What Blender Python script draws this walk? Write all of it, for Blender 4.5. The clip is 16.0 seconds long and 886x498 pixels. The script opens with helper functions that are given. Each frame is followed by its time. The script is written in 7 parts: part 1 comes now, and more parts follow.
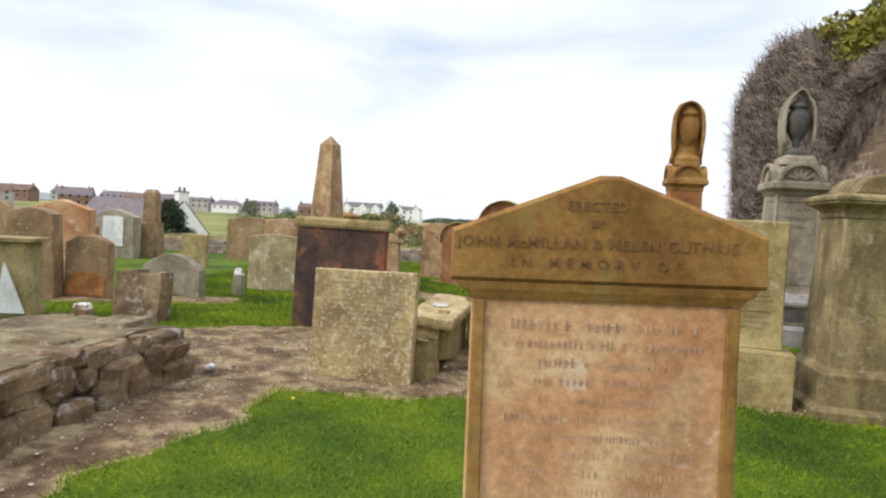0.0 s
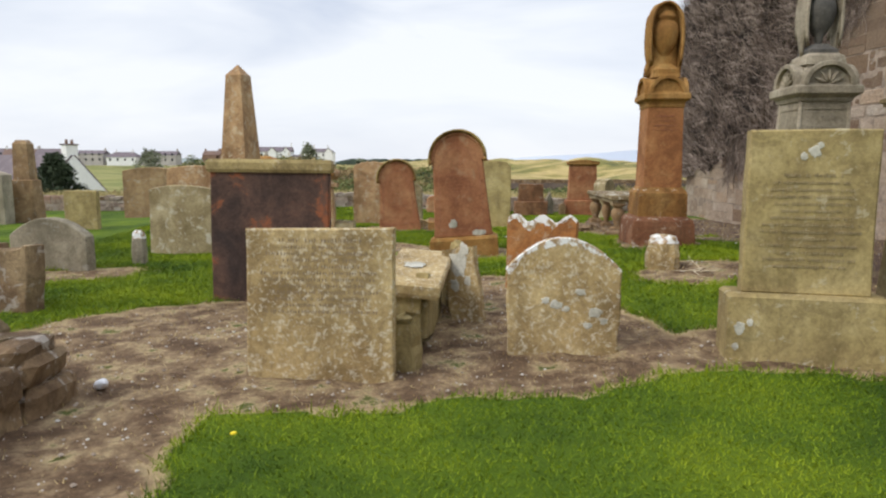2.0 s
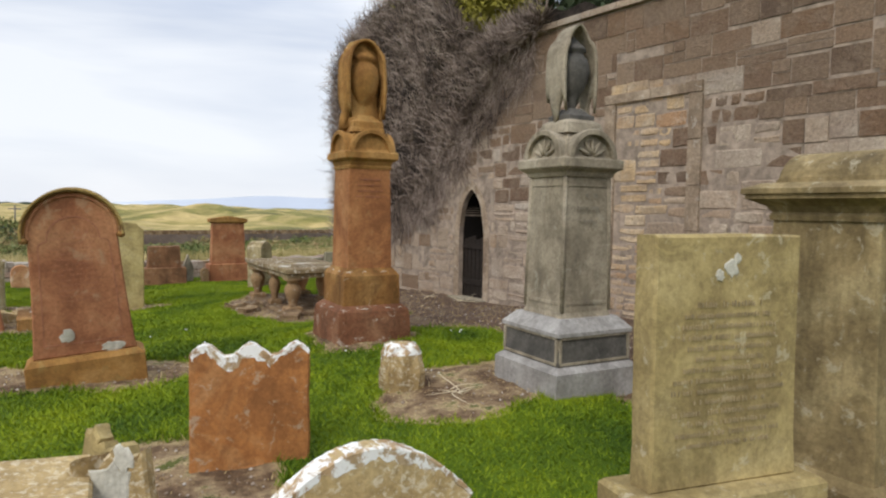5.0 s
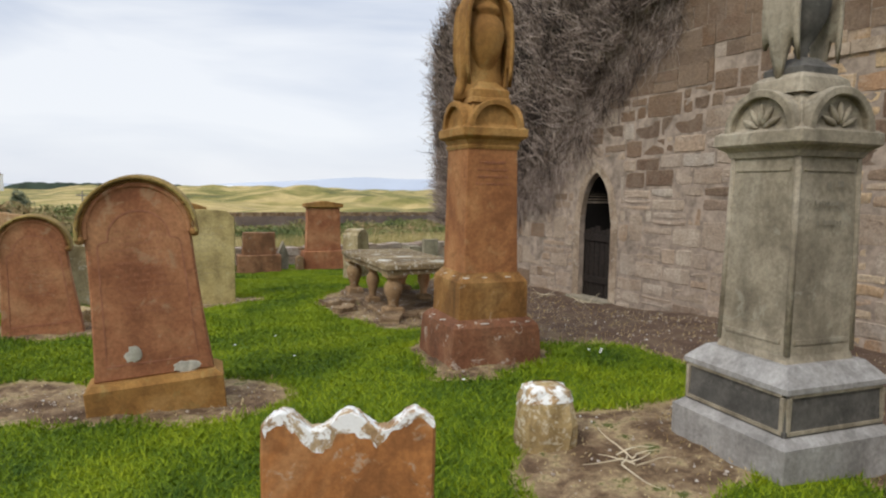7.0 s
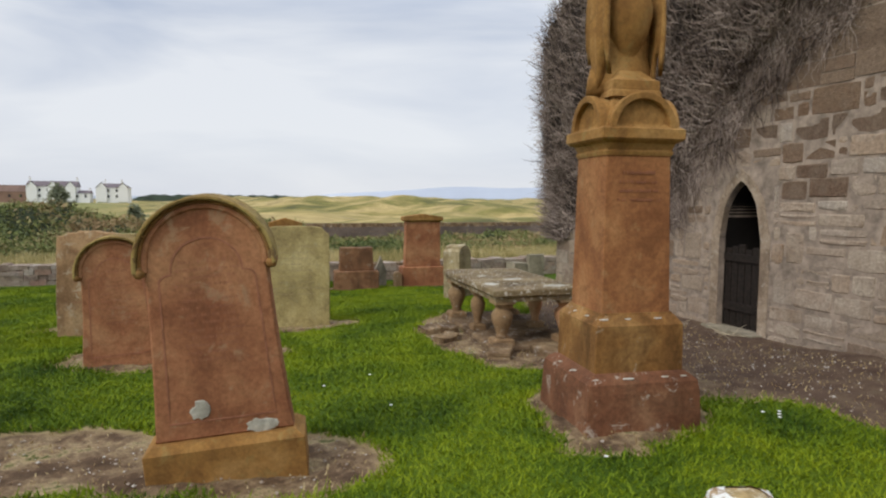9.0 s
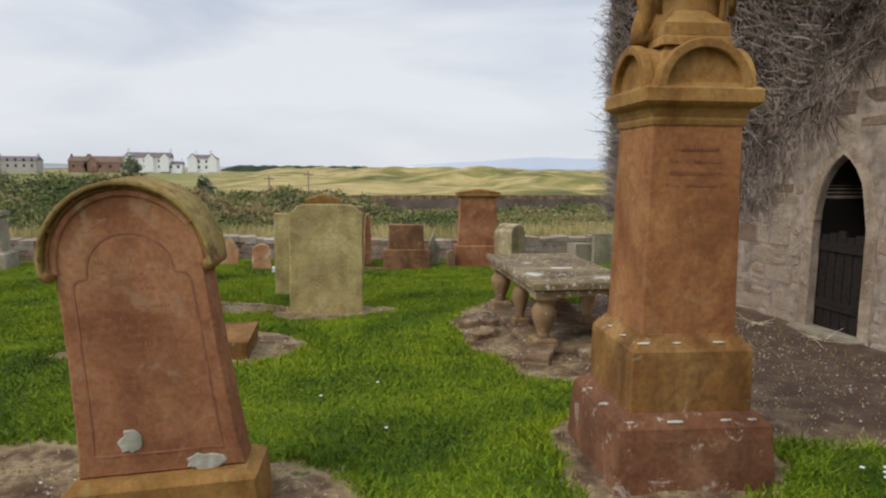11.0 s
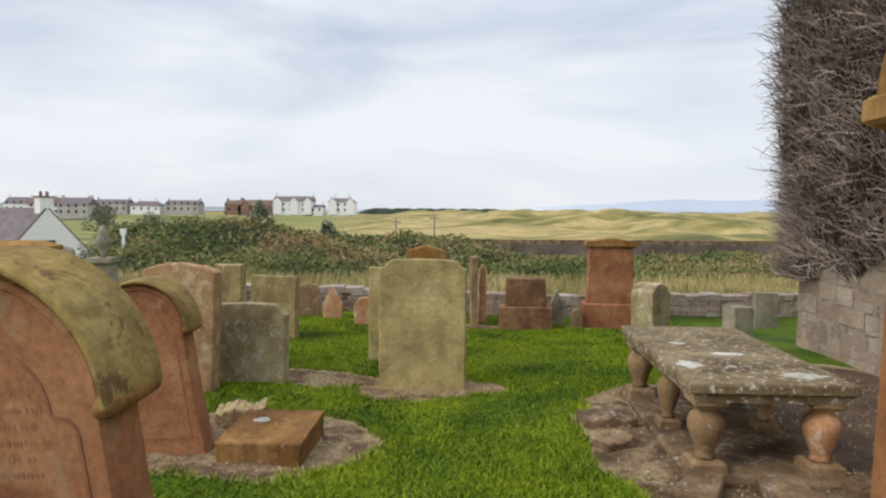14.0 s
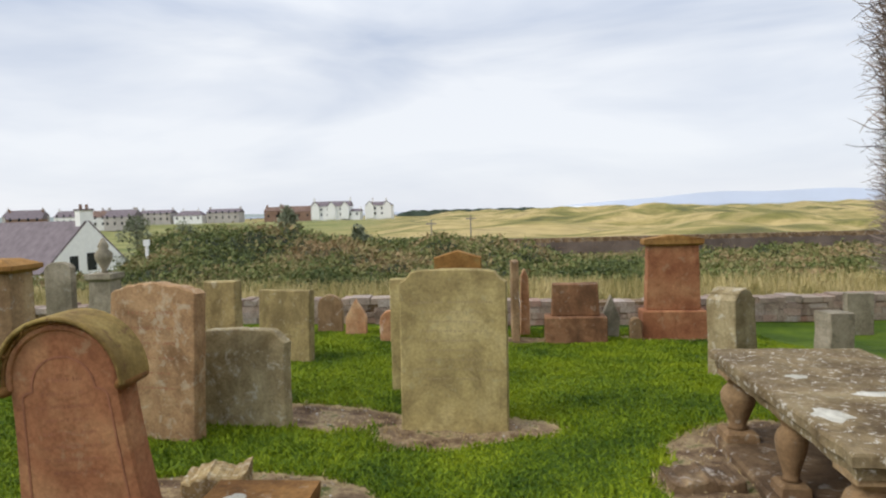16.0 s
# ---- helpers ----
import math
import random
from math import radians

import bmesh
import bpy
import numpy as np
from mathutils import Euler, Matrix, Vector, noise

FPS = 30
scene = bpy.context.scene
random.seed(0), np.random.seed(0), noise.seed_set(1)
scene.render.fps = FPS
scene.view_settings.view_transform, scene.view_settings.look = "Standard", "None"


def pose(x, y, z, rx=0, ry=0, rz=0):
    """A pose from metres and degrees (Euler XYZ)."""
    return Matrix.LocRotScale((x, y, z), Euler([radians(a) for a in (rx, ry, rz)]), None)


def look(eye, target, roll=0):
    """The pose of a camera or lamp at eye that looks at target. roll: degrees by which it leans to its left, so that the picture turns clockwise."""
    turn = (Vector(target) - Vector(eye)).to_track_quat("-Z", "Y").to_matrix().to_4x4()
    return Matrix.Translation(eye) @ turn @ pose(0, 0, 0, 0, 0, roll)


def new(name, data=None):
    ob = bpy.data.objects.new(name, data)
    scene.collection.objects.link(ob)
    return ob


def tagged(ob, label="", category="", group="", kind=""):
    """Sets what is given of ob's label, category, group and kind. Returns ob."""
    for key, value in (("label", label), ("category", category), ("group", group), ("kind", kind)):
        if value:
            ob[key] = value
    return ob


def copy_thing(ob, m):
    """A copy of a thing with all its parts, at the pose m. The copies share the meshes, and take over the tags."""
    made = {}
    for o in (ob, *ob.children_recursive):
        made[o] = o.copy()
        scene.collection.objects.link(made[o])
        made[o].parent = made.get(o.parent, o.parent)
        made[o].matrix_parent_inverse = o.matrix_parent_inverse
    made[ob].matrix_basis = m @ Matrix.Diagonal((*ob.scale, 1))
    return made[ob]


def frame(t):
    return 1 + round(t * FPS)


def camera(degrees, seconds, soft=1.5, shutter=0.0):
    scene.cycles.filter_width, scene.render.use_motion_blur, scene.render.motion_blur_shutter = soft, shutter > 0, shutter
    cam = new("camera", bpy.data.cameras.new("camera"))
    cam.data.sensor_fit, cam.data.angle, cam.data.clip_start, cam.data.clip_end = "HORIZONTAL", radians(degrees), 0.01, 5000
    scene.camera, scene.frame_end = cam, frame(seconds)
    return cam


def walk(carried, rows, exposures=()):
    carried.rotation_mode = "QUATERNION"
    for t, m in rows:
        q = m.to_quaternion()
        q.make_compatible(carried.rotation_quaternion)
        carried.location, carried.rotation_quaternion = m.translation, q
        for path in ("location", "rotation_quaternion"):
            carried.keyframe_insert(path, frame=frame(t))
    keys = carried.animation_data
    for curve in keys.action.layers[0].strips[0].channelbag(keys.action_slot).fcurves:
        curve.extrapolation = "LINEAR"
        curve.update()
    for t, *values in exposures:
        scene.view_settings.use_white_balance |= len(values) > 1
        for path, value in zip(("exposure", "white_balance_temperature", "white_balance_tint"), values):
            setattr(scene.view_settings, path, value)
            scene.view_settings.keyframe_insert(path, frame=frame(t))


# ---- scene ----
cam = camera(68.5, 16.0, soft=2.25)
PATH = [
    (0, (0.6, -0.568, 1.163), (0.452, 1.425, 1.072), 3.3),
    (0.5, (0.416, -0.239, 1.13), (0.122, 1.738, 1.047), -1.5),
    (1, (0.169, 0.152, 1.105), (0.129, 2.142, 0.915), 1.6),
    (1.5, (0.059, 0.537, 1.105), (0.172, 2.518, 0.857), 3.0),
    (2, (0.071, 0.984, 1.099), (0.18, 2.963, 0.829), 0.2),
    (2.5, (-0.059, 1.417, 1.101), (0.457, 3.316, 0.745), -0.3),
    (3, (-0.124, 1.824, 1.195), (0.424, 3.719, 0.866), 0.8),
    (3.5, (-0.002, 2.276, 1.24), (0.563, 4.169, 0.929), 0.4),
    (4, (0.038, 2.675, 1.335), (0.934, 4.459, 1.215), -0.4),
    (6.5, (0.405, 4.576, 1.422), (1.648, 6.134, 1.255), 1.8),
    (7, (0.537, 4.844, 1.456), (1.462, 6.608, 1.274), 0.9),
    (7.5, (0.527, 5.122, 1.448), (1.435, 6.9, 1.323), 0.2),
    (8, (0.501, 5.449, 1.497), (1.45, 7.201, 1.33), 0.6),
    (8.5, (0.585, 5.675, 1.507), (1.361, 7.511, 1.343), 1.3),
    (9, (0.828, 5.894, 1.517), (1.482, 7.777, 1.359), 0.4),
    (11.5, (1.671, 6.869, 1.62), (2.018, 8.821, 1.362), 0.4),
    (12, (1.775, 7.08, 1.649), (2.002, 9.052, 1.403), 0.8),
    (12.5, (1.943, 7.275, 1.639), (1.954, 9.269, 1.477), 2.7),
    (13, (2.08, 7.538, 1.645), (1.919, 9.528, 1.524), -0.4),
    (13.5, (2.012, 7.906, 1.631), (1.981, 9.901, 1.488), -1.2),
    (14, (1.985, 8.215, 1.647), (2.017, 10.211, 1.525), 0.4),
    (14.5, (2.035, 8.529, 1.614), (2.078, 10.523, 1.463), -0.5),
    (15, (1.979, 8.945, 1.614), (1.946, 10.943, 1.547), -0.9),
    (15.5, (1.923, 9.294, 1.657), (1.871, 11.29, 1.537), -2.0),
    (16, (2.052, 9.614, 1.621), (1.967, 11.609, 1.502), -1.5),
]
walk(cam, [(t, look(eye, target, roll)) for t, eye, target, roll in PATH], [(0, 0.42), (1.0, 0.22), (1.5, 0.20), (3.5, 0.17), (6.5, 0.12), (9, -0.07), (12, -0.10), (13, 0.0), (16, 0.08)])

# ---- world, sun, exposure ----
scene.view_settings.exposure = 0.0
world = bpy.data.worlds.new("overcast_sky")
scene.world = world
world.use_nodes = True
wt = world.node_tree
wt.nodes.clear()


def wnode(kind, **kw):
    n = wt.nodes.new(kind)
    for k, v in kw.items():
        n.inputs[k].default_value = v
    return n


SUN_EL, SUN_ROT = radians(42), radians(243)
sky = wt.nodes.new("ShaderNodeTexSky")
sky.sky_type, sky.sun_disc, sky.sun_elevation, sky.sun_rotation = "NISHITA", False, SUN_EL, SUN_ROT
bg_sky = wnode("ShaderNodeBackground", Strength=0.1)
wt.links.new(sky.outputs[0], bg_sky.inputs["Color"])
tc = wt.nodes.new("ShaderNodeTexCoord")
mp = wt.nodes.new("ShaderNodeMapping")
mp.inputs["Scale"].default_value = (1.6, 1.6, 7.0)
mp.inputs["Rotation"].default_value = (0.0, radians(7), radians(20))
wt.links.new(tc.outputs["Generated"], mp.inputs[0])
nz = wnode("ShaderNodeTexNoise", Scale=1.15, Detail=5.0, Roughness=0.5, Distortion=0.35)
wt.links.new(mp.outputs[0], nz.inputs["Vector"])
cr = wt.nodes.new("ShaderNodeValToRGB")
cr.color_ramp.elements[0].position, cr.color_ramp.elements[0].color = 0.36, (0.54, 0.61, 0.75, 1)
cr.color_ramp.elements[1].position, cr.color_ramp.elements[1].color = 0.60, (0.88, 0.91, 0.96, 1)
wt.links.new(nz.outputs["Fac"], cr.inputs[0])
sep = wt.nodes.new("ShaderNodeSeparateXYZ")
wt.links.new(tc.outputs["Generated"], sep.inputs[0])
# overcast luminance: brightest overhead
ov = wt.nodes.new("ShaderNodeMapRange")
for k, v in zip(("From Min", "From Max", "To Min", "To Max"), (0.25, 0.95, 1.0, 1.75)):
    ov.inputs[k].default_value = v
wt.links.new(sep.outputs["Z"], ov.inputs["Value"])
bg_cloud = wt.nodes.new("ShaderNodeBackground")
band_f = wt.nodes.new("ShaderNodeMapRange")
for k, v in zip(("From Min", "From Max", "To Min", "To Max"), (0.02, 0.26, 0.62, 0.0)):
    band_f.inputs[k].default_value = v
wt.links.new(sep.outputs["Z"], band_f.inputs["Value"])
pale = wt.nodes.new("ShaderNodeMix")
pale.data_type = "RGBA"
pale.inputs[7].default_value = (0.88, 0.90, 0.95, 1)
wt.links.new(band_f.outputs[0], pale.inputs[0])
wt.links.new(cr.outputs[0], pale.inputs[6])
wt.links.new(pale.outputs[2], bg_cloud.inputs["Color"])
wt.links.new(ov.outputs[0], bg_cloud.inputs["Strength"])
mixw = wnode("ShaderNodeMixShader", Fac=0.9)
wt.links.new(bg_sky.outputs[0], mixw.inputs[1])
wt.links.new(bg_cloud.outputs[0], mixw.inputs[2])
wout = wt.nodes.new("ShaderNodeOutputWorld")
wt.links.new(mixw.outputs[0], wout.inputs[0])

sun_data = bpy.data.lights.new("sun", "SUN")
sun_data.energy, sun_data.angle, sun_data.color = 1.75, radians(24), (1.0, 0.94, 0.85)
sun = new("sun", sun_data)
sun.matrix_world = look((0, 0, 27), (26.7, 13.6, 0))

# ---- materials ----


def mat(name, rough=0.85, metal=0.0):
    m = bpy.data.materials.new(name)
    m.use_nodes = True
    b = m.node_tree.nodes["Principled BSDF"]
    b.inputs["Roughness"].default_value, b.inputs["Metallic"].default_value = rough, metal
    b.inputs["Specular IOR Level"].default_value = 0.25
    return m, m.node_tree, b


def noise_node(nt, scale, detail=4.0, rough=0.6, vec=None, dist=0.0):
    n = nt.nodes.new("ShaderNodeTexNoise")
    n.inputs["Scale"].default_value, n.inputs["Detail"].default_value = scale, detail
    n.inputs["Roughness"].default_value, n.inputs["Distortion"].default_value = rough, dist
    if vec:
        nt.links.new(vec, n.inputs["Vector"])
    return n


def ramp(nt, fac, stops):
    r = nt.nodes.new("ShaderNodeValToRGB")
    e = r.color_ramp.elements
    while len(e) < len(stops):
        e.new(0.5)
    for el, (p, c) in zip(e, stops):
        el.position, el.color = p, ((*c, 1) if len(c) == 3 else c)
    nt.links.new(fac, r.inputs[0])
    return r.outputs[0]


def mix(nt, fac, a, b, mode="MIX"):
    m = nt.nodes.new("ShaderNodeMix")
    m.data_type, m.blend_type = "RGBA", mode
    for sock, v in ((m.inputs[0], fac), (m.inputs[6], a), (m.inputs[7], b)):
        if isinstance(v, (int, float)):
            sock.default_value = v
        elif isinstance(v, tuple):
            sock.default_value = (*v, 1)
        else:
            nt.links.new(v, sock)
    return m.outputs[2]


def coords(nt, per_object=True, scale=(1, 1, 1)):
    """Object coordinates in metres, shifted for each object."""
    t = nt.nodes.new("ShaderNodeTexCoord")
    out = t.outputs["Object"]
    if per_object:
        g = nt.nodes.new("ShaderNodeNewGeometry")
        out = g.outputs["Position"]
    m = nt.nodes.new("ShaderNodeMapping")
    m.inputs["Scale"].default_value = scale
    nt.links.new(out, m.inputs[0])
    return m.outputs[0]


def bump(nt, b, height, strength, distance):
    n = nt.nodes.new("ShaderNodeBump")
    n.inputs["Strength"].default_value, n.inputs["Distance"].default_value = strength, distance
    nt.links.new(height, n.inputs["Height"])
    nt.links.new(n.outputs[0], b.inputs["Normal"])


def stone(name, c1, c2, c3, lichen=None, amount=0.4, lscale=9.0, relief=0.006, spread=0.42, streaks=0.5):
    """Weathered stone: broad tone change, grain, streaks and lichen blotches."""
    m, nt, b = mat(name, 0.92)
    if c1[0] > c1[2] * 2.1:
        c1, c2, c3 = [(c[0], c[1], c[2] * 0.84) for c in (c1, c2, c3)]
    v = coords(nt)
    broad = noise_node(nt, 2.2, 4, 0.6, v, 0.6)
    fine = noise_node(nt, 38, 5, 0.7, v)
    streak = noise_node(nt, 1.0, 4, 0.6, coords(nt, scale=(5, 5, 1.4)))
    col = ramp(nt, broad.outputs[0], [(0.33, c1), (0.5, c2), (0.68, c3)])
    col = mix(nt, ramp(nt, streak.outputs[0], [(0.44, (0, 0, 0)), (0.70, (streaks, streaks, streaks))]), col, tuple(x * 0.55 for x in c1))
    col = mix(nt, 0.6, col, ramp(nt, fine.outputs[0], [(0.3, (0.30, 0.30, 0.30)), (0.7, (0.70, 0.70, 0.70))]), "OVERLAY")
    grime = noise_node(nt, 5.5, 7, 0.75, v, 0.9)
    col = mix(nt, ramp(nt, grime.outputs[0], [(0.50, (0, 0, 0)), (0.62, (0.42,) * 3)]), col, tuple(x * 0.62 for x in c1))
    if lichen:
        l1 = noise_node(nt, lscale, 7, 0.72, v, 0.5)
        mask = ramp(nt, l1.outputs[0], [(1 - spread, (0, 0, 0)), (1 - spread + 0.06, (amount,) * 3)])
        col = mix(nt, mask, col, lichen)
    nt.links.new(col, b.inputs["Base Color"])
    add = nt.nodes.new("ShaderNodeMath")
    add.operation = "ADD"
    mid = noise_node(nt, 9, 5, 0.65, v)
    nt.links.new(fine.outputs[0], add.inputs[0])
    nt.links.new(mid.outputs[0], add.inputs[1])
    bump(nt, b, add.outputs[0], 0.7, relief)
    return m


RED = stone("red_sandstone", (0.25, 0.098, 0.055), (0.36, 0.157, 0.09), (0.44, 0.225, 0.13), (0.42, 0.30, 0.18), 0.4, 6, 0.005, 0.42, 0.35)
PINK = stone("pink_sandstone", (0.44, 0.205, 0.115), (0.58, 0.32, 0.195), (0.66, 0.45, 0.31), (0.72, 0.60, 0.48), 0.6, 4, 0.005)
OLIVE = stone("olive_sandstone", (0.225, 0.165, 0.088), (0.36, 0.28, 0.145), (0.47, 0.375, 0.215), (0.52, 0.47, 0.34), 0.5, 12, 0.006, 0.42, 0.6)
PEDSTONE = stone("brown_olive_sandstone", (0.15, 0.11, 0.062), (0.265, 0.20, 0.115), (0.37, 0.295, 0.18), (0.44, 0.40, 0.29), 0.5, 10, 0.008, 0.42, 0.9)
TAN = stone("tan_sandstone", (0.29, 0.225, 0.115), (0.43, 0.345, 0.175), (0.52, 0.43, 0.245), (0.40, 0.36, 0.20), 0.5, 10, 0.006, 0.42, 0.35)
OCHRE = stone("ochre_sandstone", (0.21, 0.10, 0.033), (0.315, 0.165, 0.056), (0.41, 0.24, 0.10), (0.28, 0.205, 0.075), 0.5, 5, 0.005)
MOTTLE = stone("lichened_sandstone", (0.25, 0.17, 0.09), (0.42, 0.305, 0.17), (0.55, 0.425, 0.26), (0.72, 0.66, 0.52), 0.5, 28, 0.009, 0.47)
ORANGE = stone("orange_sandstone", (0.24, 0.10, 0.04), (0.36, 0.15, 0.055), (0.42, 0.22, 0.11), (0.42, 0.36, 0.26), 0.5, 9, 0.006)
GREY = stone("grey_stone", (0.21, 0.18, 0.125), (0.31, 0.27, 0.195), (0.40, 0.345, 0.26), (0.38, 0.37, 0.32), 0.4, 8, 0.004)
GREENGREY = stone("green_grey_sandstone", (0.185, 0.155, 0.11), (0.295, 0.252, 0.182), (0.39, 0.34, 0.255), (0.38, 0.36, 0.28), 0.4, 6, 0.004, 0.42, 0.6)
PALE = stone("pale_granite", (0.23, 0.215, 0.20), (0.315, 0.30, 0.28), (0.41, 0.395, 0.375), None, streaks=0.6)
DARKST = stone("dark_slate_panel", (0.06, 0.055, 0.05), (0.09, 0.085, 0.075), (0.13, 0.12, 0.105), (0.16, 0.15, 0.13), 0.4, 14, 0.002)
BROWN = stone("brown_stone", (0.21, 0.13, 0.08), (0.31, 0.20, 0.125), (0.41, 0.29, 0.19), (0.45, 0.42, 0.36), 0.6, 10, 0.008)
RUBBLETOP = stone("mortared_rubble", (0.115, 0.08, 0.05), (0.21, 0.155, 0.10), (0.32, 0.255, 0.175), (0.44, 0.40, 0.33), 0.6, 9, 0.02, 0.44)
RUBBLE = stone("rubble_stone", (0.10, 0.062, 0.04), (0.20, 0.13, 0.085), (0.34, 0.245, 0.165), (0.46, 0.42, 0.37), 0.6, 7, 0.015, 0.44)
LICHEN = stone("pale_lichen", (0.40, 0.375, 0.30), (0.54, 0.52, 0.44), (0.68, 0.66, 0.58), None)
CRUST = stone("white_crust", (0.26, 0.15, 0.08), (0.40, 0.27, 0.17), (0.50, 0.42, 0.32), (0.74, 0.74, 0.71), 1.0, 14, 0.006, 0.54)
OCHREDARK = stone("brown_ochre_sandstone", (0.14, 0.064, 0.024), (0.25, 0.122, 0.043), (0.34, 0.19, 0.08), (0.44, 0.38, 0.28), 0.5, 8, 0.007, 0.40, 0.7)
SHAFTRED = stone("orange_red_sandstone", (0.22, 0.088, 0.040), (0.32, 0.138, 0.064), (0.40, 0.195, 0.095), (0.40, 0.25, 0.12), 0.35, 5, 0.004, 0.42, 0.35)
REDBROWN = stone("brown_red_sandstone", (0.15, 0.075, 0.045), (0.25, 0.125, 0.075), (0.34, 0.19, 0.12), (0.42, 0.35, 0.27), 0.4, 7, 0.006, 0.42, 0.8)
REDPLINTH = stone("worn_brown_red_sandstone", (0.115, 0.047, 0.028), (0.195, 0.084, 0.05), (0.29, 0.155, 0.10), (0.52, 0.46, 0.38), 0.7, 7, 0.008, 0.42, 0.6)
HOODTOP = stone("olive_yellow_lichened_sandstone", (0.17, 0.105, 0.04), (0.31, 0.215, 0.08), (0.44, 0.335, 0.14), (0.13, 0.062, 0.035), 0.75, 8, 0.009, 0.44, 0.5)
SLATEY = stone("soot_darkened_sandstone", (0.045, 0.032, 0.028), (0.10, 0.06, 0.045), (0.17, 0.09, 0.06), (0.30, 0.10, 0.04), 0.75, 2.2, 0.004, 0.45)
TABLETOP = stone("speckled_tomb_slab", (0.12, 0.082, 0.05), (0.23, 0.168, 0.105), (0.33, 0.26, 0.175), (0.62, 0.58, 0.50), 0.9, 19, 0.012, 0.44)
DUSKY = stone("dusky_mottled_sandstone", (0.25, 0.145, 0.085), (0.41, 0.255, 0.155), (0.51, 0.35, 0.225), (0.52, 0.44, 0.31), 0.6, 7, 0.008, 0.46)
GREYMOT = stone("mottled_brown_grey_stone", (0.23, 0.175, 0.105), (0.37, 0.30, 0.20), (0.49, 0.41, 0.29), (0.56, 0.52, 0.42), 0.6, 8, 0.009, 0.45)
WHITE = stone("white_marble", (0.62, 0.62, 0.60), (0.72, 0.72, 0.70), (0.80, 0.80, 0.78), None, relief=0.001)


def plain(name, c, rough=0.8, var=0.25, scale=6.0, rel=0.0, metal=0.0):
    m, nt, b = mat(name, rough, metal)
    v = coords(nt)
    n = noise_node(nt, scale, 5, 0.6, v)
    nt.links.new(ramp(nt, n.outputs[0], [(0.3, tuple(x * (1 - var) for x in c)), (0.7, tuple(min(1, x * (1 + var)) for x in c))]), b.inputs["Base Color"])
    if rel:
        bump(nt, b, n.outputs[0], 0.6, rel)
    return m


HARL = plain("white_harling", (0.80, 0.80, 0.78), 0.9, 0.05, 3)
ROOFM = plain("purple_slate", (0.16, 0.13, 0.14), 0.7, 0.25, 1.5)
ROOF2 = plain("brown_tile_roof", (0.17, 0.11, 0.085), 0.8, 0.25, 0.4)
GREYWALL = plain("grey_house_stone", (0.42, 0.39, 0.36), 0.9, 0.15, 0.3)
REDWALL = plain("brown_house_brick", (0.24, 0.15, 0.11), 0.9, 0.2, 0.3)
GLASS = plain("dark_window_glass", (0.02, 0.025, 0.03), 0.1, 0.1, 1)
POLEM = plain("grey_pole", (0.22, 0.2, 0.18), 0.8, 0.2, 5)
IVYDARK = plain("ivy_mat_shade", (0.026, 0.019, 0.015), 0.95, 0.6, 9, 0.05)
MOSS = plain("yellow_green_moss", (0.20, 0.18, 0.03), 0.95, 0.4, 7, 0.01)
SCRUBSHADE = plain("scrub_gap_shade", (0.035, 0.045, 0.020), 0.8, 0.5, 1.3)
LEAFD = plain("tree_leaf", (0.045, 0.062, 0.030), 0.8, 0.4, 2)
BARK = plain("bark", (0.10, 0.08, 0.06), 0.9, 0.3, 12, 0.004)
TWIG = plain("pale_twig", (0.55, 0.47, 0.33), 0.85, 0.2, 12)
PLASTIC = plain("white_plastic", (0.8, 0.8, 0.82), 0.4, 0.03, 4)
YELLOW = plain("yellow_petal", (0.8, 0.62, 0.03), 0.6, 0.1, 20)
WATER = plain("sea_water", (0.28, 0.32, 0.38), 0.4, 0.1, 0.01)
# distance haze is mixed into both hill colours
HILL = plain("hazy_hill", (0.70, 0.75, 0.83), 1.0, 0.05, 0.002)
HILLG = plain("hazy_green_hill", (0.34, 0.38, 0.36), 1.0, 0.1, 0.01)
WOODLAND = plain("distant_wood", (0.045, 0.062, 0.045), 1.0, 0.3, 0.1)


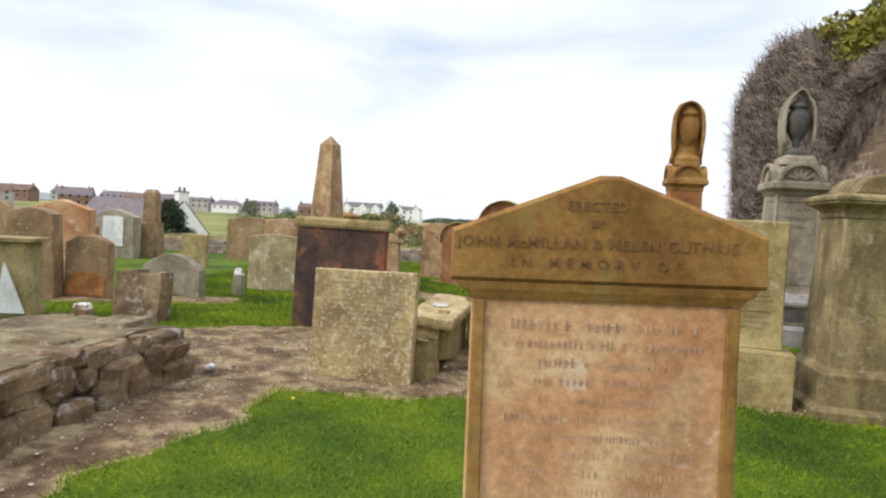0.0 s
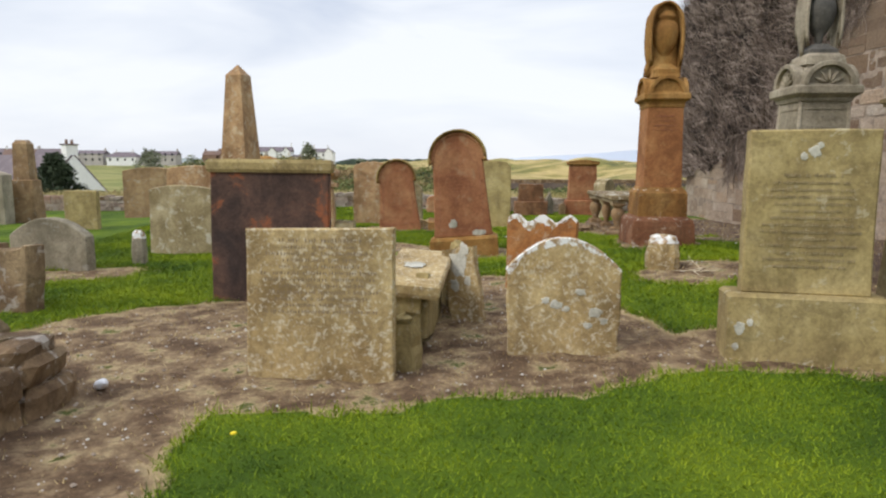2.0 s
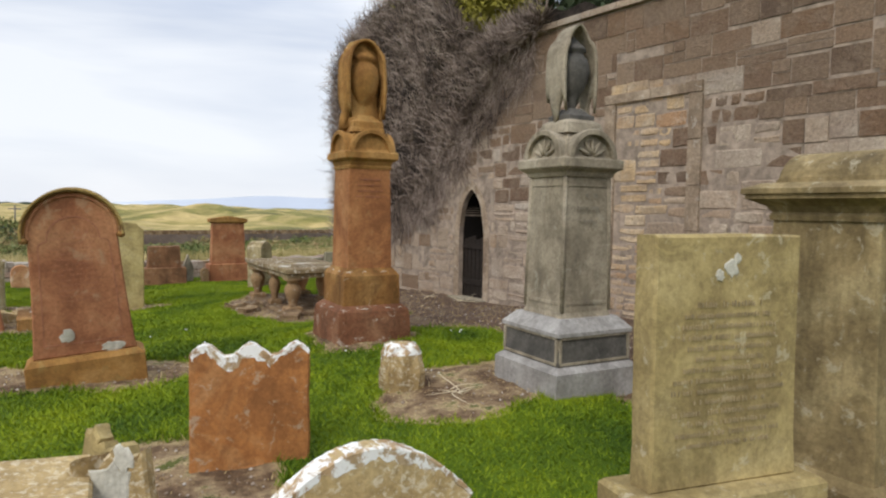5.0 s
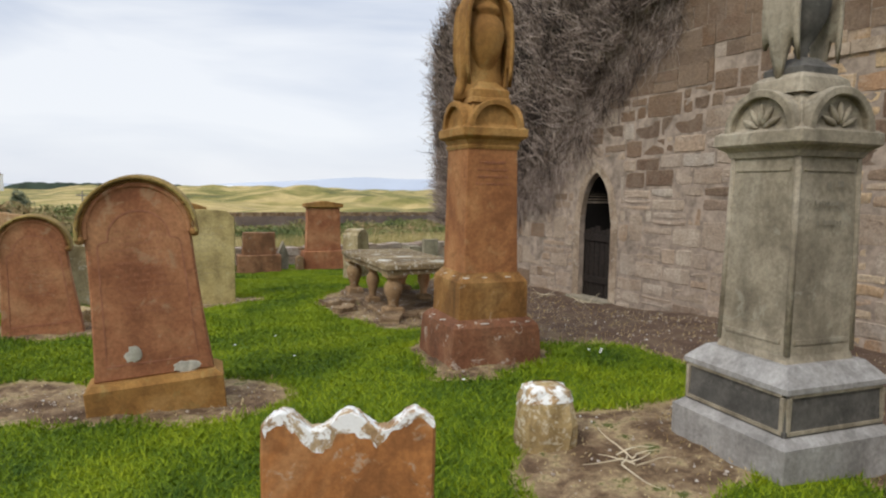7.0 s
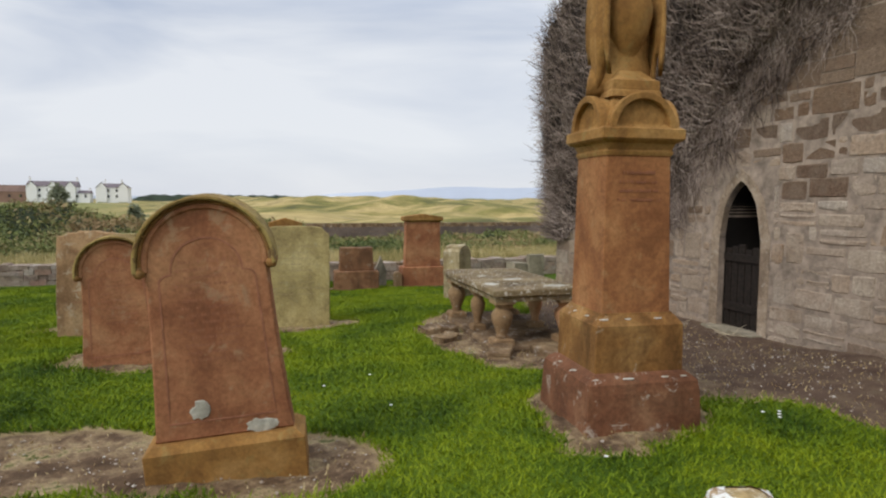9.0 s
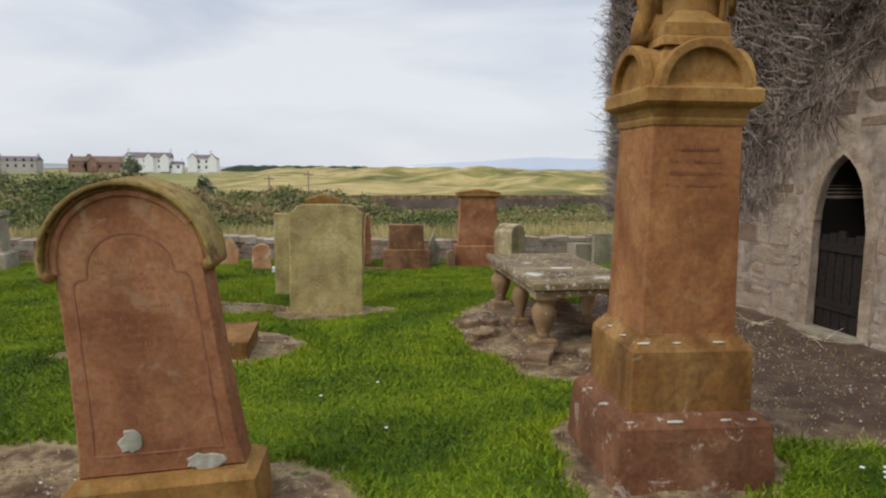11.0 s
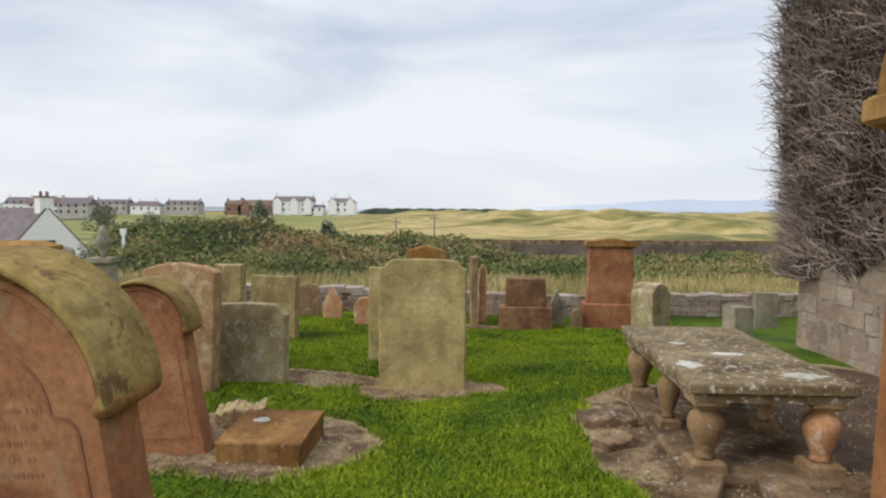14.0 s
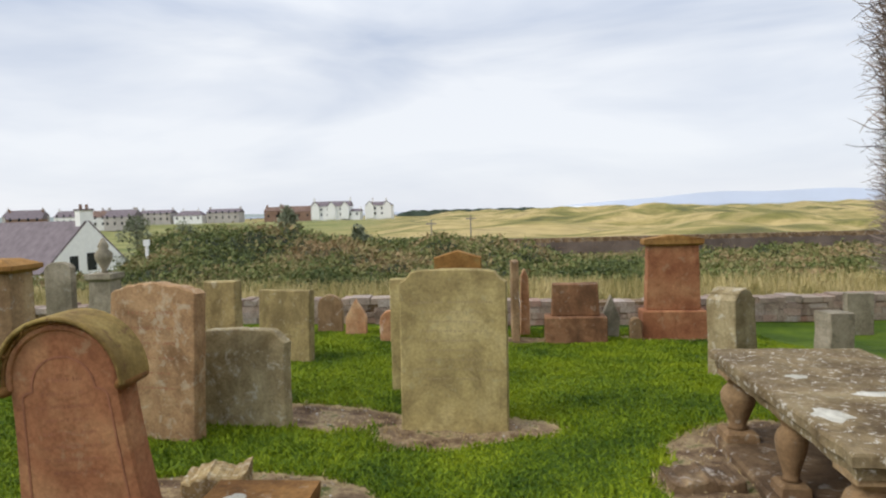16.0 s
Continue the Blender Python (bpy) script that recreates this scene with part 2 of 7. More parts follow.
def ground_material():
    m, nt, b = mat("grass_and_earth", 0.95)
    v = coords(nt)
    big = noise_node(nt, 0.9, 5, 0.6, v)
    fine = noise_node(nt, 26, 6, 0.75, v)
    grass = ramp(nt, big.outputs[0], [(0.3, (0.024, 0.054, 0.001)), (0.5, (0.065, 0.112, 0.002)), (0.7, (0.125, 0.175, 0.004))])
    grass = mix(nt, 0.5, grass, ramp(nt, fine.outputs[0], [(0.3, (0.3,) * 3), (0.7, (0.7,) * 3)]), "OVERLAY")
    e1 = noise_node(nt, 3.5, 6, 0.7, v)
    earth = ramp(nt, e1.outputs[0], [(0.3, (0.060, 0.034, 0.018)), (0.44, (0.125, 0.078, 0.044)), (0.53, (0.23, 0.158, 0.09)), (0.60, (0.355, 0.27, 0.15)), (0.65, (0.09, 0.10, 0.024))])
    earth = mix(nt, 0.7, earth, ramp(nt, fine.outputs[0], [(0.3, (0.25,) * 3), (0.7, (0.75,) * 3)]), "OVERLAY")
    at = nt.nodes.new("ShaderNodeAttribute")
    at.attribute_name = "earth"
    sp = nt.nodes.new("ShaderNodeSeparateColor")
    nt.links.new(at.outputs["Color"], sp.inputs[0])
    wob = nt.nodes.new("ShaderNodeMath")
    wob.operation = "MULTIPLY_ADD"
    nt.links.new(fine.outputs[0], wob.inputs[0])
    wob.inputs[1].default_value = 0.5
    nt.links.new(sp.outputs[0], wob.inputs[2])
    # darker, redder soil along the foot of the church wall
    dx = nt.nodes.new("ShaderNodeSeparateXYZ")
    nt.links.new(v, dx.inputs[0])
    mr = nt.nodes.new("ShaderNodeMapRange")
    mr.inputs["From Min"].default_value, mr.inputs["From Max"].default_value = 4.0, 5.2
    nt.links.new(dx.outputs[0], mr.inputs["Value"])
    wallside = ramp(nt, mr.outputs[0], [(0.0, (0, 0, 0)), (1.0, (0.8,) * 3)])
    earth = mix(nt, wallside, earth, mix(nt, e1.outputs[0], (0.052, 0.030, 0.022), (0.135, 0.088, 0.064)))
    edge = ramp(nt, wob.outputs[0], [(0.60, (0, 0, 0)), (0.72, (1, 1, 1))])
    rim = ramp(nt, wob.outputs[0], [(0.50, (0, 0, 0)), (0.66, (0.95,) * 3), (0.95, (0, 0, 0))])
    near = mix(nt, rim, mix(nt, edge, grass, earth), (0.42, 0.32, 0.17))
    # beyond the churchyard: links turf, pale dune grass
    d1 = noise_node(nt, 0.06, 7, 0.65, coords(nt, scale=(0.55, 1, 1)), 0.8)
    d2 = noise_node(nt, 0.4, 5, 0.7, coords(nt, scale=(0.5, 1, 1)))
    dune = ramp(nt, d1.outputs[0], [(0.34, (0.09, 0.088, 0.03)), (0.43, (0.185, 0.17, 0.045)), (0.50, (0.30, 0.24, 0.085)), (0.56, (0.45, 0.345, 0.145)), (0.63, (0.30, 0.235, 0.10)), (0.70, (0.15, 0.11, 0.055))])
    dune = mix(nt, 0.5, dune, ramp(nt, d2.outputs[0], [(0.3, (0.3,) * 3), (0.7, (0.7,) * 3)]), "OVERLAY")
    green = mix(nt, 0.4, (0.13, 0.17, 0.045), dune)
    far = mix(nt, sp.outputs[2], dune, green)
    nt.links.new(mix(nt, sp.outputs[1], near, far), b.inputs["Base Color"])
    bump(nt, b, fine.outputs[0], 0.8, 0.02)
    return m


GROUND = ground_material()


def blade_material(name, c1, c2, c3, patch=0.9, spread=0.35, stops=(0.45, 0.65, 0.9)):
    m, nt, b = mat(name, 0.7)
    g = nt.nodes.new("ShaderNodeNewGeometry")
    n = noise_node(nt, patch, 5, 0.6, coords(nt))
    ad = nt.nodes.new("ShaderNodeMath")
    ad.operation = "MULTIPLY_ADD"
    nt.links.new(g.outputs["Random Per Island"], ad.inputs[0])
    ad.inputs[1].default_value = spread
    nt.links.new(n.outputs[0], ad.inputs[2])
    nt.links.new(ramp(nt, ad.outputs[0], list(zip(stops, (c1, c2, c3)))), b.inputs["Base Color"])
    return m


BLADE = blade_material("grass_blades", (0.034, 0.080, 0.002), (0.148, 0.216, 0.003), (0.255, 0.31, 0.006), 0.9, 0.22, (0.40, 0.60, 0.82))
BLADE_DRY = blade_material("dry_blades", (0.24, 0.16, 0.065), (0.40, 0.30, 0.14), (0.55, 0.45, 0.25))
BLADE_STRAW = blade_material("straw_blades", (0.20, 0.19, 0.06), (0.44, 0.36, 0.15), (0.62, 0.52, 0.28), 0.6, 0.3)
GORSE = blade_material("bramble_leaves", (0.050, 0.070, 0.020), (0.165, 0.19, 0.055), (0.34, 0.235, 0.12), 0.22, 0.18, (0.42, 0.58, 0.72))
TREEGREY = blade_material("grey_green_leaves", (0.11, 0.125, 0.07), (0.18, 0.20, 0.12), (0.27, 0.28, 0.18))
TWIGS = blade_material("ivy_twigs", (0.034, 0.023, 0.018), (0.165, 0.122, 0.097), (0.39, 0.315, 0.265), 1.6, 0.5, (0.45, 0.72, 0.98))


def masonry_material(name, tones, smear=(0.47, 0.395, 0.31)):
    m, nt, b = mat(name, 0.93)
    v = coords(nt)
    oi = nt.nodes.new("ShaderNodeObjectInfo")
    ge = nt.nodes.new("ShaderNodeNewGeometry")
    ad = nt.nodes.new("ShaderNodeMath")
    ad.operation = "ADD"
    nt.links.new(oi.outputs["Random"], ad.inputs[0])
    nt.links.new(ge.outputs["Random Per Island"], ad.inputs[1])
    fr = nt.nodes.new("ShaderNodeMath")
    fr.operation = "FRACT"
    nt.links.new(ad.outputs[0], fr.inputs[0])
    n = noise_node(nt, 4.0, 6, 0.7, v, 0.5)
    f = noise_node(nt, 30, 6, 0.75, v)
    k = len(tones)
    col = ramp(nt, fr.outputs[0], [((i + 0.5) / k, c) for i, c in enumerate(tones)])
    col = mix(nt, ramp(nt, n.outputs[0], [(0.48, (0, 0, 0)), (0.58, (0.5,) * 3)]), col, smear)
    stain = noise_node(nt, 0.9, 5, 0.65, v, 0.8)
    col = mix(nt, ramp(nt, stain.outputs[0], [(0.42, (0, 0, 0)), (0.60, (0.5,) * 3)]), col, (0.21, 0.145, 0.095))
    col = mix(nt, 0.8, col, ramp(nt, f.outputs[0], [(0.3, (0.28,) * 3), (0.7, (0.72,) * 3)]), "OVERLAY")
    nt.links.new(col, b.inputs["Base Color"])
    mid = noise_node(nt, 8, 5, 0.65, v)
    sm = nt.nodes.new("ShaderNodeMath")
    sm.operation = "ADD"
    nt.links.new(f.outputs[0], sm.inputs[0])
    nt.links.new(mid.outputs[0], sm.inputs[1])
    bump(nt, b, sm.outputs[0], 0.9, 0.022)
    return m


WALLSTONE = masonry_material("church_wall_stone", [(0.42, 0.335, 0.26), (0.31, 0.235, 0.175), (0.5, 0.42, 0.33), (0.35, 0.24, 0.155), (0.44, 0.365, 0.29), (0.27, 0.205, 0.16), (0.42, 0.32, 0.225), (0.37, 0.315, 0.26)])
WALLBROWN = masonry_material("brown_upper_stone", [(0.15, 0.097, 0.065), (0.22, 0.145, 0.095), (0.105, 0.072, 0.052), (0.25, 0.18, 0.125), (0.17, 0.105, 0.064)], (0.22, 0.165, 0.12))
WALLBUFF = masonry_material("buff_infill_stone", [(0.50, 0.36, 0.21), (0.42, 0.28, 0.16), (0.54, 0.42, 0.28), (0.38, 0.23, 0.13)])
MORTAR = plain("lime_mortar", (0.29, 0.23, 0.18), 0.95, 0.45, 7, 0.02)
DOORWOOD = plain("black_weathered_plank", (0.018, 0.013, 0.010), 0.85, 0.5, 20, 0.003)
# near black: the shade inside the doorway, put into the colour
DOORSHADE = plain("doorway_shade_black", (0.008, 0.006, 0.005), 0.95, 0.3, 5)
JAMB = stone("dressed_buff_stone", (0.20, 0.145, 0.10), (0.31, 0.235, 0.165), (0.42, 0.335, 0.25), (0.50, 0.46, 0.40), 0.5, 8, 0.010)
DRYWALL = masonry_material("boundary_wall_stone", [(0.22, 0.16, 0.13), (0.38, 0.31, 0.25), (0.34, 0.20, 0.15), (0.46, 0.41, 0.36), (0.29, 0.22, 0.18)])

# ---- mesh helpers ----


def thing(name, label, category, at=(0, 0, 0), rz=0, rx=0, ry=0, group="", kind=""):
    ob = new(name)
    ob.empty_display_size = 0.1
    ob.matrix_basis = pose(*at, rx, ry, rz)
    return tagged(ob, label, category, group, kind)


def mesh_of(bm, name):
    me = bpy.data.meshes.new(name)
    bmesh.ops.recalc_face_normals(bm, faces=bm.faces)
    bm.to_mesh(me)
    bm.free()
    return me


def part(name, bm, material, parent=None, label="", smooth=False, kind=""):
    me = bm if isinstance(bm, bpy.types.Mesh) else mesh_of(bm, name)
    if not me.materials:
        me.materials.append(material)
    if smooth:
        me.polygons.foreach_set("use_smooth", [True] * len(me.polygons))
    ob = new(name, me)
    ob.parent = parent
    return tagged(ob, label, kind=kind)


def rings(rows, close=True):
    """Skin over closed rings of points."""
    bm = bmesh.new()
    vs = [[bm.verts.new(p) for p in r] for r in rows]
    n = len(rows[0])
    for a, b in zip(vs, vs[1:]):
        for i in range(n):
            bm.faces.new((a[i], a[(i + 1) % n], b[(i + 1) % n], b[i]))
    if close:
        bm.faces.new(vs[0][::-1])
        bm.faces.new(vs[-1])
    return bm


def stack(levels, cx=0.0, cy=0.0):
    """Square tiers: (z, half x, half y) from the bottom up, with cut corners."""
    rows = []
    for z, a, b in levels:
        c = min(0.006, a * 0.3, b * 0.3)
        rows.append([(cx + x, cy + y, z) for x, y in ((-a + c, -b), (a - c, -b), (a, -b + c), (a, b - c), (a - c, b), (-a + c, b), (-a, b - c), (-a, -b + c))])
    return rings(rows)


def lathe(profile, n=20, cx=0.0, cy=0.0, sx=1.0, sy=1.0):
    return rings([[(cx + sx * r * math.cos(2 * math.pi * i / n), cy + sy * r * math.sin(2 * math.pi * i / n), z) for i in range(n)] for r, z in profile])


def slab(outline, t, bev=0.008, taper=0.0, y0=0.0, rough=0.0, seed=0):
    """An upright slab with a front outline of (x, z), thickness t and bevelled edges. rough: worn edge, in metres."""
    n = len(outline)
    rnd = random.Random(seed)
    pts = [Vector((x, z)) for x, z in outline]
    if rough:
        pts = [p + Vector((rnd.uniform(-rough, rough), rnd.uniform(-rough, rough))) for p in pts]
    c = sum(pts, Vector((0, 0))) / n
    inner = []
    for i in range(n):
        d = pts[(i + 1) % n] - pts[i - 1]
        nrm = Vector((-d.y, d.x))
        nrm = nrm.normalized() if nrm.length > 1e-6 else (c - pts[i]).normalized()
        if nrm.dot(c - pts[i]) < 0 and len(outline) < 9:
            nrm = -nrm
        inner.append(pts[i] + nrm * bev)
    zt = max(p.y for p in pts)

    def yy(s, z):
        return y0 + s * (t / 2) * (1 - taper * z / zt)
    return rings([[(p.x, yy(-1, p.y), p.y) for p in inner],
                  [(p.x, yy(-1, p.y) + bev, p.y) for p in pts],
                  [(p.x, yy(1, p.y) - bev, p.y) for p in pts],
                  [(p.x, yy(1, p.y), p.y) for p in inner]])


def outline(kind, w, h, shoulder=0.0, w2=None, n=18):
    """Headstone outlines, anticlockwise from the lower left. w2: the width at the shoulder."""
    a, b = w / 2, (w2 or w) / 2
    pts = [(-a, 0), (a, 0)]
    steps = 6
    s = h - shoulder
    pts += [(a + (b - a) * i / steps, s * i / steps) for i in range(1, steps)]
    top = []
    if kind == "flat":
        top = [(b, s), (b * 0.33, h), (-b * 0.33, h), (-b, s)] if shoulder else [(b, h), (b / 3, h), (-b / 3, h), (-b, h)]
    elif kind == "round":
        top = [(b * math.cos(math.pi * i / n), s + (h - s) * math.sin(math.pi * i / n)) for i in range(n + 1)]
    elif kind == "segment":
        top = [(b * (1 - 2 * i / n), s + (h - s) * (1 - (2 * i / n - 1) ** 2)) for i in range(n + 1)]
    elif kind == "gable":
        top = [(b, s), (0, h), (-b, s)]
    elif kind == "ogee":
        for i in range(n + 1):
            u = 1 - 2 * i / n
            k = min(1.0, (1 - abs(u)) / 0.28)
            top.append((b * u, s + (h - s) * (0.5 - 0.5 * math.cos(math.pi * k)) + 0.02 * (1 - u * u)))
    elif kind == "wavy":
        for i in range(n + 1):
            u = 1 - 2 * i / n
            top.append((b * u, s + (h - s) * (0.45 + 0.55 * math.cos(u * math.pi * 2.6)) * (1 if abs(u) < 0.95 else 0.9)))
    elif kind == "broken":
        rnd = random.Random(int(w * 1000))
        p, q = rnd.uniform(0, 6), rnd.uniform(0, 6)
        top = [(b * (1 - 2 * i / n), s + (h - s) * (0.55 + 0.3 * math.sin(p + i * 0.55) + 0.12 * math.sin(q + i * 1.7))) for i in range(n + 1)]
    pts += top
    pts += [(-a + (a - b) * i / steps, s * i / steps) for i in range(steps - 1, 0, -1)]
    return pts


def boxes_mesh(items):
    """Many small boxes (x0, x1, y0, y1, z0, z1) in one mesh."""
    bm = bmesh.new()
    for x0, x1, y0, y1, z0, z1 in items:
        v = [bm.verts.new(p) for p in ((x0, y0, z0), (x1, y0, z0), (x1, y1, z0), (x0, y1, z0), (x0, y0, z1), (x1, y0, z1), (x1, y1, z1), (x0, y1, z1))]
        for f in ((0, 3, 2, 1), (4, 5, 6, 7), (0, 1, 5, 4), (1, 2, 6, 5), (2, 3, 7, 6), (3, 0, 4, 7)):
            bm.faces.new([v[i] for i in f])
    return bm


def inscription(parent, material, y, z0, z1, half, lines, seed, fill=0.8, letter=0.03):
    """Rows of worn, unreadable letters: short bars in low relief."""
    rnd = random.Random(seed)
    items = []
    for i in range(lines):
        z = z1 - (z1 - z0) * i / max(1, lines - 1)
        hw = half * rnd.uniform(fill * 0.7, 1.0)
        lh = letter * (1.2 if i == 0 else 1.0)
        x = -hw
        while x < hw:
            wd = rnd.uniform(0.25, 0.6) * lh
            if rnd.random() > 0.16:
                items.append((x, x + wd * 0.45, y - 0.0007, y + 0.004, z, z + lh * rnd.uniform(0.7, 1)))
                if rnd.random() > 0.4:
                    items.append((x, x + wd, y - 0.0007, y + 0.004, z + lh * 0.4, z + lh * 0.52))
            x += wd * 1.35
    return part("inscription", boxes_mesh(items), material, parent, "weathered carved lettering", kind="stuff")


def dark_of(name, c):
    return plain(name, c, 0.95, 0.3, 12)


CARVE_RED = dark_of("carving_red", (0.30, 0.13, 0.075))
CARVE_PINK = dark_of("carving_pink", (0.47, 0.29, 0.19))
CARVE_OLIVE = dark_of("carving_olive", (0.335, 0.265, 0.15))
CARVE_MOTTLE = dark_of("carving_lichened", (0.20, 0.15, 0.10))
CARVE_OCHRE = dark_of("carving_ochre", (0.19, 0.10, 0.045))


def lettering(text, size, parent, at, material, spacing=1.0):
    cu = bpy.data.curves.new("lettering", "FONT")
    cu.body, cu.size, cu.align_x, cu.extrude = text, size, "CENTER", 0.0015
    cu.offset, cu.space_character = 0.0002, spacing
    ob = bpy.data.objects.new("lettering", cu)
    scene.collection.objects.link(ob)
    me = bpy.data.meshes.new_from_object(ob.evaluated_get(bpy.context.evaluated_depsgraph_get()))
    bpy.data.objects.remove(ob)
    me.materials.clear()
    me.transform(pose(*at, 90, 0, 0))
    return part("lettering", me, material, parent, "raised memorial lettering", kind="stuff")


# ---- ground ----
ANCHORS = ((0, 0, -0.26), (0.5, 4.9, -0.26), (-1.5, 7.5, -0.24), (2.5, 5.2, -0.18), (3.6, 5.0, -0.2), (3.6, 7.1, 0.02), (3.5, 9.6, 0.0), (6.8, 9.5, -0.02),
           (7.0, 12.5, -0.19), (0.8, 10, -0.21), (0, 13, -0.14), (4.2, 13.2, -0.22), (1.9, 15.4, -0.35), (-0.5, 15.2, -0.26), (3.6, 19.7, -0.47),
           (5.5, 20, -0.5), (8, 20, -0.5), (-5, 7, -0.2), (-5, 14, -0.2), (2, 7.3, -0.1), (-8, 2, -0.2), (-8, 20, -0.45), (6, 4, -0.1), (7, 17, -0.25))


def smooth01(v):
    v = np.clip(v, 0, 1)
    return v * v * (3 - 2 * v)


def wave(x, y, f, s):
    return np.sin(x * f + s * 1.7 + 1.3 * np.sin(y * f * 0.7 + s)) * np.cos(y * f * 1.1 + s * 0.9 + 1.1 * np.sin(x * f * 0.6 + 2 * s))


def height(x, y):
    x, y = np.asarray(x, float), np.asarray(y, float)
    top, bot = 0.0, 0.0
    for ax, ay, az in ANCHORS:
        w = 1 / ((x - ax) ** 2 + (y - ay) ** 2 + 0.6) ** 1.6
        top, bot = top + w * az, bot + w
    z = top / bot + 0.012 * wave(x, y, 2.3, 1) + 0.006 * wave(x, y, 6.1, 2)
    d = np.maximum(y - 21.4, 0)
    z = z - 1.35 * smooth01(d / 26) - 0.6 * smooth01((y - 52) / 40)
    left = np.maximum(-x - 9, 0)
    z = z - 3.4 * smooth01(left / 22) * smooth01((y - 14) / 30) * (1 - 0.55 * smooth01((y - 90) / 120))
    f = smooth01((y - 75) / 60)
    amp = f * (0.6 + 2.6 * smooth01((x + 0.12 * y - 5) / 60)) * (1 - 0.6 * smooth01((y - 500) / 300))
    z = z + amp * (0.75 * wave(x, y, 0.034, 3) + 0.45 * wave(x, y, 0.081, 4) + 0.25 * wave(x, y, 0.19, 5)) * 1.25
    return z - 2.2 * smooth01((y - 850) / 250)


def hz(x, y):
    return float(height(x, y))


# bare earth patches: centre, radii, turn
EARTH = ((-0.6, 5.9, 2.3, 1.55, 8), (1.0, 5.6, 1.05, 0.95, 5), (3.4, 5.05, 2.3, 0.52, -6), (-2.5, 3.9, 1.5, 1.9, 0), (-2.3, 1.5, 0.95, 2.6, 0),
         (3.2, 7.55, 0.85, 0.55, 10), (4.5, 7.55, 0.95, 0.62, 0), (7.2, 8.6, 2.15, 4.2, 0), (5.9, 10.6, 1.7, 0.95, 12), (5.9, 6.2, 1.9, 1.5, 0), (6.6, 13.0, 1.6, 3.2, 0),
         (0.95, 10.15, 0.88, 0.52, -8), (-0.4, 10.6, 0.9, 0.5, -12), (0.45, 13.25, 1.15, 0.8, -4), (4.4, 13.2, 1.2, 2.0, 0), (3.5, 9.8, 0.62, 0.62, -11), (3.1, 9.35, 0.22, 0.16, -40),
         (0.15, 15.6, 1.5, 0.32, 2), (1.95, 15.25, 0.82, 0.40, 10), (-4.4, 8.3, 1.4, 0.5, 20), (1.0, 7.2, 0.5, 0.6, 0), (5.3, 20.0, 0.9, 0.25, 0), (2.9, 19.9, 0.6, 0.2, 0))


def earth(x, y):
    """1 inside bare earth, 0 in grass, with a soft, uneven border."""
    x, y = np.asarray(x, float), np.asarray(y, float)
    wx = x + 0.10 * wave(x, y, 3.1, 7) + 0.05 * wave(x, y, 8.3, 8)
    wy = y + 0.10 * wave(x, y, 2.7, 9) + 0.05 * wave(x, y, 9.1, 10)
    best = np.full(x.shape, -9.0)
    for cx, cy, rx, ry, a in EARTH:
        c, s = math.cos(radians(a)), math.sin(radians(a))
        u, v = (wx - cx) * c + (wy - cy) * s, -(wx - cx) * s + (wy - cy) * c
        r = np.sqrt((u / rx) ** 2 + (v / ry) ** 2)
        best = np.maximum(best, (1 - r) * min(rx, ry))
    return np.clip(0.5 + best / 0.22, 0, 1)


def spaced(a, b, lo, hi, step, grow=1.12):
    mid = list(np.arange(a, b + 1e-6, step))
    s, v, up = step, b, []
    while v < hi:
        s *= grow
        v += s
        up.append(v)
    s, v, dn = step, a, []
    while v > lo:
        s *= grow
        v -= s
        dn.append(v)
    return np.array(dn[::-1] + mid + up)


def build_ground():
    gx, gy = spaced(-5.5, 8.0, -2400, 2600, 0.07, 1.07), spaced(0.6, 16.5, -400, 1400, 0.07, 1.045)
    X, Y = np.meshgrid(gx, gy)
    Z = height(X, Y)
    E = earth(X, Y)
    Z = Z + np.where(E > 0.3, 0.010 * wave(X, Y, 11, 12) + 0.008 * wave(X, Y, 27, 13) - 0.012, 0.0) * (np.abs(X) < 9)
    nx, ny = len(gx), len(gy)
    co = np.stack([X, Y, Z], -1).reshape(-1, 3)
    i = (np.arange(ny - 1)[:, None] * nx + np.arange(nx - 1)[None, :]).ravel()
    faces = np.stack([i, i + 1, i + nx + 1, i + nx], -1)
    me = bpy.data.meshes.new("ground")
    me.from_pydata(co.tolist(), [], faces.tolist())
    at = me.color_attributes.new("earth", "FLOAT_COLOR", "POINT")
    far = smooth01((Y - 21.6) / 2.0)
    lawn = smooth01((-(X + 0.10 * Y) + 6) / 30) * (1 - smooth01((Y - 420) / 200))
    rgba = np.stack([E.ravel(), far.ravel(), lawn.ravel(), np.ones(E.size)], -1).astype(np.float32)
    at.data.foreach_set("color", rgba.ravel())
    me.materials.append(GROUND)
    me.polygons.foreach_set("use_smooth", [True] * len(me.polygons))
    tagged(new("ground", me), "mown green grass with bare earth patches and dunes beyond", kind="structure")


build_ground()
water_me = bpy.data.meshes.new("water")
water_me.from_pydata([(-5000, 1050, -3.6), (5000, 1050, -3.6), (5000, 4900, -3.6), (-5000, 4900, -3.6)], [], [(0, 1, 2, 3)])
water_me.materials.append(WATER)
tagged(new("water", water_me), "flat grey-blue sea", kind="structure")


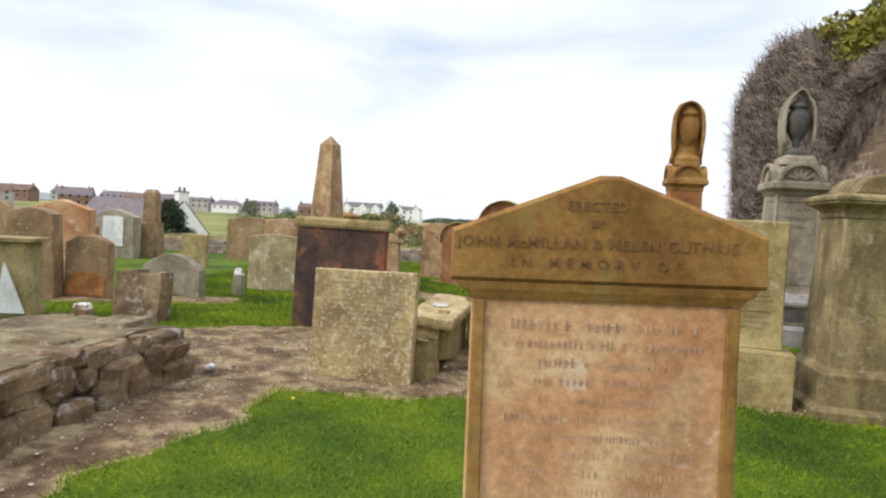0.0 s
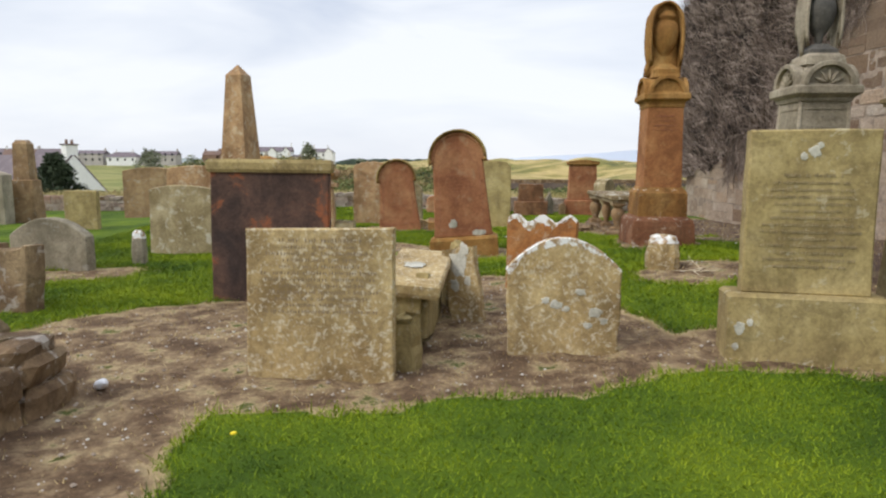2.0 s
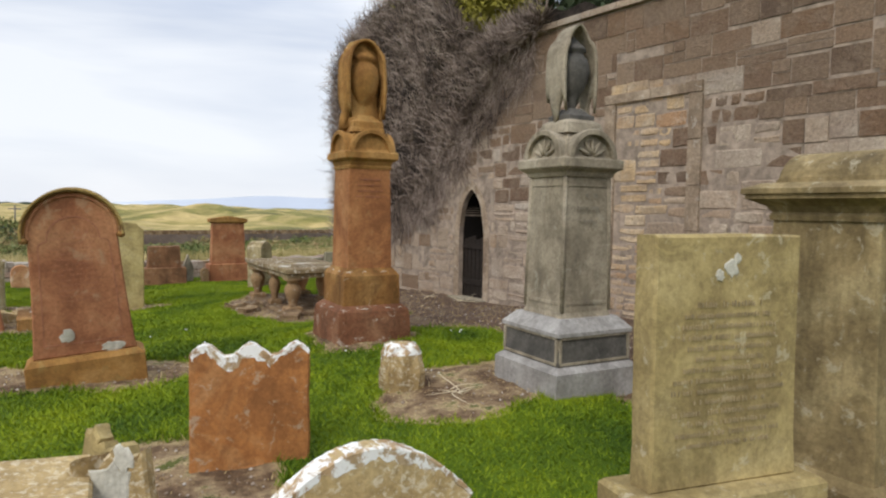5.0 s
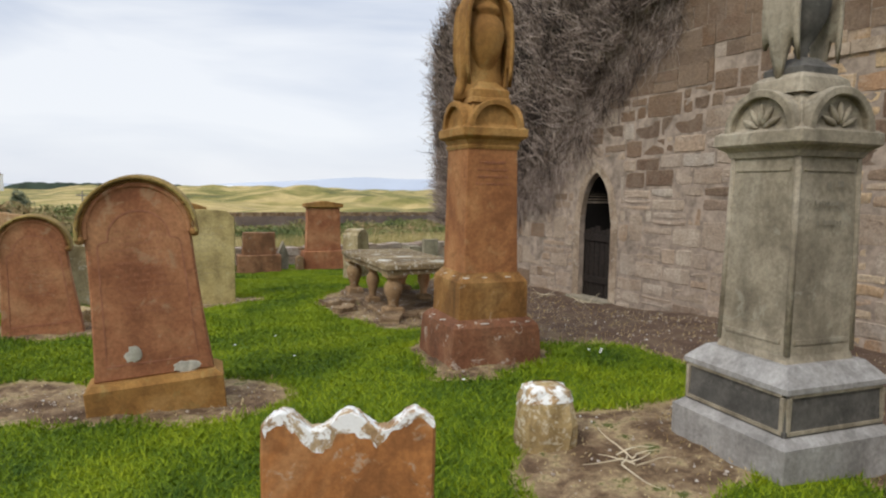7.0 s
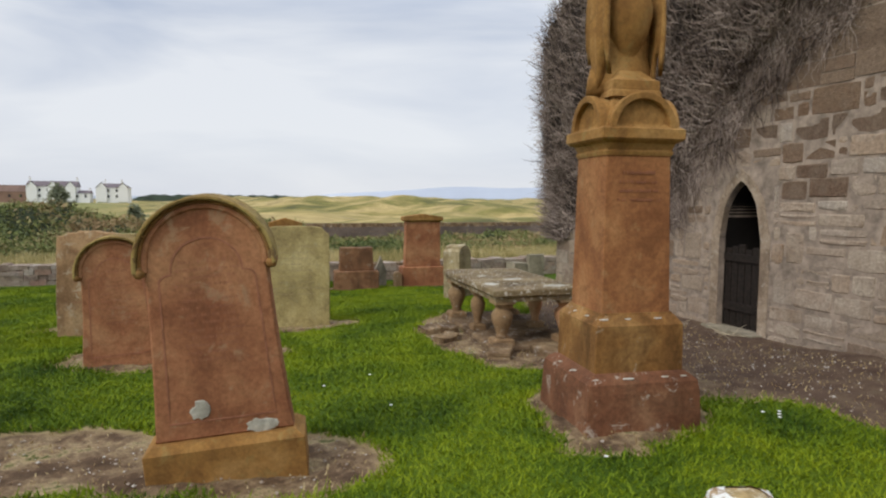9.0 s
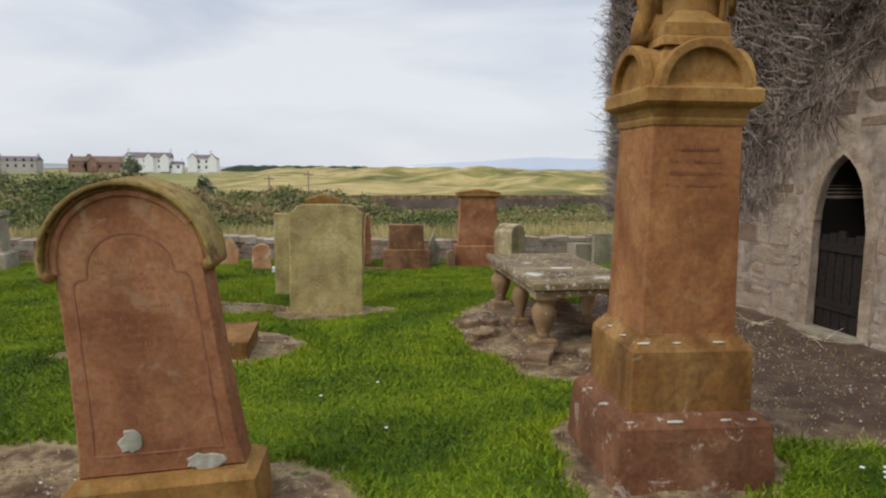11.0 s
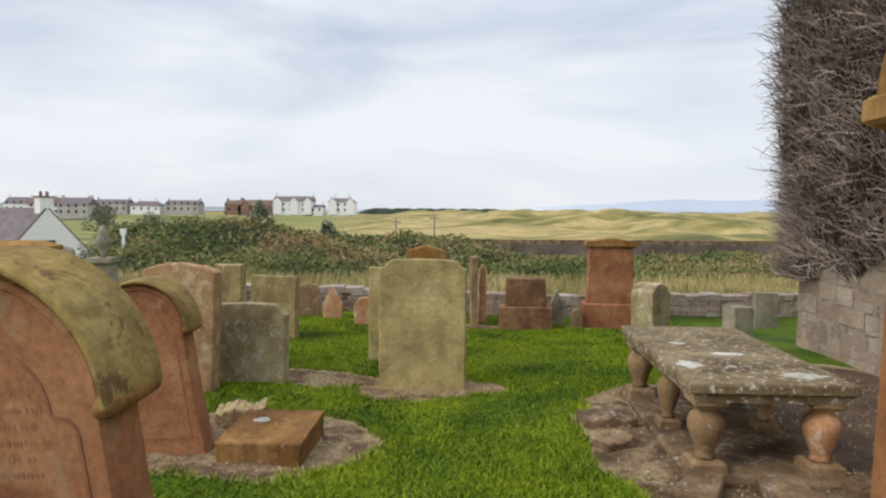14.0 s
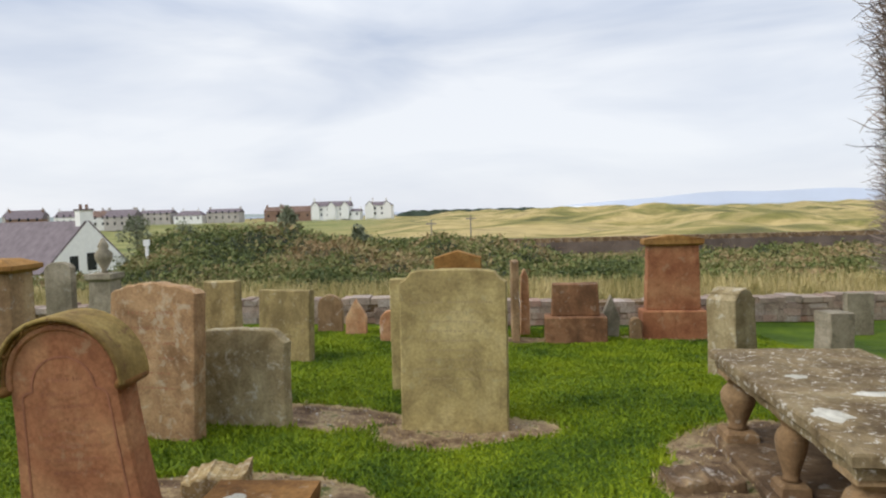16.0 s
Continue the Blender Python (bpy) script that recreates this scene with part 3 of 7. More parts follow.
def blades(name, n, region, seed, mat_, hmin, hmax, keep, wid=0.004, label="", lean=0.5, lush=0.0):
    """Loose blades, one triangle each, in one mesh. keep(x, y, e) says where they stand."""
    rs = np.random.RandomState(seed)
    x = rs.uniform(region[0], region[1], n)
    y = region[2] + (region[3] - region[2]) * rs.uniform(0, 1, n) ** 1.25
    e = earth(x, y)
    k = keep(x, y, e, rs)
    x, y = x[k], y[k]
    m = len(x)
    z = height(x, y) - 0.004
    a = rs.uniform(0, 2 * np.pi, m)
    h = rs.uniform(hmin, hmax, m) * (0.8 + 0.4 * rs.rand(m)) * (1 + lush * smooth01((y - 4) / 3) * (0.6 + 0.4 * wave(x, y, 1.3, 5)))
    w = wid * (1 + 0.12 * np.maximum(y - 3, 0))
    lx, ly = rs.normal(0, lean, m) * h, rs.normal(0, lean, m) * h
    co = np.empty((m, 3, 3))
    co[:, 0] = np.stack([x - w * np.cos(a), y - w * np.sin(a), z], -1)
    co[:, 1] = np.stack([x + w * np.cos(a), y + w * np.sin(a), z], -1)
    co[:, 2] = np.stack([x + lx, y + ly, z + h], -1)
    me = bpy.data.meshes.new(name)
    me.vertices.add(m * 3)
    me.vertices.foreach_set("co", co.ravel())
    me.loops.add(m * 3)
    me.loops.foreach_set("vertex_index", np.arange(m * 3))
    me.polygons.add(m)
    me.polygons.foreach_set("loop_start", np.arange(0, m * 3, 3))
    me.update(calc_edges=True)
    me.materials.append(mat_)
    return tagged(new(name, me), label, "grass", kind="stuff")


# ---- church wall ----
WX, WTOP = 7.2, 4.12
W0, W1 = -3.0, 17.35      # the wall's run along y
DOOR0, DOOR1, DOORB, DOORS, DOORT = 12.22, 12.92, -0.2, 1.02, 1.76


def door_edge(y):
    """Height of the pointed arch over the door at y, or None outside."""
    c = (DOOR0 + DOOR1) / 2
    u = abs(y - c) / ((DOOR1 - DOOR0) / 2)
    if u > 1:
        return None
    return DOORS + (DOORT - DOORS) * math.sqrt(max(0, 1 - (u * 0.5 + 0.5 * u * u)))


def build_wall():
    core = []
    wall = thing("wall_church", "ruined church wall of squared rubble with a lancet doorway", "", (0, 0, 0), kind="structure")
    d = 0.95
    x0, x1 = WX + 0.003, WX + d
    core.append((x0, x1, W0, DOOR0 - 0.001, -0.8, WTOP))
    core.append((x0, x1, DOOR1 + 0.001, W1, -0.8, WTOP))
    n = 48
    for i in range(n):
        a, b = DOOR0 + (DOOR1 - DOOR0) * i / n, DOOR0 + (DOOR1 - DOOR0) * (i + 1) / n
        z = min(door_edge(a + 1e-4), door_edge(b - 1e-4))
        core.append((x0, x1, a, b, z, WTOP))
    part("wall_core", boxes_mesh(core), MORTAR, wall, "lime mortar core")
    # near-black lining over the mortar reveal paints in the doorway's shade
    mid, hw = (DOOR0 + DOOR1) / 2, (DOOR1 - DOOR0) / 2 - 0.014
    arch = [(mid - hw, -0.6), (mid - hw, DOORS - 0.02)]
    arch += [(mid + hw * (k / 12 - 1), door_edge(mid + (hw - 0.004) * (k / 12 - 1)) - 0.035) for k in range(1, 24)] + [(mid + hw, DOORS - 0.02), (mid + hw, -0.6)]
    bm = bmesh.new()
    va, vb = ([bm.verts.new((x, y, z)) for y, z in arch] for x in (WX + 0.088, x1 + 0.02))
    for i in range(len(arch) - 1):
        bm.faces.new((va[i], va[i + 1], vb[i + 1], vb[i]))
    part("reveal_shade_lining", bm, DOORSHADE, wall, "near-black reveal lining, shade in its colour")
    # unseen walls and roof, added to keep light out behind the doorway
    part("doorway_dark_box", boxes_mesh([(WX + 2.2, WX + 2.4, 10.5, 15, -0.8, WTOP), (WX + d, WX + 2.2, 10.4, 10.6, -0.8, WTOP), (WX + d, WX + 2.2, 14.8, 15.0, -0.8, WTOP),
                                      (WX + d, WX + 2.4, 10.4, 15.0, WTOP - 0.3, WTOP - 0.1)]), DOORSHADE, wall, "added black enclosure that keeps the doorway dark")
    return wall


WALL = build_wall()


def door_leaf():
    t = thing("door", "dark weathered plank door standing in the stone lancet", "door", (WX + 0.13, (DOOR0 + DOOR1) / 2, DOORB))
    w = DOOR1 - DOOR0
    k = 6
    for i in range(k):
        a = -w / 2 + w * i / k + 0.006
        top = 1.13 - 0.03 * (i % 3)
        part("plank", boxes_mesh([(-0.02, 0.02, a, a + w / k - 0.014, 0.02, top)]), DOORWOOD, t)
    for z in (0.25, 0.9):
        part("ledge", boxes_mesh([(-0.045, -0.022, -w / 2 + 0.01, w / 2 - 0.01, z, z + 0.1)]), DOORWOOD, t)
    part("threshold", boxes_mesh([(-0.30, 0.3, -w / 2 - 0.1, w / 2 + 0.1, -0.1, 0.03)]), GREY, t, "worn stone threshold")
    return t


door_leaf()

# ivy


def ivy_lower(y):
    """Lowest height of the dead ivy on the wall at y."""
    return float(np.interp(y, (7.5, 9.5, 10.5, 11.3, 11.8, 12.6, 14.0, 15.0, 16.5, 18), (4.5, 4.4, 4.3, 4.2, 4.0, 3.0, 1.95, 1.45, 0.8, 0.7))) + 0.13 * math.sin(y * 3.1) + 0.07 * math.sin(y * 7.7)


def ivy_out(y, z):
    """How far the ivy stands off the wall."""
    up = z - ivy_lower(y)
    o = 0.25 * smooth01(up / 2.4) * (0.35 + 0.65 * smooth01((y - 10.5) / 4.5)) + 0.03
    return float(o)


def ivy_top(y):
    return float(np.interp(y, (8, 10, 12, 12.8, 13.7, 15, 16.2, 16.9, 17.35, 17.7), (4.14, 4.14, 4.16, 4.6, 5.4, 5.5, 5.3, 5.0, 4.5, 3.8)))


def build_ivy():
    ivy = thing("ivy", "mass of dead grey-brown ivy stems hanging over the ruined wall", "climbing plant", (WX, 15, hz(6.9, 15)))
    o = Vector((WX, 15, hz(6.9, 15)))
    ys = np.arange(8.6, 17.5, 0.12)
    ns = 22
    bm = bmesh.new()
    grid = []
    for y in ys:
        lo, hi = ivy_lower(y), ivy_top(y)
        row = []
        for j in range(ns + 1):
            z = lo + (hi - lo) * j / ns
            out = ivy_out(y, z) + 0.09 * float(wave(y * 1.0, z, 4.1, 3)) * smooth01((z - lo) / 0.5) + 0.05 * float(wave(y, z, 11.0, 5)) * smooth01((z - lo) / 0.3)
            if y > 17.2:
                out *= 1 - 0.3 * (y - 17.2) / 0.5
            row.append(bm.verts.new(Vector((WX - max(0.012, float(out)), y, z)) - o))
        row.append(bm.verts.new(Vector((WX + 0.5, y, hi + 0.05)) - o))
        row.append(bm.verts.new(Vector((WX + 1.1, y, hi - 0.25)) - o))
        row.append(bm.verts.new(Vector((WX + 1.2, y, lo)) - o))
        grid.append(row)
    for a, b in zip(grid, grid[1:]):
        for j in range(len(a) - 1):
            bm.faces.new((a[j], b[j], b[j + 1], a[j + 1]))
    bm.faces.new(grid[-1][::-1])
    bm.faces.new(grid[0])
    # dark backing sheet: its colour stands for the shade between the stems
    part("ivy_mat", bm, IVYDARK, ivy, "dark backing sheet, shade between the stems", smooth=True)
    return ivy, o


IVY, IVY_O = build_ivy()
part("moss_top", rings([[(0.75 + 0.55 * s * math.cos(t) * (1 + 0.1 * math.sin(5 * t)), -1.9 + 1.5 * s * math.sin(t) * (1 + 0.08 * math.sin(7 * t)), z) for t in (6.2832 * q / 28 for q in range(28))] for s, z in ((1, 0), (1.02, 0.3), (0.9, 0.7), (0.6, 1.0), (0.2, 1.12))]), MOSS, tagged(thing("wall_top_growth", "yellow-green moss and grass on the wall head", "plant", (WX, 15, WTOP)), ""), "", smooth=True)


def strips(name, paths, width, material, parent, label=""):
    """Thin three-sided stems along many paths, in one mesh."""
    co, fa = [], []
    for p, w in paths:
        base = len(co)
        for i, q in enumerate(p):
            d = (p[min(i + 1, len(p) - 1)] - p[max(i - 1, 0)])
            a = d.cross(Vector((0.3, 0.2, 0.93)))
            a = a.normalized() if a.length > 1e-6 else Vector((1, 0, 0))
            b = d.cross(a).normalized() if d.length > 1e-6 else Vector((0, 1, 0))
            r = w * (1 - 0.75 * i / (len(p) - 1)) * width
            for k in range(3):
                co.append(q + a * (r * math.cos(k * 2.094)) + b * (r * math.sin(k * 2.094)))
            if i:
                for k in range(3):
                    s, e = base + 3 * (i - 1), base + 3 * i
                    fa.append((s + k, s + (k + 1) % 3, e + (k + 1) % 3, e + k))
    me = bpy.data.meshes.new(name)
    me.from_pydata(co, [], fa)
    return part(name, me, material, parent, label, kind="stuff")


def ivy_stems():
    rnd = random.Random(5)
    paths = []
    for _ in range(9500):
        y = 17.45 - 6.6 * rnd.random() ** 1.1
        lo, hi = ivy_lower(y), ivy_top(y)
        z = lo - 0.1 + (hi - lo + 0.1) * rnd.random()
        p = [Vector((WX - ivy_out(y, z) - 0.02, y, z))]
        d = Vector((-0.12, rnd.uniform(-0.5, 0.9), rnd.uniform(0.0, 1.0))).normalized()
        for _k in range(4):
            d = (d + Vector((rnd.uniform(-0.35, 0.25), rnd.uniform(-0.7, 0.7), rnd.uniform(-0.6, 0.6)))).normalized()
            q = p[-1] + d * rnd.uniform(0.07, 0.16)
            q.x = min(q.x, WX - 0.02 - ivy_out(q.y, q.z) * 0.95)
            p.append(q)
        paths.append(([v - IVY_O for v in p], rnd.uniform(0.5, 1.5)))
    for _ in range(3200):
        y = 15.2 - 4.2 * rnd.random()
        z = ivy_lower(y) - 0.95 * rnd.random() ** 1.5
        p = [Vector((WX - 0.035, y, z + 0.15))]
        d = Vector((0, rnd.uniform(-0.3, 0.8), rnd.uniform(-1.0, 0.4))).normalized()
        for _k in range(5):
            d = (d + Vector((0, rnd.uniform(-0.6, 0.6), rnd.uniform(-0.5, 0.4)))).normalized()
            p.append(p[-1] + d * rnd.uniform(0.05, 0.12) + Vector((rnd.uniform(-0.01, 0.006), 0, 0)))
        paths.append(([v - IVY_O for v in p], rnd.uniform(0.4, 0.9)))
    # bristling twigs along the free end and top
    for _ in range(3000):
        z = rnd.uniform(0.7, 5.2)
        y = 17.25 + rnd.uniform(-0.3, 0.2)
        if z > 4.0:
            y -= (z - 4.0) * 0.9 + rnd.random() * 0.8
        x = WX + rnd.uniform(-0.24, 0.1)
        p = [Vector((x, y, z))]
        d = Vector((-0.55, 0.75, rnd.uniform(0.0, 0.35))).normalized()
        for _k in range(3):
            d = (d + Vector((rnd.uniform(-0.25, 0.2), rnd.uniform(-0.2, 0.25), rnd.uniform(-0.1, 0.3)))).normalized()
            p.append(p[-1] + d * rnd.uniform(0.05, 0.14))
        paths.append(([v - IVY_O for v in p], rnd.uniform(0.4, 0.9)))
    for _ in range(2600):
        y = rnd.uniform(12.6, 17.5)
        p = [Vector((WX + rnd.uniform(-0.35, 0.5), y, ivy_top(y) - 0.08))]
        d = Vector((rnd.uniform(-0.5, 0.2), rnd.uniform(-0.3, 0.5), 1)).normalized()
        for _k in range(3):
            d = (d + Vector((rnd.uniform(-0.3, 0.3), rnd.uniform(-0.3, 0.3), 0.1))).normalized()
            p.append(p[-1] + d * rnd.uniform(0.04, 0.13))
        paths.append(([v - IVY_O for v in p], rnd.uniform(0.4, 0.9)))
    strips("ivy_tangle", paths, 0.0085, TWIGS, IVY, "bare tangled grey stems")


ivy_stems()

# ---- monuments ----


def arched_cap(parent, z, half, h, material, label=""):
    """A square cap with a round pediment on each of its four faces."""
    part("cap_moulding", stack([(z - 0.10, half - 0.06, half - 0.06), (z - 0.06, half - 0.045, half - 0.045), (z - 0.045, half - 0.015, half - 0.015), (z - 0.03, half, half), (z + 0.03, half, half), (z + 0.045, half - 0.02, half - 0.02)]), material, parent, label)
    part("cap_dome", stack([(z + 0.045, half - 0.04, half - 0.04), (z + h * 0.5, half - 0.085, half - 0.085), (z + h * 0.8, half * 0.58, half * 0.58), (z + h * 0.93, half * 0.5, half * 0.5)]), material, parent, label)
    r = half * 0.80
    pts = [(r * math.cos(math.pi * i / 16), h * 0.88 * math.sin(math.pi * i / 16)) for i in range(17)]
    for k in range(2):
        bm = slab([(x * 0.93, zz * 0.95) for x, zz in pts], 2 * (half - 0.05), 0.004)
        bm.transform(pose(0, 0, z + 0.035, 0, 0, 90 * k))
        part("cap_vault", bm, material, parent, label)
    for k in range(4):
        inn = [(x * 0.80, zz * 0.80) for x, zz in pts][::-1]
        bm = slab(pts + inn, 0.05, 0.006)
        bm.transform(pose(0, 0, 0, 0, 0, 90 * k) @ pose(0, -(half - 0.035), z + 0.035))
        part("pediment_arch", bm, material, parent, label)


def urn(parent, z, s, material, cloth, label="", wrap=1.0, peak=0.12):
    part("urn_foot", stack([(z, 0.15 * s, 0.15 * s), (z + 0.05 * s, 0.15 * s, 0.15 * s), (z + 0.07 * s, 0.12 * s, 0.12 * s), (z + 0.12 * s, 0.07 * s, 0.07 * s)]), material, parent, label)
    prof = [(0.045, 0.11), (0.035, 0.15), (0.05, 0.17), (0.04, 0.19), (0.075, 0.24), (0.125, 0.34), (0.15, 0.44), (0.152, 0.50), (0.135, 0.56), (0.10, 0.60), (0.09, 0.62), (0.12, 0.64), (0.11, 0.67), (0.05, 0.72), (0.03, 0.75), (0.012, 0.77)]
    part("urn_bowl", lathe([(r * s, z + h * s) for r, h in prof], 24), material, parent, label, smooth=True)
    # cloth: an arched sheet over the top that hangs down on two sides
    rows = []
    m = 26
    for j in range(9):
        v = j / 8
        yb = (v - 0.5) * 0.26 * s
        row = []
        for i in range(m + 1):
            u = i / m
            a = math.pi * (1.22 - 1.44 * u)
            fold = 1 + 0.06 * math.sin(v * 19 + 5 * u) * wrap
            rad = 0.185 * s * fold
            x = rad * math.cos(a) * ((1 - peak * math.sin(a)) if math.sin(a) > 0 else 1 - 0.42 * math.sin(a))
            zz = z + 0.62 * s + (0.18 + 0.16 * peak) * s * math.sin(a) if math.sin(a) > 0 else z + 0.62 * s + math.sin(a) * 0.9 * s * (0.9 + 0.25 * math.sin(v * 9 + 3))
            row.append(Vector((x, yb * (1 if math.sin(a) < 0.5 else 0.75), zz)))
        rows.append(row)
    bm = bmesh.new()
    g = [[bm.verts.new(p) for p in r] for r in rows]
    g2 = [[bm.verts.new(Vector((p.x * 0.84, p.y, p.z - 0.02 * s if p.z > z + 0.62 * s else p.z))) for p in r] for r in rows]
    for a, b, flip in ((g, g, 0), (g2, g2, 1)):
        for r1, r2 in zip(a, a[1:]):
            for i in range(m):
                f = (r1[i], r1[i + 1], r2[i + 1], r2[i])
                bm.faces.new(f[::-1] if flip else f)
    for i in range(m):
        bm.faces.new((g[0][i + 1], g[0][i], g2[0][i], g2[0][i + 1]))
        bm.faces.new((g[-1][i], g[-1][i + 1], g2[-1][i + 1], g2[-1][i]))
    for j in range(8):
        bm.faces.new((g[j][0], g[j + 1][0], g2[j + 1][0], g2[j][0]))
        bm.faces.new((g[j + 1][m], g[j][m], g2[j][m], g2[j + 1][m]))
    part("carved_drapery", bm, cloth, parent, label, smooth=True)


def lichen_patch(parent, x, y, z, rx, rz_, seed, up=False):
    """A flat crust of pale lichen with a wavy rim; up: lying on a top face."""
    rnd = random.Random(seed)
    n = 16
    rr = [1 + 0.25 * rnd.uniform(-1, 1) for _ in range(n)]
    row = lambda k, d: [(x + rx * k * rr[i] * math.cos(6.2832 * i / n), y + (rz_ * k * rr[i] * math.sin(6.2832 * i / n) if up else d), z + (d if up else rz_ * k * rr[i] * math.sin(6.2832 * i / n))) for i in range(n)]
    s = 1 if up else -1
    return part("lichen_patch", rings([row(1, 0), row(0.9, s * 0.004), row(0.4, s * 0.005)]), LICHEN, parent, "crusty white lichen")


def crust_band(parent, top, depth, t, seed, lo=0.02, hi=0.075):
    """A ragged skin of lichen over the head of a slab: top is its outline of (x, z), left to right or back."""
    rnd = random.Random(seed)
    top = [p for p in top]
    m = []
    for (x0, z0), (x1, z1) in zip(top, top[1:]):
        for k in range(3):
            m.append((x0 + (x1 - x0) * k / 3, z0 + (z1 - z0) * k / 3))
    m.append(top[-1])
    cx, cz = sum(p[0] for p in m) / len(m), min(p[1] for p in m) - depth
    low, v = [], lo
    for x, z in m:
        v = min(hi, max(lo, v + rnd.uniform(-0.018, 0.018)))
        d = Vector((cx - x, cz - z)).normalized() * v
        low.append((x + d.x * 0.6, z + d.y))
    bm = bmesh.new()
    rows = []
    for y, lift in ((-t / 2 - 0.003, 0.0), (-t / 2 + 0.004, 0.006), (t / 2 - 0.004, 0.006), (t / 2 + 0.003, 0.0)):
        rows.append([bm.verts.new((x + rnd.uniform(-0.002, 0.002), y, z + lift + rnd.uniform(-0.002, 0.003))) for x, z in m])
    f = [bm.verts.new((x, -t / 2 - 0.001, z)) for x, z in low]
    bk = [bm.verts.new((x, t / 2 + 0.001, z)) for x, z in low]
    seq = [f] + rows + [bk]
    for r0, r1 in zip(seq, seq[1:]):
        for i in range(len(m) - 1):
            bm.faces.new((r0[i], r0[i + 1], r1[i + 1], r1[i]))
    part("lichen_crust", bm, CRUST, parent, "ragged white lichen over the head")


def red_monument():
    z0 = hz(3.5, 9.75)
    t = thing("urn_monument", "red sandstone pedestal monument topped by a draped urn, on the grass", "monument", (3.525, 9.83, 0), rz=-7)
    part("plinth", stack([(z0 - 0.15, 0.425, 0.425), (0.24, 0.405, 0.405), (0.30, 0.395, 0.395), (0.325, 0.375, 0.375), (0.36, 0.33, 0.33)]), REDPLINTH, t, "reddish worn plinth")
    for k, (lx, ly, lr) in enumerate(((-0.34, -0.36, 0.03), (-0.1, -0.37, 0.045), (0.16, -0.365, 0.03), (-0.365, -0.1, 0.04), (-0.36, 0.15, 0.03), (0.3, -0.37, 0.025))):
        lichen_patch(t, lx, ly, 0.33, lr, lr * 0.4, 200 + k, True)
    part("upper_plinth", stack([(0.36, 0.322, 0.322), (0.672, 0.318, 0.318), (0.688, 0.308, 0.308), (0.712, 0.29, 0.29), (0.738, 0.268, 0.268), (0.75, 0.262, 0.262)]), OCHREDARK, t, "ochre weathered block")
    for k, (lx, ly, lr) in enumerate(((-0.25, -0.285, 0.03), (-0.08, -0.29, 0.022), (0.14, -0.29, 0.03), (-0.285, -0.12, 0.028), (-0.288, 0.08, 0.02))):
        lichen_patch(t, lx, ly, 0.713, lr, lr * 0.5, 230 + k, True)
    part("shaft", stack([(0.75, 0.251, 0.251), (1.805, 0.232, 0.232)]), SHAFTRED, t)
    part("neck_moulding", stack([(1.805, 0.24, 0.24), (1.83, 0.247, 0.247), (1.845, 0.236, 0.236), (1.88, 0.24, 0.24), (1.905, 0.262, 0.262), (1.915, 0.28, 0.28)]), OCHRE, t, "ochre moulding")
    arched_cap(t, 1.945, 0.30, 0.27, OCHRE, "ochre weathered stone")
    part("urn_base", stack([(2.20, 0.185, 0.185), (2.235, 0.18, 0.18), (2.30, 0.135, 0.135), (2.36, 0.11, 0.11)]), OCHRE, t)
    urn(t, 2.25, 1.15, OCHRE, OCHRE)
    bm = lathe([(0.25, 2.24), (0.24, 2.34), (0.20, 2.5), (0.205, 2.75), (0.215, 2.95), (0.195, 3.08), (0.14, 3.17), (0.04, 3.21)], 22, 0, 0.07, 1.0, 0.62)
    part("drapery_back", bm, OCHRE, t, "ochre carved cloth", smooth=True)
    inscription(t, CARVE_RED, -0.238, 1.50, 1.68, 0.17, 4, 3, letter=0.022).matrix_basis = pose(0, -0.003, 0)
    return t


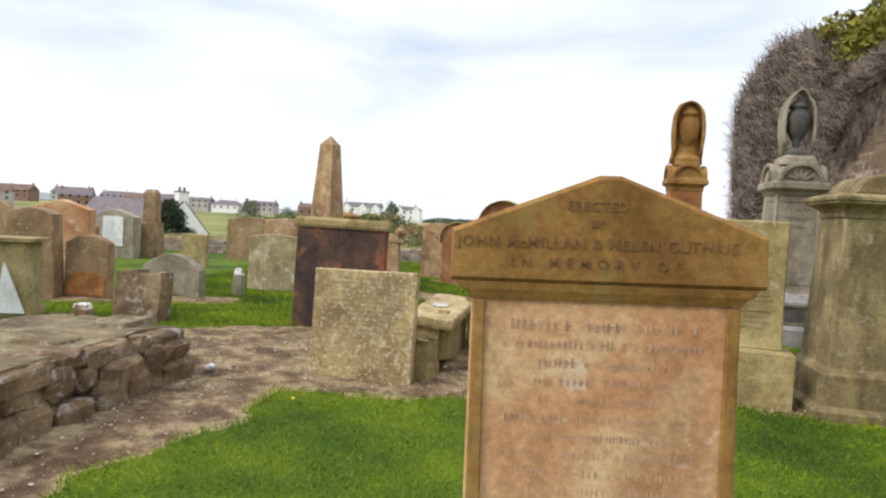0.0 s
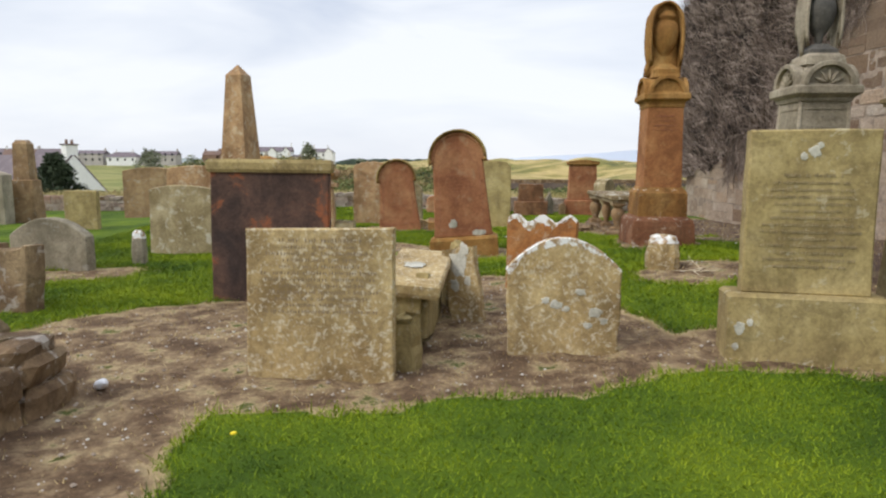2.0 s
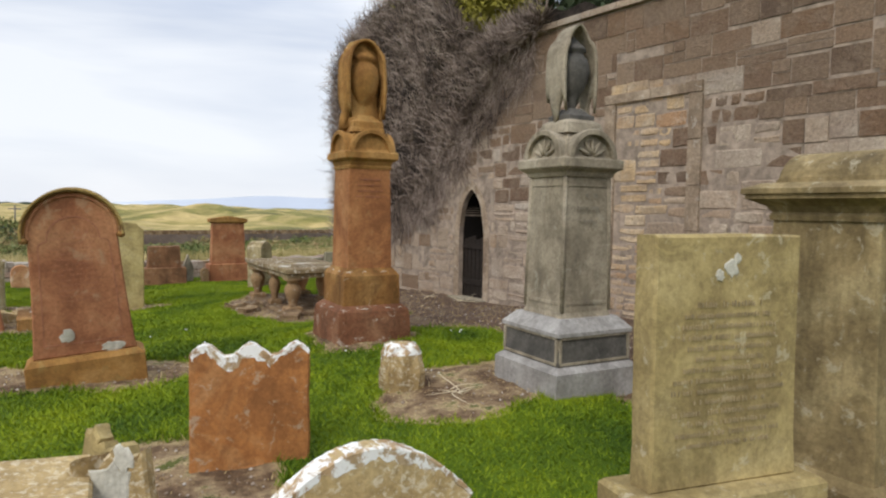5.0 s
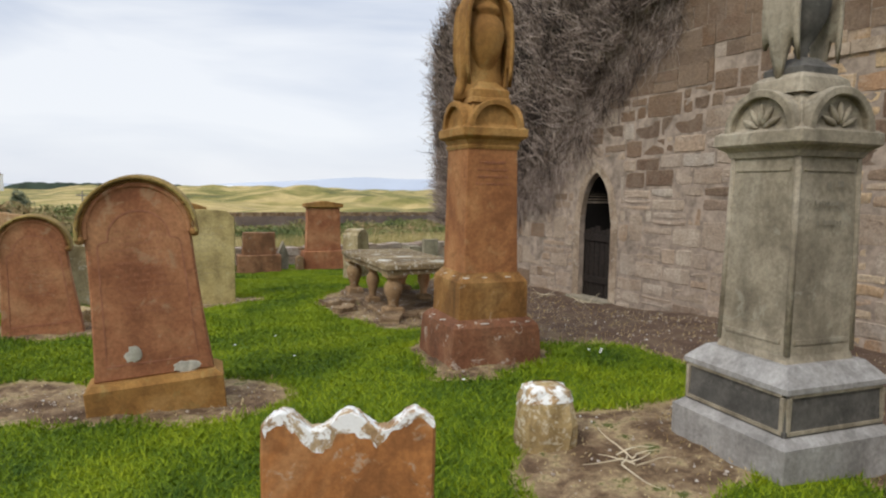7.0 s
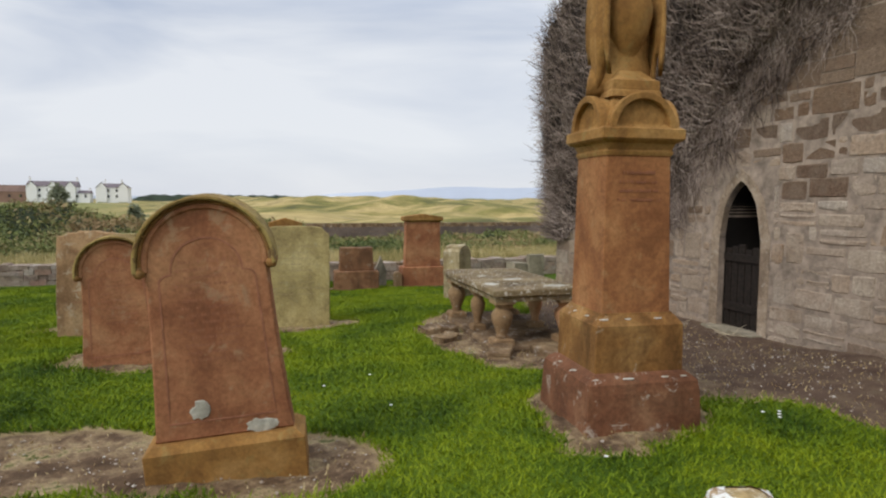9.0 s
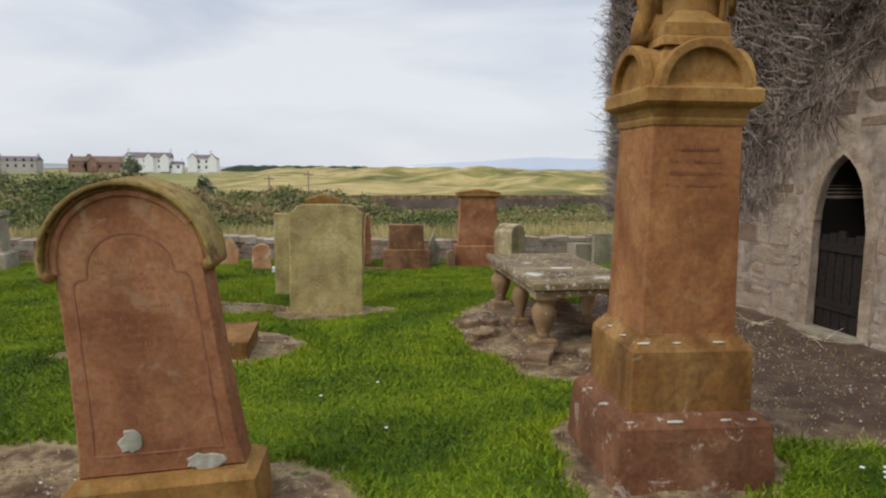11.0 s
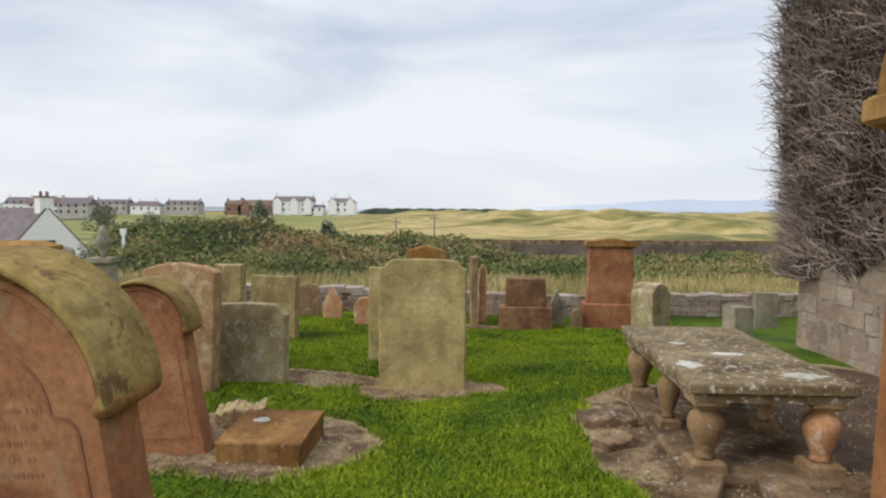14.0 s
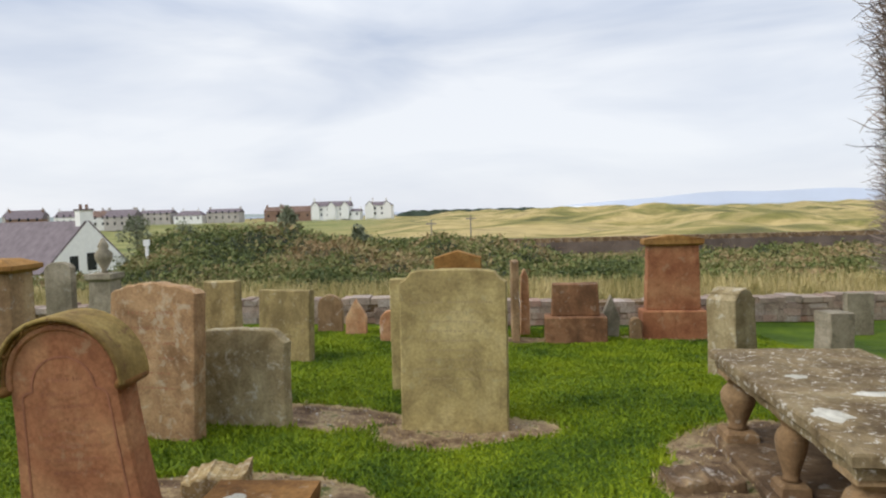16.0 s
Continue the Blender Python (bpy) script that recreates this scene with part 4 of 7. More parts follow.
def grey_monument():
    t = thing("urn_monument", "grey-green stone pedestal monument with a dark draped urn", "monument", (3.995, 7.20, 0), rz=-7)
    part("granite_base", stack([(-0.2, 0.415, 0.415), (0.17, 0.415, 0.415), (0.215, 0.36, 0.36)]), PALE, t, "pale grey granite base")
    part("panelled_block", stack([(0.215, 0.365, 0.365), (0.44, 0.35, 0.35)]), DARKST, t, "dark panelled block")
    for k in range(4):
        for box in ((-0.345, 0.345, -0.371, -0.36, 0.225, 0.245), (-0.335, 0.335, -0.366, -0.352, 0.42, 0.437), (-0.352, -0.33, -0.370, -0.353, 0.245, 0.42), (0.33, 0.352, -0.370, -0.353, 0.245, 0.42)):
            bm = boxes_mesh([box])
            bm.transform(pose(0, 0, 0, 0, 0, 90 * k))
            part("panel_border", bm, GREENGREY, t)
    part("sloped_course", stack([(0.44, 0.375, 0.375), (0.47, 0.375, 0.375), (0.56, 0.29, 0.29)]), PALE, t, "pale sloping course")
    part("shaft", stack([(0.56, 0.25, 0.25), (0.60, 0.24, 0.24), (1.665, 0.222, 0.222)]), GREENGREY, t)
    for sx in (-1, 1):
        for sy in (-1, 1):
            rows = [[(sx * c + 0.017 * math.cos(a), sy * c + 0.017 * math.sin(a), z) for a in (6.2832 * q / 8 for q in range(8))] for z, c in ((0.605, 0.236), (1.66, 0.218))]
            part("corner_roll", rings(rows), GREENGREY, t, smooth=True)
    for k in range(4):
        for box in ((-0.19, 0.19, -0.246, -0.235, 0.66, 0.685), (-0.18, 0.18, -0.232, -0.217, 1.585, 1.602)):
            bm = boxes_mesh([box])
            bm.transform(pose(0, 0, 0, 0, 0, 90 * k))
            part("panel_border", bm, GREENGREY, t)
        for a in (25, 57, 90, 123, 155):
            bm = lathe([(0.002, 0.02), (0.014, 0.045), (0.018, 0.08), (0.010, 0.12), (0.001, 0.14)], 8)
            bm.transform(pose(0, 0, 0, 0, 0, 90 * k) @ pose(0, -0.262, 1.81, 0, 90 - a, 0))
            part("carved_leaf", bm, GREENGREY, t, smooth=True)
    part("neck", stack([(1.665, 0.24, 0.24), (1.685, 0.245, 0.245), (1.72, 0.285, 0.285)]), GREENGREY, t)
    arched_cap(t, 1.76, 0.30, 0.26, GREENGREY)
    part("urn_base", stack([(2.00, 0.19, 0.19), (2.08, 0.17, 0.17), (2.12, 0.12, 0.12)]), GREENGREY, t)
    urn(t, 2.10, 0.88, DARKST, GREENGREY, "dark urn and drapery", 1.0, 0.45)
    inscription(t, dark_of("carving_grey", (0.19, 0.17, 0.13)), -0.245, 1.3, 1.5, 0.13, 3, 8, letter=0.03)
    return t


def tall_pedestal():
    t = thing("pedestal_monument", "tall olive-stained pedestal with a moulded cap, on bare earth", "monument", (3.60, 4.92, 0), rz=-6)
    part("lower_plinth", stack([(-0.45, 0.43, 0.43), (-0.14, 0.42, 0.42), (-0.12, 0.40, 0.40), (-0.10, 0.375, 0.375)]), PEDSTONE, t)
    part("upper_plinth", stack([(-0.10, 0.37, 0.37), (0.135, 0.362, 0.362), (0.155, 0.345, 0.345), (0.19, 0.325, 0.325)]), PEDSTONE, t)
    part("shaft", stack([(0.19, 0.312, 0.312), (1.36, 0.255, 0.255)]), PEDSTONE, t)
    part("cornice", stack([(1.36, 0.268, 0.268), (1.385, 0.272, 0.272), (1.40, 0.262, 0.262), (1.43, 0.285, 0.285), (1.455, 0.33, 0.33), (1.465, 0.355, 0.355), (1.485, 0.355, 0.355), (1.49, 0.37, 0.37), (1.515, 0.37, 0.37), (1.545, 0.30, 0.30)]), PEDSTONE, t)
    o = [(0.215 * math.cos(math.pi * i / 14), 0.17 * math.sin(math.pi * i / 14)) for i in range(15)]
    bm = slab(o, 0.56, 0.02)
    bm.transform(pose(0, 0, 1.535))
    part("rounded_top", bm, PEDSTONE, t)
    return t


red_monument()
grey_monument()
tall_pedestal()


def headstone(name, label, x, y, w, h, t, kind, material, shoulder=0.0, w2=None, rz=0, lean=0, tilt=0, base=None, rough=0.003, sink=0.12, lines=0, z=None, cm=None, seed=0, taper=0.0):
    """An upright memorial stone; base: (width, height, depth) of its plinth. Its own origin is at the ground."""
    z = hz(x, y) if z is None else z
    g = thing(name, label, "gravestone" if name == "gravestone" else "stone", (x, y, z), rz=rz, rx=lean, ry=tilt, group="gravestones of the churchyard" if name == "gravestone" else "")
    b = 0
    if base:
        bw, bh, bd = base
        part("plinth", stack([(-sink, bw / 2, bd / 2), (bh - 0.02, bw / 2, bd / 2), (bh, bw / 2 - 0.02, bd / 2 - 0.02)]), material, g)
        b = bh
    bm = slab(outline(kind, w, h - b + (0 if base else sink), shoulder, w2), t, min(0.012, t * 0.15), taper, rough=rough, seed=seed)
    bm.transform(pose(0, 0, b - (0 if base else sink)))
    part("stone", bm, material, g)
    if lines:
        inscription(g, cm or CARVE_OLIVE, -t / 2, b + (h - b) * 0.32, b + (h - b) * 0.80, w * 0.38, lines, seed + 1, letter=0.024)
    return g


def hood(parent, w, z, t, rise, material, drop=0.0, th=0.048, over=0.04):
    """A moulded hood that follows a round head and ends in small stops."""
    n = 26

    def arc(r, up):
        pts = [(r * math.cos(math.pi * i / n), z + up * math.sin(math.pi * i / n)) for i in range(n + 1)]
        return [(r, z - drop)] + pts + [(-r, z - drop)]

    def ring(name, r0, r1, u0, u1, depth, mat_, label=""):
        part(name, slab(arc(r1, u1) + arc(r0, u0)[::-1], depth, 0.007), mat_, parent, label)

    h = w / 2
    ring("hood", h + th - 0.024, h + th, rise + th - 0.024, rise + th, t + 0.012, material, "yellow-lichened hood moulding")
    # the recess takes a darker stone, which paints in the hood's shade
    ring("hood_hollow", h + 0.003, h + th - 0.024, rise + 0.003, rise + th - 0.024, t - 0.045, OCHREDARK, "hollow under the hood, shade in its darker stone")
    ring("inner_moulding", h - 0.030, h + 0.003, rise - 0.030, rise + 0.003, t - 0.062, RED)
    for s in (-1, 1):
        bm = lathe([(0.016, -t / 2 - 0.004), (0.030, -t / 2 + 0.012), (0.033, t / 2 - 0.03), (0.02, t / 2)], 14)
        bm.transform(pose(s * (h + th * 0.42), 0, z - drop, 90))
        part("hood_stop", bm, OCHREDARK, parent, "dark carved stop", smooth=True)
    for i in range(1, 6):
        a = math.pi * i / 6
        r = h + th * 0.42
        bm = lathe([(0.004, -0.012), (0.014, -0.004), (0.012, 0.008), (0.003, 0.012)], 8)
        bm.transform(pose(r * math.cos(a), -(t - 0.045) / 2 - 0.004, z + (rise + th * 0.42) * math.sin(a), 90))
        part("hood_boss", bm, OCHREDARK, parent, smooth=True)


def band(pts, width, y, proud, back=0.012):
    """A raised strip that runs along a closed outline of (x, z), on the face at y."""
    n = len(pts)
    P = [Vector(p) for p in pts]
    inner = []
    for i in range(n):
        d = P[(i + 1) % n] - P[i - 1]
        nrm = Vector((-d.y, d.x))
        nrm = nrm.normalized() if nrm.length > 1e-6 else Vector((0, 1))
        inner.append(P[i] + nrm * width)
    bm = bmesh.new()
    ra = [bm.verts.new((p.x, y - proud, p.y)) for p in P]
    rb = [bm.verts.new((p.x, y - proud, p.y)) for p in inner]
    rc = [bm.verts.new((p.x, y + back, p.y)) for p in P]
    rd = [bm.verts.new((p.x, y + back, p.y)) for p in inner]
    for i in range(n):
        j = (i + 1) % n
        for q in ((ra[i], ra[j], rb[j], rb[i]), (ra[i], rc[i], rc[j], ra[j]), (rb[i], rb[j], rd[j], rd[i])):
            bm.faces.new(q)
    return bm


def trefoil(xb, xt, z0, z1, k):
    """A tall panel outline that ends in quarter-round shoulders and a round head; k: the head's radius as a share of the half width."""
    c = xt * (1 - k)
    right = [(xb, z0)] + [(xb + (xt - xb) * i / 6, z0 + (z1 - z0) * i / 6) for i in range(1, 7)]
    right += [(xt - c * 0.75 * (1 - math.cos(a)), z1 + c * 0.75 * math.sin(a)) for a in (math.pi / 2 * i / 6 for i in range(1, 7))]
    zt = z1 + c * 0.75
    right += [(xt * k, zt + 0.004)]
    head = [(xt * k * math.cos(a), zt + 0.012 + xt * k * 0.95 * math.sin(a)) for a in (math.pi * i / 16 for i in range(17))]
    return right + head + [(-x, z) for x, z in right[::-1]]


def hooded(label, x, y, z, rz, w_bot, w_top, hs, rise, base, seed, lines=9, lean=0.0, tilt=0.0, t=0.17, trefoiled=True):
    g = thing("gravestone", label, "gravestone", (x, y, z), rz=rz, rx=lean, ry=tilt)
    b = 0.0
    if base:
        bw, bh, bd = base
        part("plinth", stack([(-0.15, bw / 2, bd / 2), (bh - 0.04, bw / 2, bd / 2), (bh, bw / 2 - 0.05, bd / 2 - 0.04)]), OCHRE, g, "ochre plinth")
        b = bh
    n = 22
    h = hs - b
    pts = [(-w_bot / 2, -0.1 if not base else 0), (w_bot / 2, -0.1 if not base else 0)]
    for i in range(1, 9):
        k = i / 8
        pts.append((w_top / 2 + (w_bot - w_top) / 2 * (1 - k) ** 1.6, h * k))
    pts += [(w_top / 2 * math.cos(math.pi * i / n), h + rise * math.sin(math.pi * i / n)) for i in range(1, n)]
    for i in range(8, 0, -1):
        k = i / 8
        pts.append((-w_top / 2 - (w_bot - w_top) / 2 * (1 - k) ** 1.6, h * k))
    bm = slab(pts, t, 0.012)
    bm.transform(pose(0, 0, b))
    part("stone", bm, RED, g)
    # raised border of the sunk panel
    z1 = h * (0.93 if trefoiled else 0.80)
    xb = 0.40 * (w_top + (w_bot - w_top) * 0.75)
    if trefoiled:
        o = trefoil(xb, 0.40 * w_top, 0.10 * h, h * 0.90, 0.74)
    else:
        o = [(xb, 0.1 * h)] + [(0.40 * w_top * math.cos(math.pi * i / 20), h + 0.36 * w_top * math.sin(math.pi * i / 20)) for i in range(21)] + [(-xb, 0.1 * h)]
    o = [(x, z_ + b) for x, z_ in o]
    part("panel_border", band(o, 0.010, -t / 2, 0.003), CARVE_RED, g, "darker carved border")
    hood(g, w_top + 0.01, hs, t + 0.09, rise, HOODTOP, 0.03)
    inscription(g, CARVE_RED, -t / 2, b + h * 0.45, b + h * 1.0, w_top * 0.3, lines, seed, letter=0.022)
    return g


# near stone with readable lettering
def pediment_stone():
    g = thing("gravestone", "tall sandstone headstone with gabled head and pink-buff panel", "gravestone", (0.962, 1.41, hz(0.86, 1.4) + 0.008), rz=1, ry=-1.5)
    z = -hz(0.86, 1.4)
    part("plinth", stack([(-0.15, 0.47, 0.17), (0.22, 0.46, 0.16), (0.25, 0.43, 0.14)]), OCHRE, g, "ochre plinth")
    part("shaft", stack([(0.25, 0.392, 0.095), (z + 0.95, 0.382, 0.09)]), PINK, g, "pink-buff shaft")
    part("bed_moulding", stack([(z + 0.945, 0.385, 0.098), (z + 0.965, 0.395, 0.105), (z + 0.972, 0.41, 0.108), (z + 0.995, 0.425, 0.112)]), OCHRE, g)
    hx = 0.443
    o = [(-hx, z + 0.995), (hx, z + 0.995), (hx, z + 1.145), (0.03, z + 1.305), (-0.03, z + 1.305), (-hx, z + 1.145)]
    part("gabled_head", slab(o, 0.23, 0.012), OCHRE, g)
    for s in (-1, 1):
        part("corner_strip", stack([(0.28, 0.022, 0.016), (z + 0.94, 0.018, 0.014)], s * 0.36, -0.089), OCHRE, g)
    y = -0.1165
    lettering("JOHN McMILLAN & HELEN GUTHRIE", 0.043, g, (-0.035, y, z + 1.097), CARVE_OCHRE, 1.15)
    lettering("IN MEMORY OF", 0.040, g, (-0.035, y, z + 1.042), CARVE_OCHRE, 1.9)
    lettering("ERECTED", 0.038, g, (-0.035, y, z + 1.205), CARVE_OCHRE, 1.1)
    lettering("BY", 0.03, g, (-0.035, y, z + 1.158), CARVE_OCHRE)
    inscription(g, CARVE_PINK, -0.0925, 0.35, z + 0.86, 0.29, 15, 77, letter=0.026)


pediment_stone()

# leaning inscribed slab and its neighbours
g = headstone("gravestone", "squat lichen-speckled buff slab with worn lettering, on bare earth", -0.47, 4.98, 0.92, 0.93, 0.10, "flat", MOTTLE, rz=-6, lean=-4, rough=0.006, seed=2)
inscription(g, CARVE_MOTTLE, -0.05, 0.40, 0.84, 0.40, 12, 21, letter=0.026)
g = headstone("gravestone", "small round-headed sandstone slab thick with white lichen", 1.15, 5.38, 0.76, 0.79, 0.10, "segment", MOTTLE, shoulder=0.22, w2=0.79, rz=-8, lean=-3, rough=0.008, seed=5)
rim = outline("segment", 0.76, 0.79 + 0.12, 0.22, 0.79)[7:26]
crust_band(g, [(x, z - 0.12) for x, z in rim], 0.4, 0.10, 3, 0.012, 0.05)
for i, (x, z, r) in enumerate(((0.22, 0.28, 0.045), (0.28, 0.22, 0.03), (-0.05, 0.33, 0.04), (-0.12, 0.36, 0.03), (0.12, 0.42, 0.035), (0.02, 0.30, 0.025), (0.17, 0.19, 0.03))):
    lichen_patch(g, x, -0.05, z, r, r * 0.8, i)
g = headstone("gravestone", "olive-buff rectangular headstone with worn lines, on a plinth", 2.64, 5.02, 0.76, 1.50, 0.14, "flat", OLIVE, rz=-16, lean=-1, base=(0.95, 0.45, 0.33), rough=0.004, seed=7, z=-0.2)
inscription(g, CARVE_OLIVE, -0.075, 0.62, 1.2, 0.3, 14, 31, letter=0.022)
for q, (px_, pz_, pr_) in enumerate(((-0.41, 0.24, 0.035), (-0.35, 0.28, 0.02), (-0.43, 0.12, 0.02))):
    lichen_patch(g, px_, -0.227, pz_, pr_, pr_ * 1.1, 120 + q)
for q, (px_, pz_, pr_) in enumerate(((0.0, 1.36, 0.035), (-0.06, 1.33, 0.022), (0.03, 1.40, 0.018))):
    lichen_patch(g, px_, -0.071, pz_, pr_, pr_ * 1.1, 90 + q)
g = headstone("gravestone", "orange sandstone slab with a scalloped top and white lichen crust", 1.37, 7.2, 0.68, 0.695, 0.10, "wavy", ORANGE, shoulder=0.07, rz=-22, lean=-5, rough=0.004, seed=9)
crust_band(g, [(x, z - 0.12) for x, z in outline("wavy", 0.68, 0.695 + 0.12, 0.07)[7:26]], 0.5, 0.10, 4, 0.02, 0.085)
g = headstone("gravestone", "large soot-darkened headstone with a moulded head, leaning on the grass", -1.24, 7.30, 1.12, 1.34, 0.16, "flat", SLATEY, rz=-2, lean=-2, tilt=0.5, rough=0.004, seed=11)
part("head_moulding", stack([(1.22, 0.575, 0.10), (1.25, 0.59, 0.115), (1.31, 0.59, 0.115), (1.345, 0.57, 0.10)]), OLIVE, g, "green-stained moulding")


def stump(x, y, w, h, rz, label, material=MOTTLE, seed=1):
    z = hz(x, y)
    g = thing("stone_stump", label, "gravestone", (x, y, z), rz=rz)
    rnd = random.Random(seed)
    rows = []
    for k, (zz, s) in enumerate(((-0.06, 1.0), (h * 0.35, 1.03), (h * 0.75, 0.92), (h * 0.93, 0.74), (h, 0.45))):
        rows.append([(w / 2 * s * (1 + 0.1 * rnd.uniform(-1, 1)) * math.copysign(abs(math.cos(a)) ** 0.5, math.cos(a)), w / 2 * 0.8 * s * (1 + 0.1 * rnd.uniform(-1, 1)) * math.copysign(abs(math.sin(a)) ** 0.5, math.sin(a)), zz)
                     for a in (6.2832 * i / 12 for i in range(12))])
    part("stone", rings(rows), material, g)
    drape = [(x_ * 1.02, y_ * 1.02, z_ - (h * 0.28 * rnd.random() if x_ < 0 else -0.004)) for x_, y_, z_ in rows[2]]
    rows = [drape] + [[(x_ * 1.03, y_ * 1.03, z_ + 0.006) for x_, y_, z_ in r] for r in rows[3:]]
    part("lichen_crust", rings(rows, False), CRUST, g, "white lichen draped over the top")
    return g


stump(2.88, 7.95, 0.34, 0.35, -20, "stumpy broken stone capped with white lichen")
stump(-3.62, 5.9, 0.2, 0.28, 10, "short square stone stub", RUBBLE, 4)
stump(-3.3, 9.3, 0.16, 0.42, 0, "short grey marker post", GREY, 6)


# broken chest tomb
def chest_tomb():
    g = thing("chest_tomb", "collapsed small chest tomb with a tilted lichen-spotted lid", "tomb", (0.10, 5.9, hz(0.2, 5.9) - 0.05), rz=-8)
    part("lid", stack([(0.46, 0.22, 0.62), (0.49, 0.23, 0.63), (0.55, 0.23, 0.63), (0.565, 0.215, 0.61)], 0.0, 0.15), MOTTLE, g).matrix_basis = pose(0, 0, 0, 3, 4, 0)
    part("side_panel", slab(outline("flat", 1.15, 0.48), 0.09, 0.01, rough=0.012, seed=5), OLIVE, g).matrix_basis = pose(0.12, 0.15, 0, 0, 12, 90)
    part("side_panel", slab(outline("flat", 1.15, 0.46), 0.09, 0.01, rough=0.012, seed=6), OLIVE, g).matrix_basis = pose(-0.16, 0.15, 0, 0, -4, 90)
    part("end_panel", slab(outline("flat", 0.3, 0.46), 0.08, 0.01, rough=0.012, seed=7), OLIVE, g).matrix_basis = pose(-0.02, -0.42, 0, 0, 0, 0)
    lichen_patch(g, -0.02, 0.1, 0.575, 0.09, 0.10, 3, True).matrix_basis = pose(0, 0, 0, 3, 4, 0)
    h = headstone("broken_slab", "thin broken slab leaning on its neighbour, white with lichen", 0.58, 6.25, 0.29, 0.61, 0.09, "broken", MOTTLE, shoulder=0.1, rz=-30, lean=-6, tilt=-13, rough=0.015, seed=13)
    for q, (qx, qz, qr) in enumerate(((0.0, 0.45, 0.08), (-0.06, 0.28, 0.04), (0.07, 0.56, 0.04), (0.06, 0.3, 0.03))):
        lichen_patch(h, qx, -0.046, qz, qr, qr * 1.4, 8 + q)
    h = headstone("broken_slab", "dark split slab leaning sideways", 0.46, 6.62, 0.36, 0.56, 0.08, "broken", OLIVE, shoulder=0.08, rz=-70, lean=-8, tilt=8, rough=0.015, seed=14)
    h = headstone("broken_slab", "low broken block of buff stone", 0.06, 5.15, 0.16, 0.36, 0.12, "broken", OLIVE, shoulder=0.06, rz=-30, rough=0.015, seed=15)


chest_tomb()

# hooded red sandstone stones
g = hooded("red sandstone headstone with round moulded hood, on a plinth", 0.89, 10.12, -0.22, -8, 0.82, 0.70, 1.355, 0.35, (0.95, 0.27, 0.34), 41, lean=3.5, tilt=-4.6, lines=14)
lichen_patch(g, -0.13, -0.087, 0.45, 0.055, 0.06, 5)
lichen_patch(g, 0.22, -0.087, 0.31, 0.09, 0.05, 6)
g = hooded("smaller red sandstone headstone with a round moulded hood", -0.06, 13.05, -0.16, -3, 0.78, 0.62, 0.93, 0.31, None, 43, 8, tilt=-4, lean=2)
g = headstone("ledger_block", "low ochre stone block lying before a headstone", 0.78, 13.1, 0.62, 0.155, 0.70, "flat", OCHREDARK, rz=-4, lean=2, rough=0.006, sink=0.05, seed=16)
lichen_patch(g, -0.12, 0.1, 0.158, 0.06, 0.05, 5, True)
headstone("stone_fragment", "rough stone fragment half buried in the earth", -0.35 + 0.7, 13.75, 0.4, 0.14, 0.3, "broken", MOTTLE, shoulder=0.05, rz=10, rough=0.01, sink=0.05, seed=17)

# back rows
g = headstone("gravestone", "broad tan-buff headstone with small rounded shoulders", 1.88, 15.38, 0.96, 1.42, 0.15, "ogee", TAN, shoulder=0.10, rz=-6, lean=-2, seed=22, lines=9)
g = headstone("gravestone", "grey weathered headstone with a low curved top", -0.03, 15.35, 0.87, 0.86, 0.14, "ogee", GREYMOT, shoulder=0.10, rz=-10, lean=-2, rough=0.008, seed=23)
g = headstone("gravestone", "wide pink sandstone slab, leaning, with a worn top", -0.66, 15.0, 0.84, 1.32, 0.16, "segment", DUSKY, shoulder=0.08, rz=-12, lean=-3, rough=0.010, seed=24, lines=6, cm=CARVE_RED)
g = headstone("gravestone", "olive upright slab standing behind a pink one", -0.40, 15.9, 0.34, 1.25, 0.14, "flat", OLIVE, rz=-10, seed=25)
g = headstone("gravestone", "grey-olive slab with a stepped edge", -0.40, 18.0, 0.75, 0.92, 0.14, "flat", OLIVE, rz=-15, lean=-3, seed=26)
headstone("gravestone", "headstone with a brown gabled head behind another", 1.90, 17.0, 0.54, 1.50, 0.15, "gable", OCHRE, rz=0, seed=27, shoulder=0.08)
headstone("gravestone", "narrow tan slab beside a broad one", 1.42, 16.6, 0.5, 1.22, 0.12, "flat", TAN, rz=-8, seed=28)
headstone("gravestone", "thin dark upright slab seen edge on", 2.74, 20.0, 0.12, 1.25, 0.35, "flat", BROWN, rz=0, seed=29)
headstone("gravestone", "thin pink obelisk-like stone", 2.92, 20.3, 0.17, 1.1, 0.15, "gable", PINK, shoulder=0.12, w2=0.12, seed=30)


def capped_block(label, x, y, w, h, base, material, seed, cap=None):
    g = headstone("gravestone", label, x, y, w, h, 0.22, "flat", material, rz=-4, base=base, seed=seed, w2=w * 0.93, z=hz(x, y))
    if cap:
        part("cap", stack([(h - 0.001, w / 2 * 0.98, 0.13), (h + 0.03, w / 2 * 1.1, 0.16), (h + 0.10, w / 2 * 1.1, 0.16)]), OCHRE, g, "ochre cap")
        bm = slab([(-w / 2 * 1.08, 0), (w / 2 * 1.08, 0), (w * 0.08, 0.07), (-w * 0.08, 0.07)], 0.3, 0.008)
        bm.transform(pose(0, 0, h + 0.10))
        part("gable_top", bm, OCHRE, g, "ochre cap")
    return g


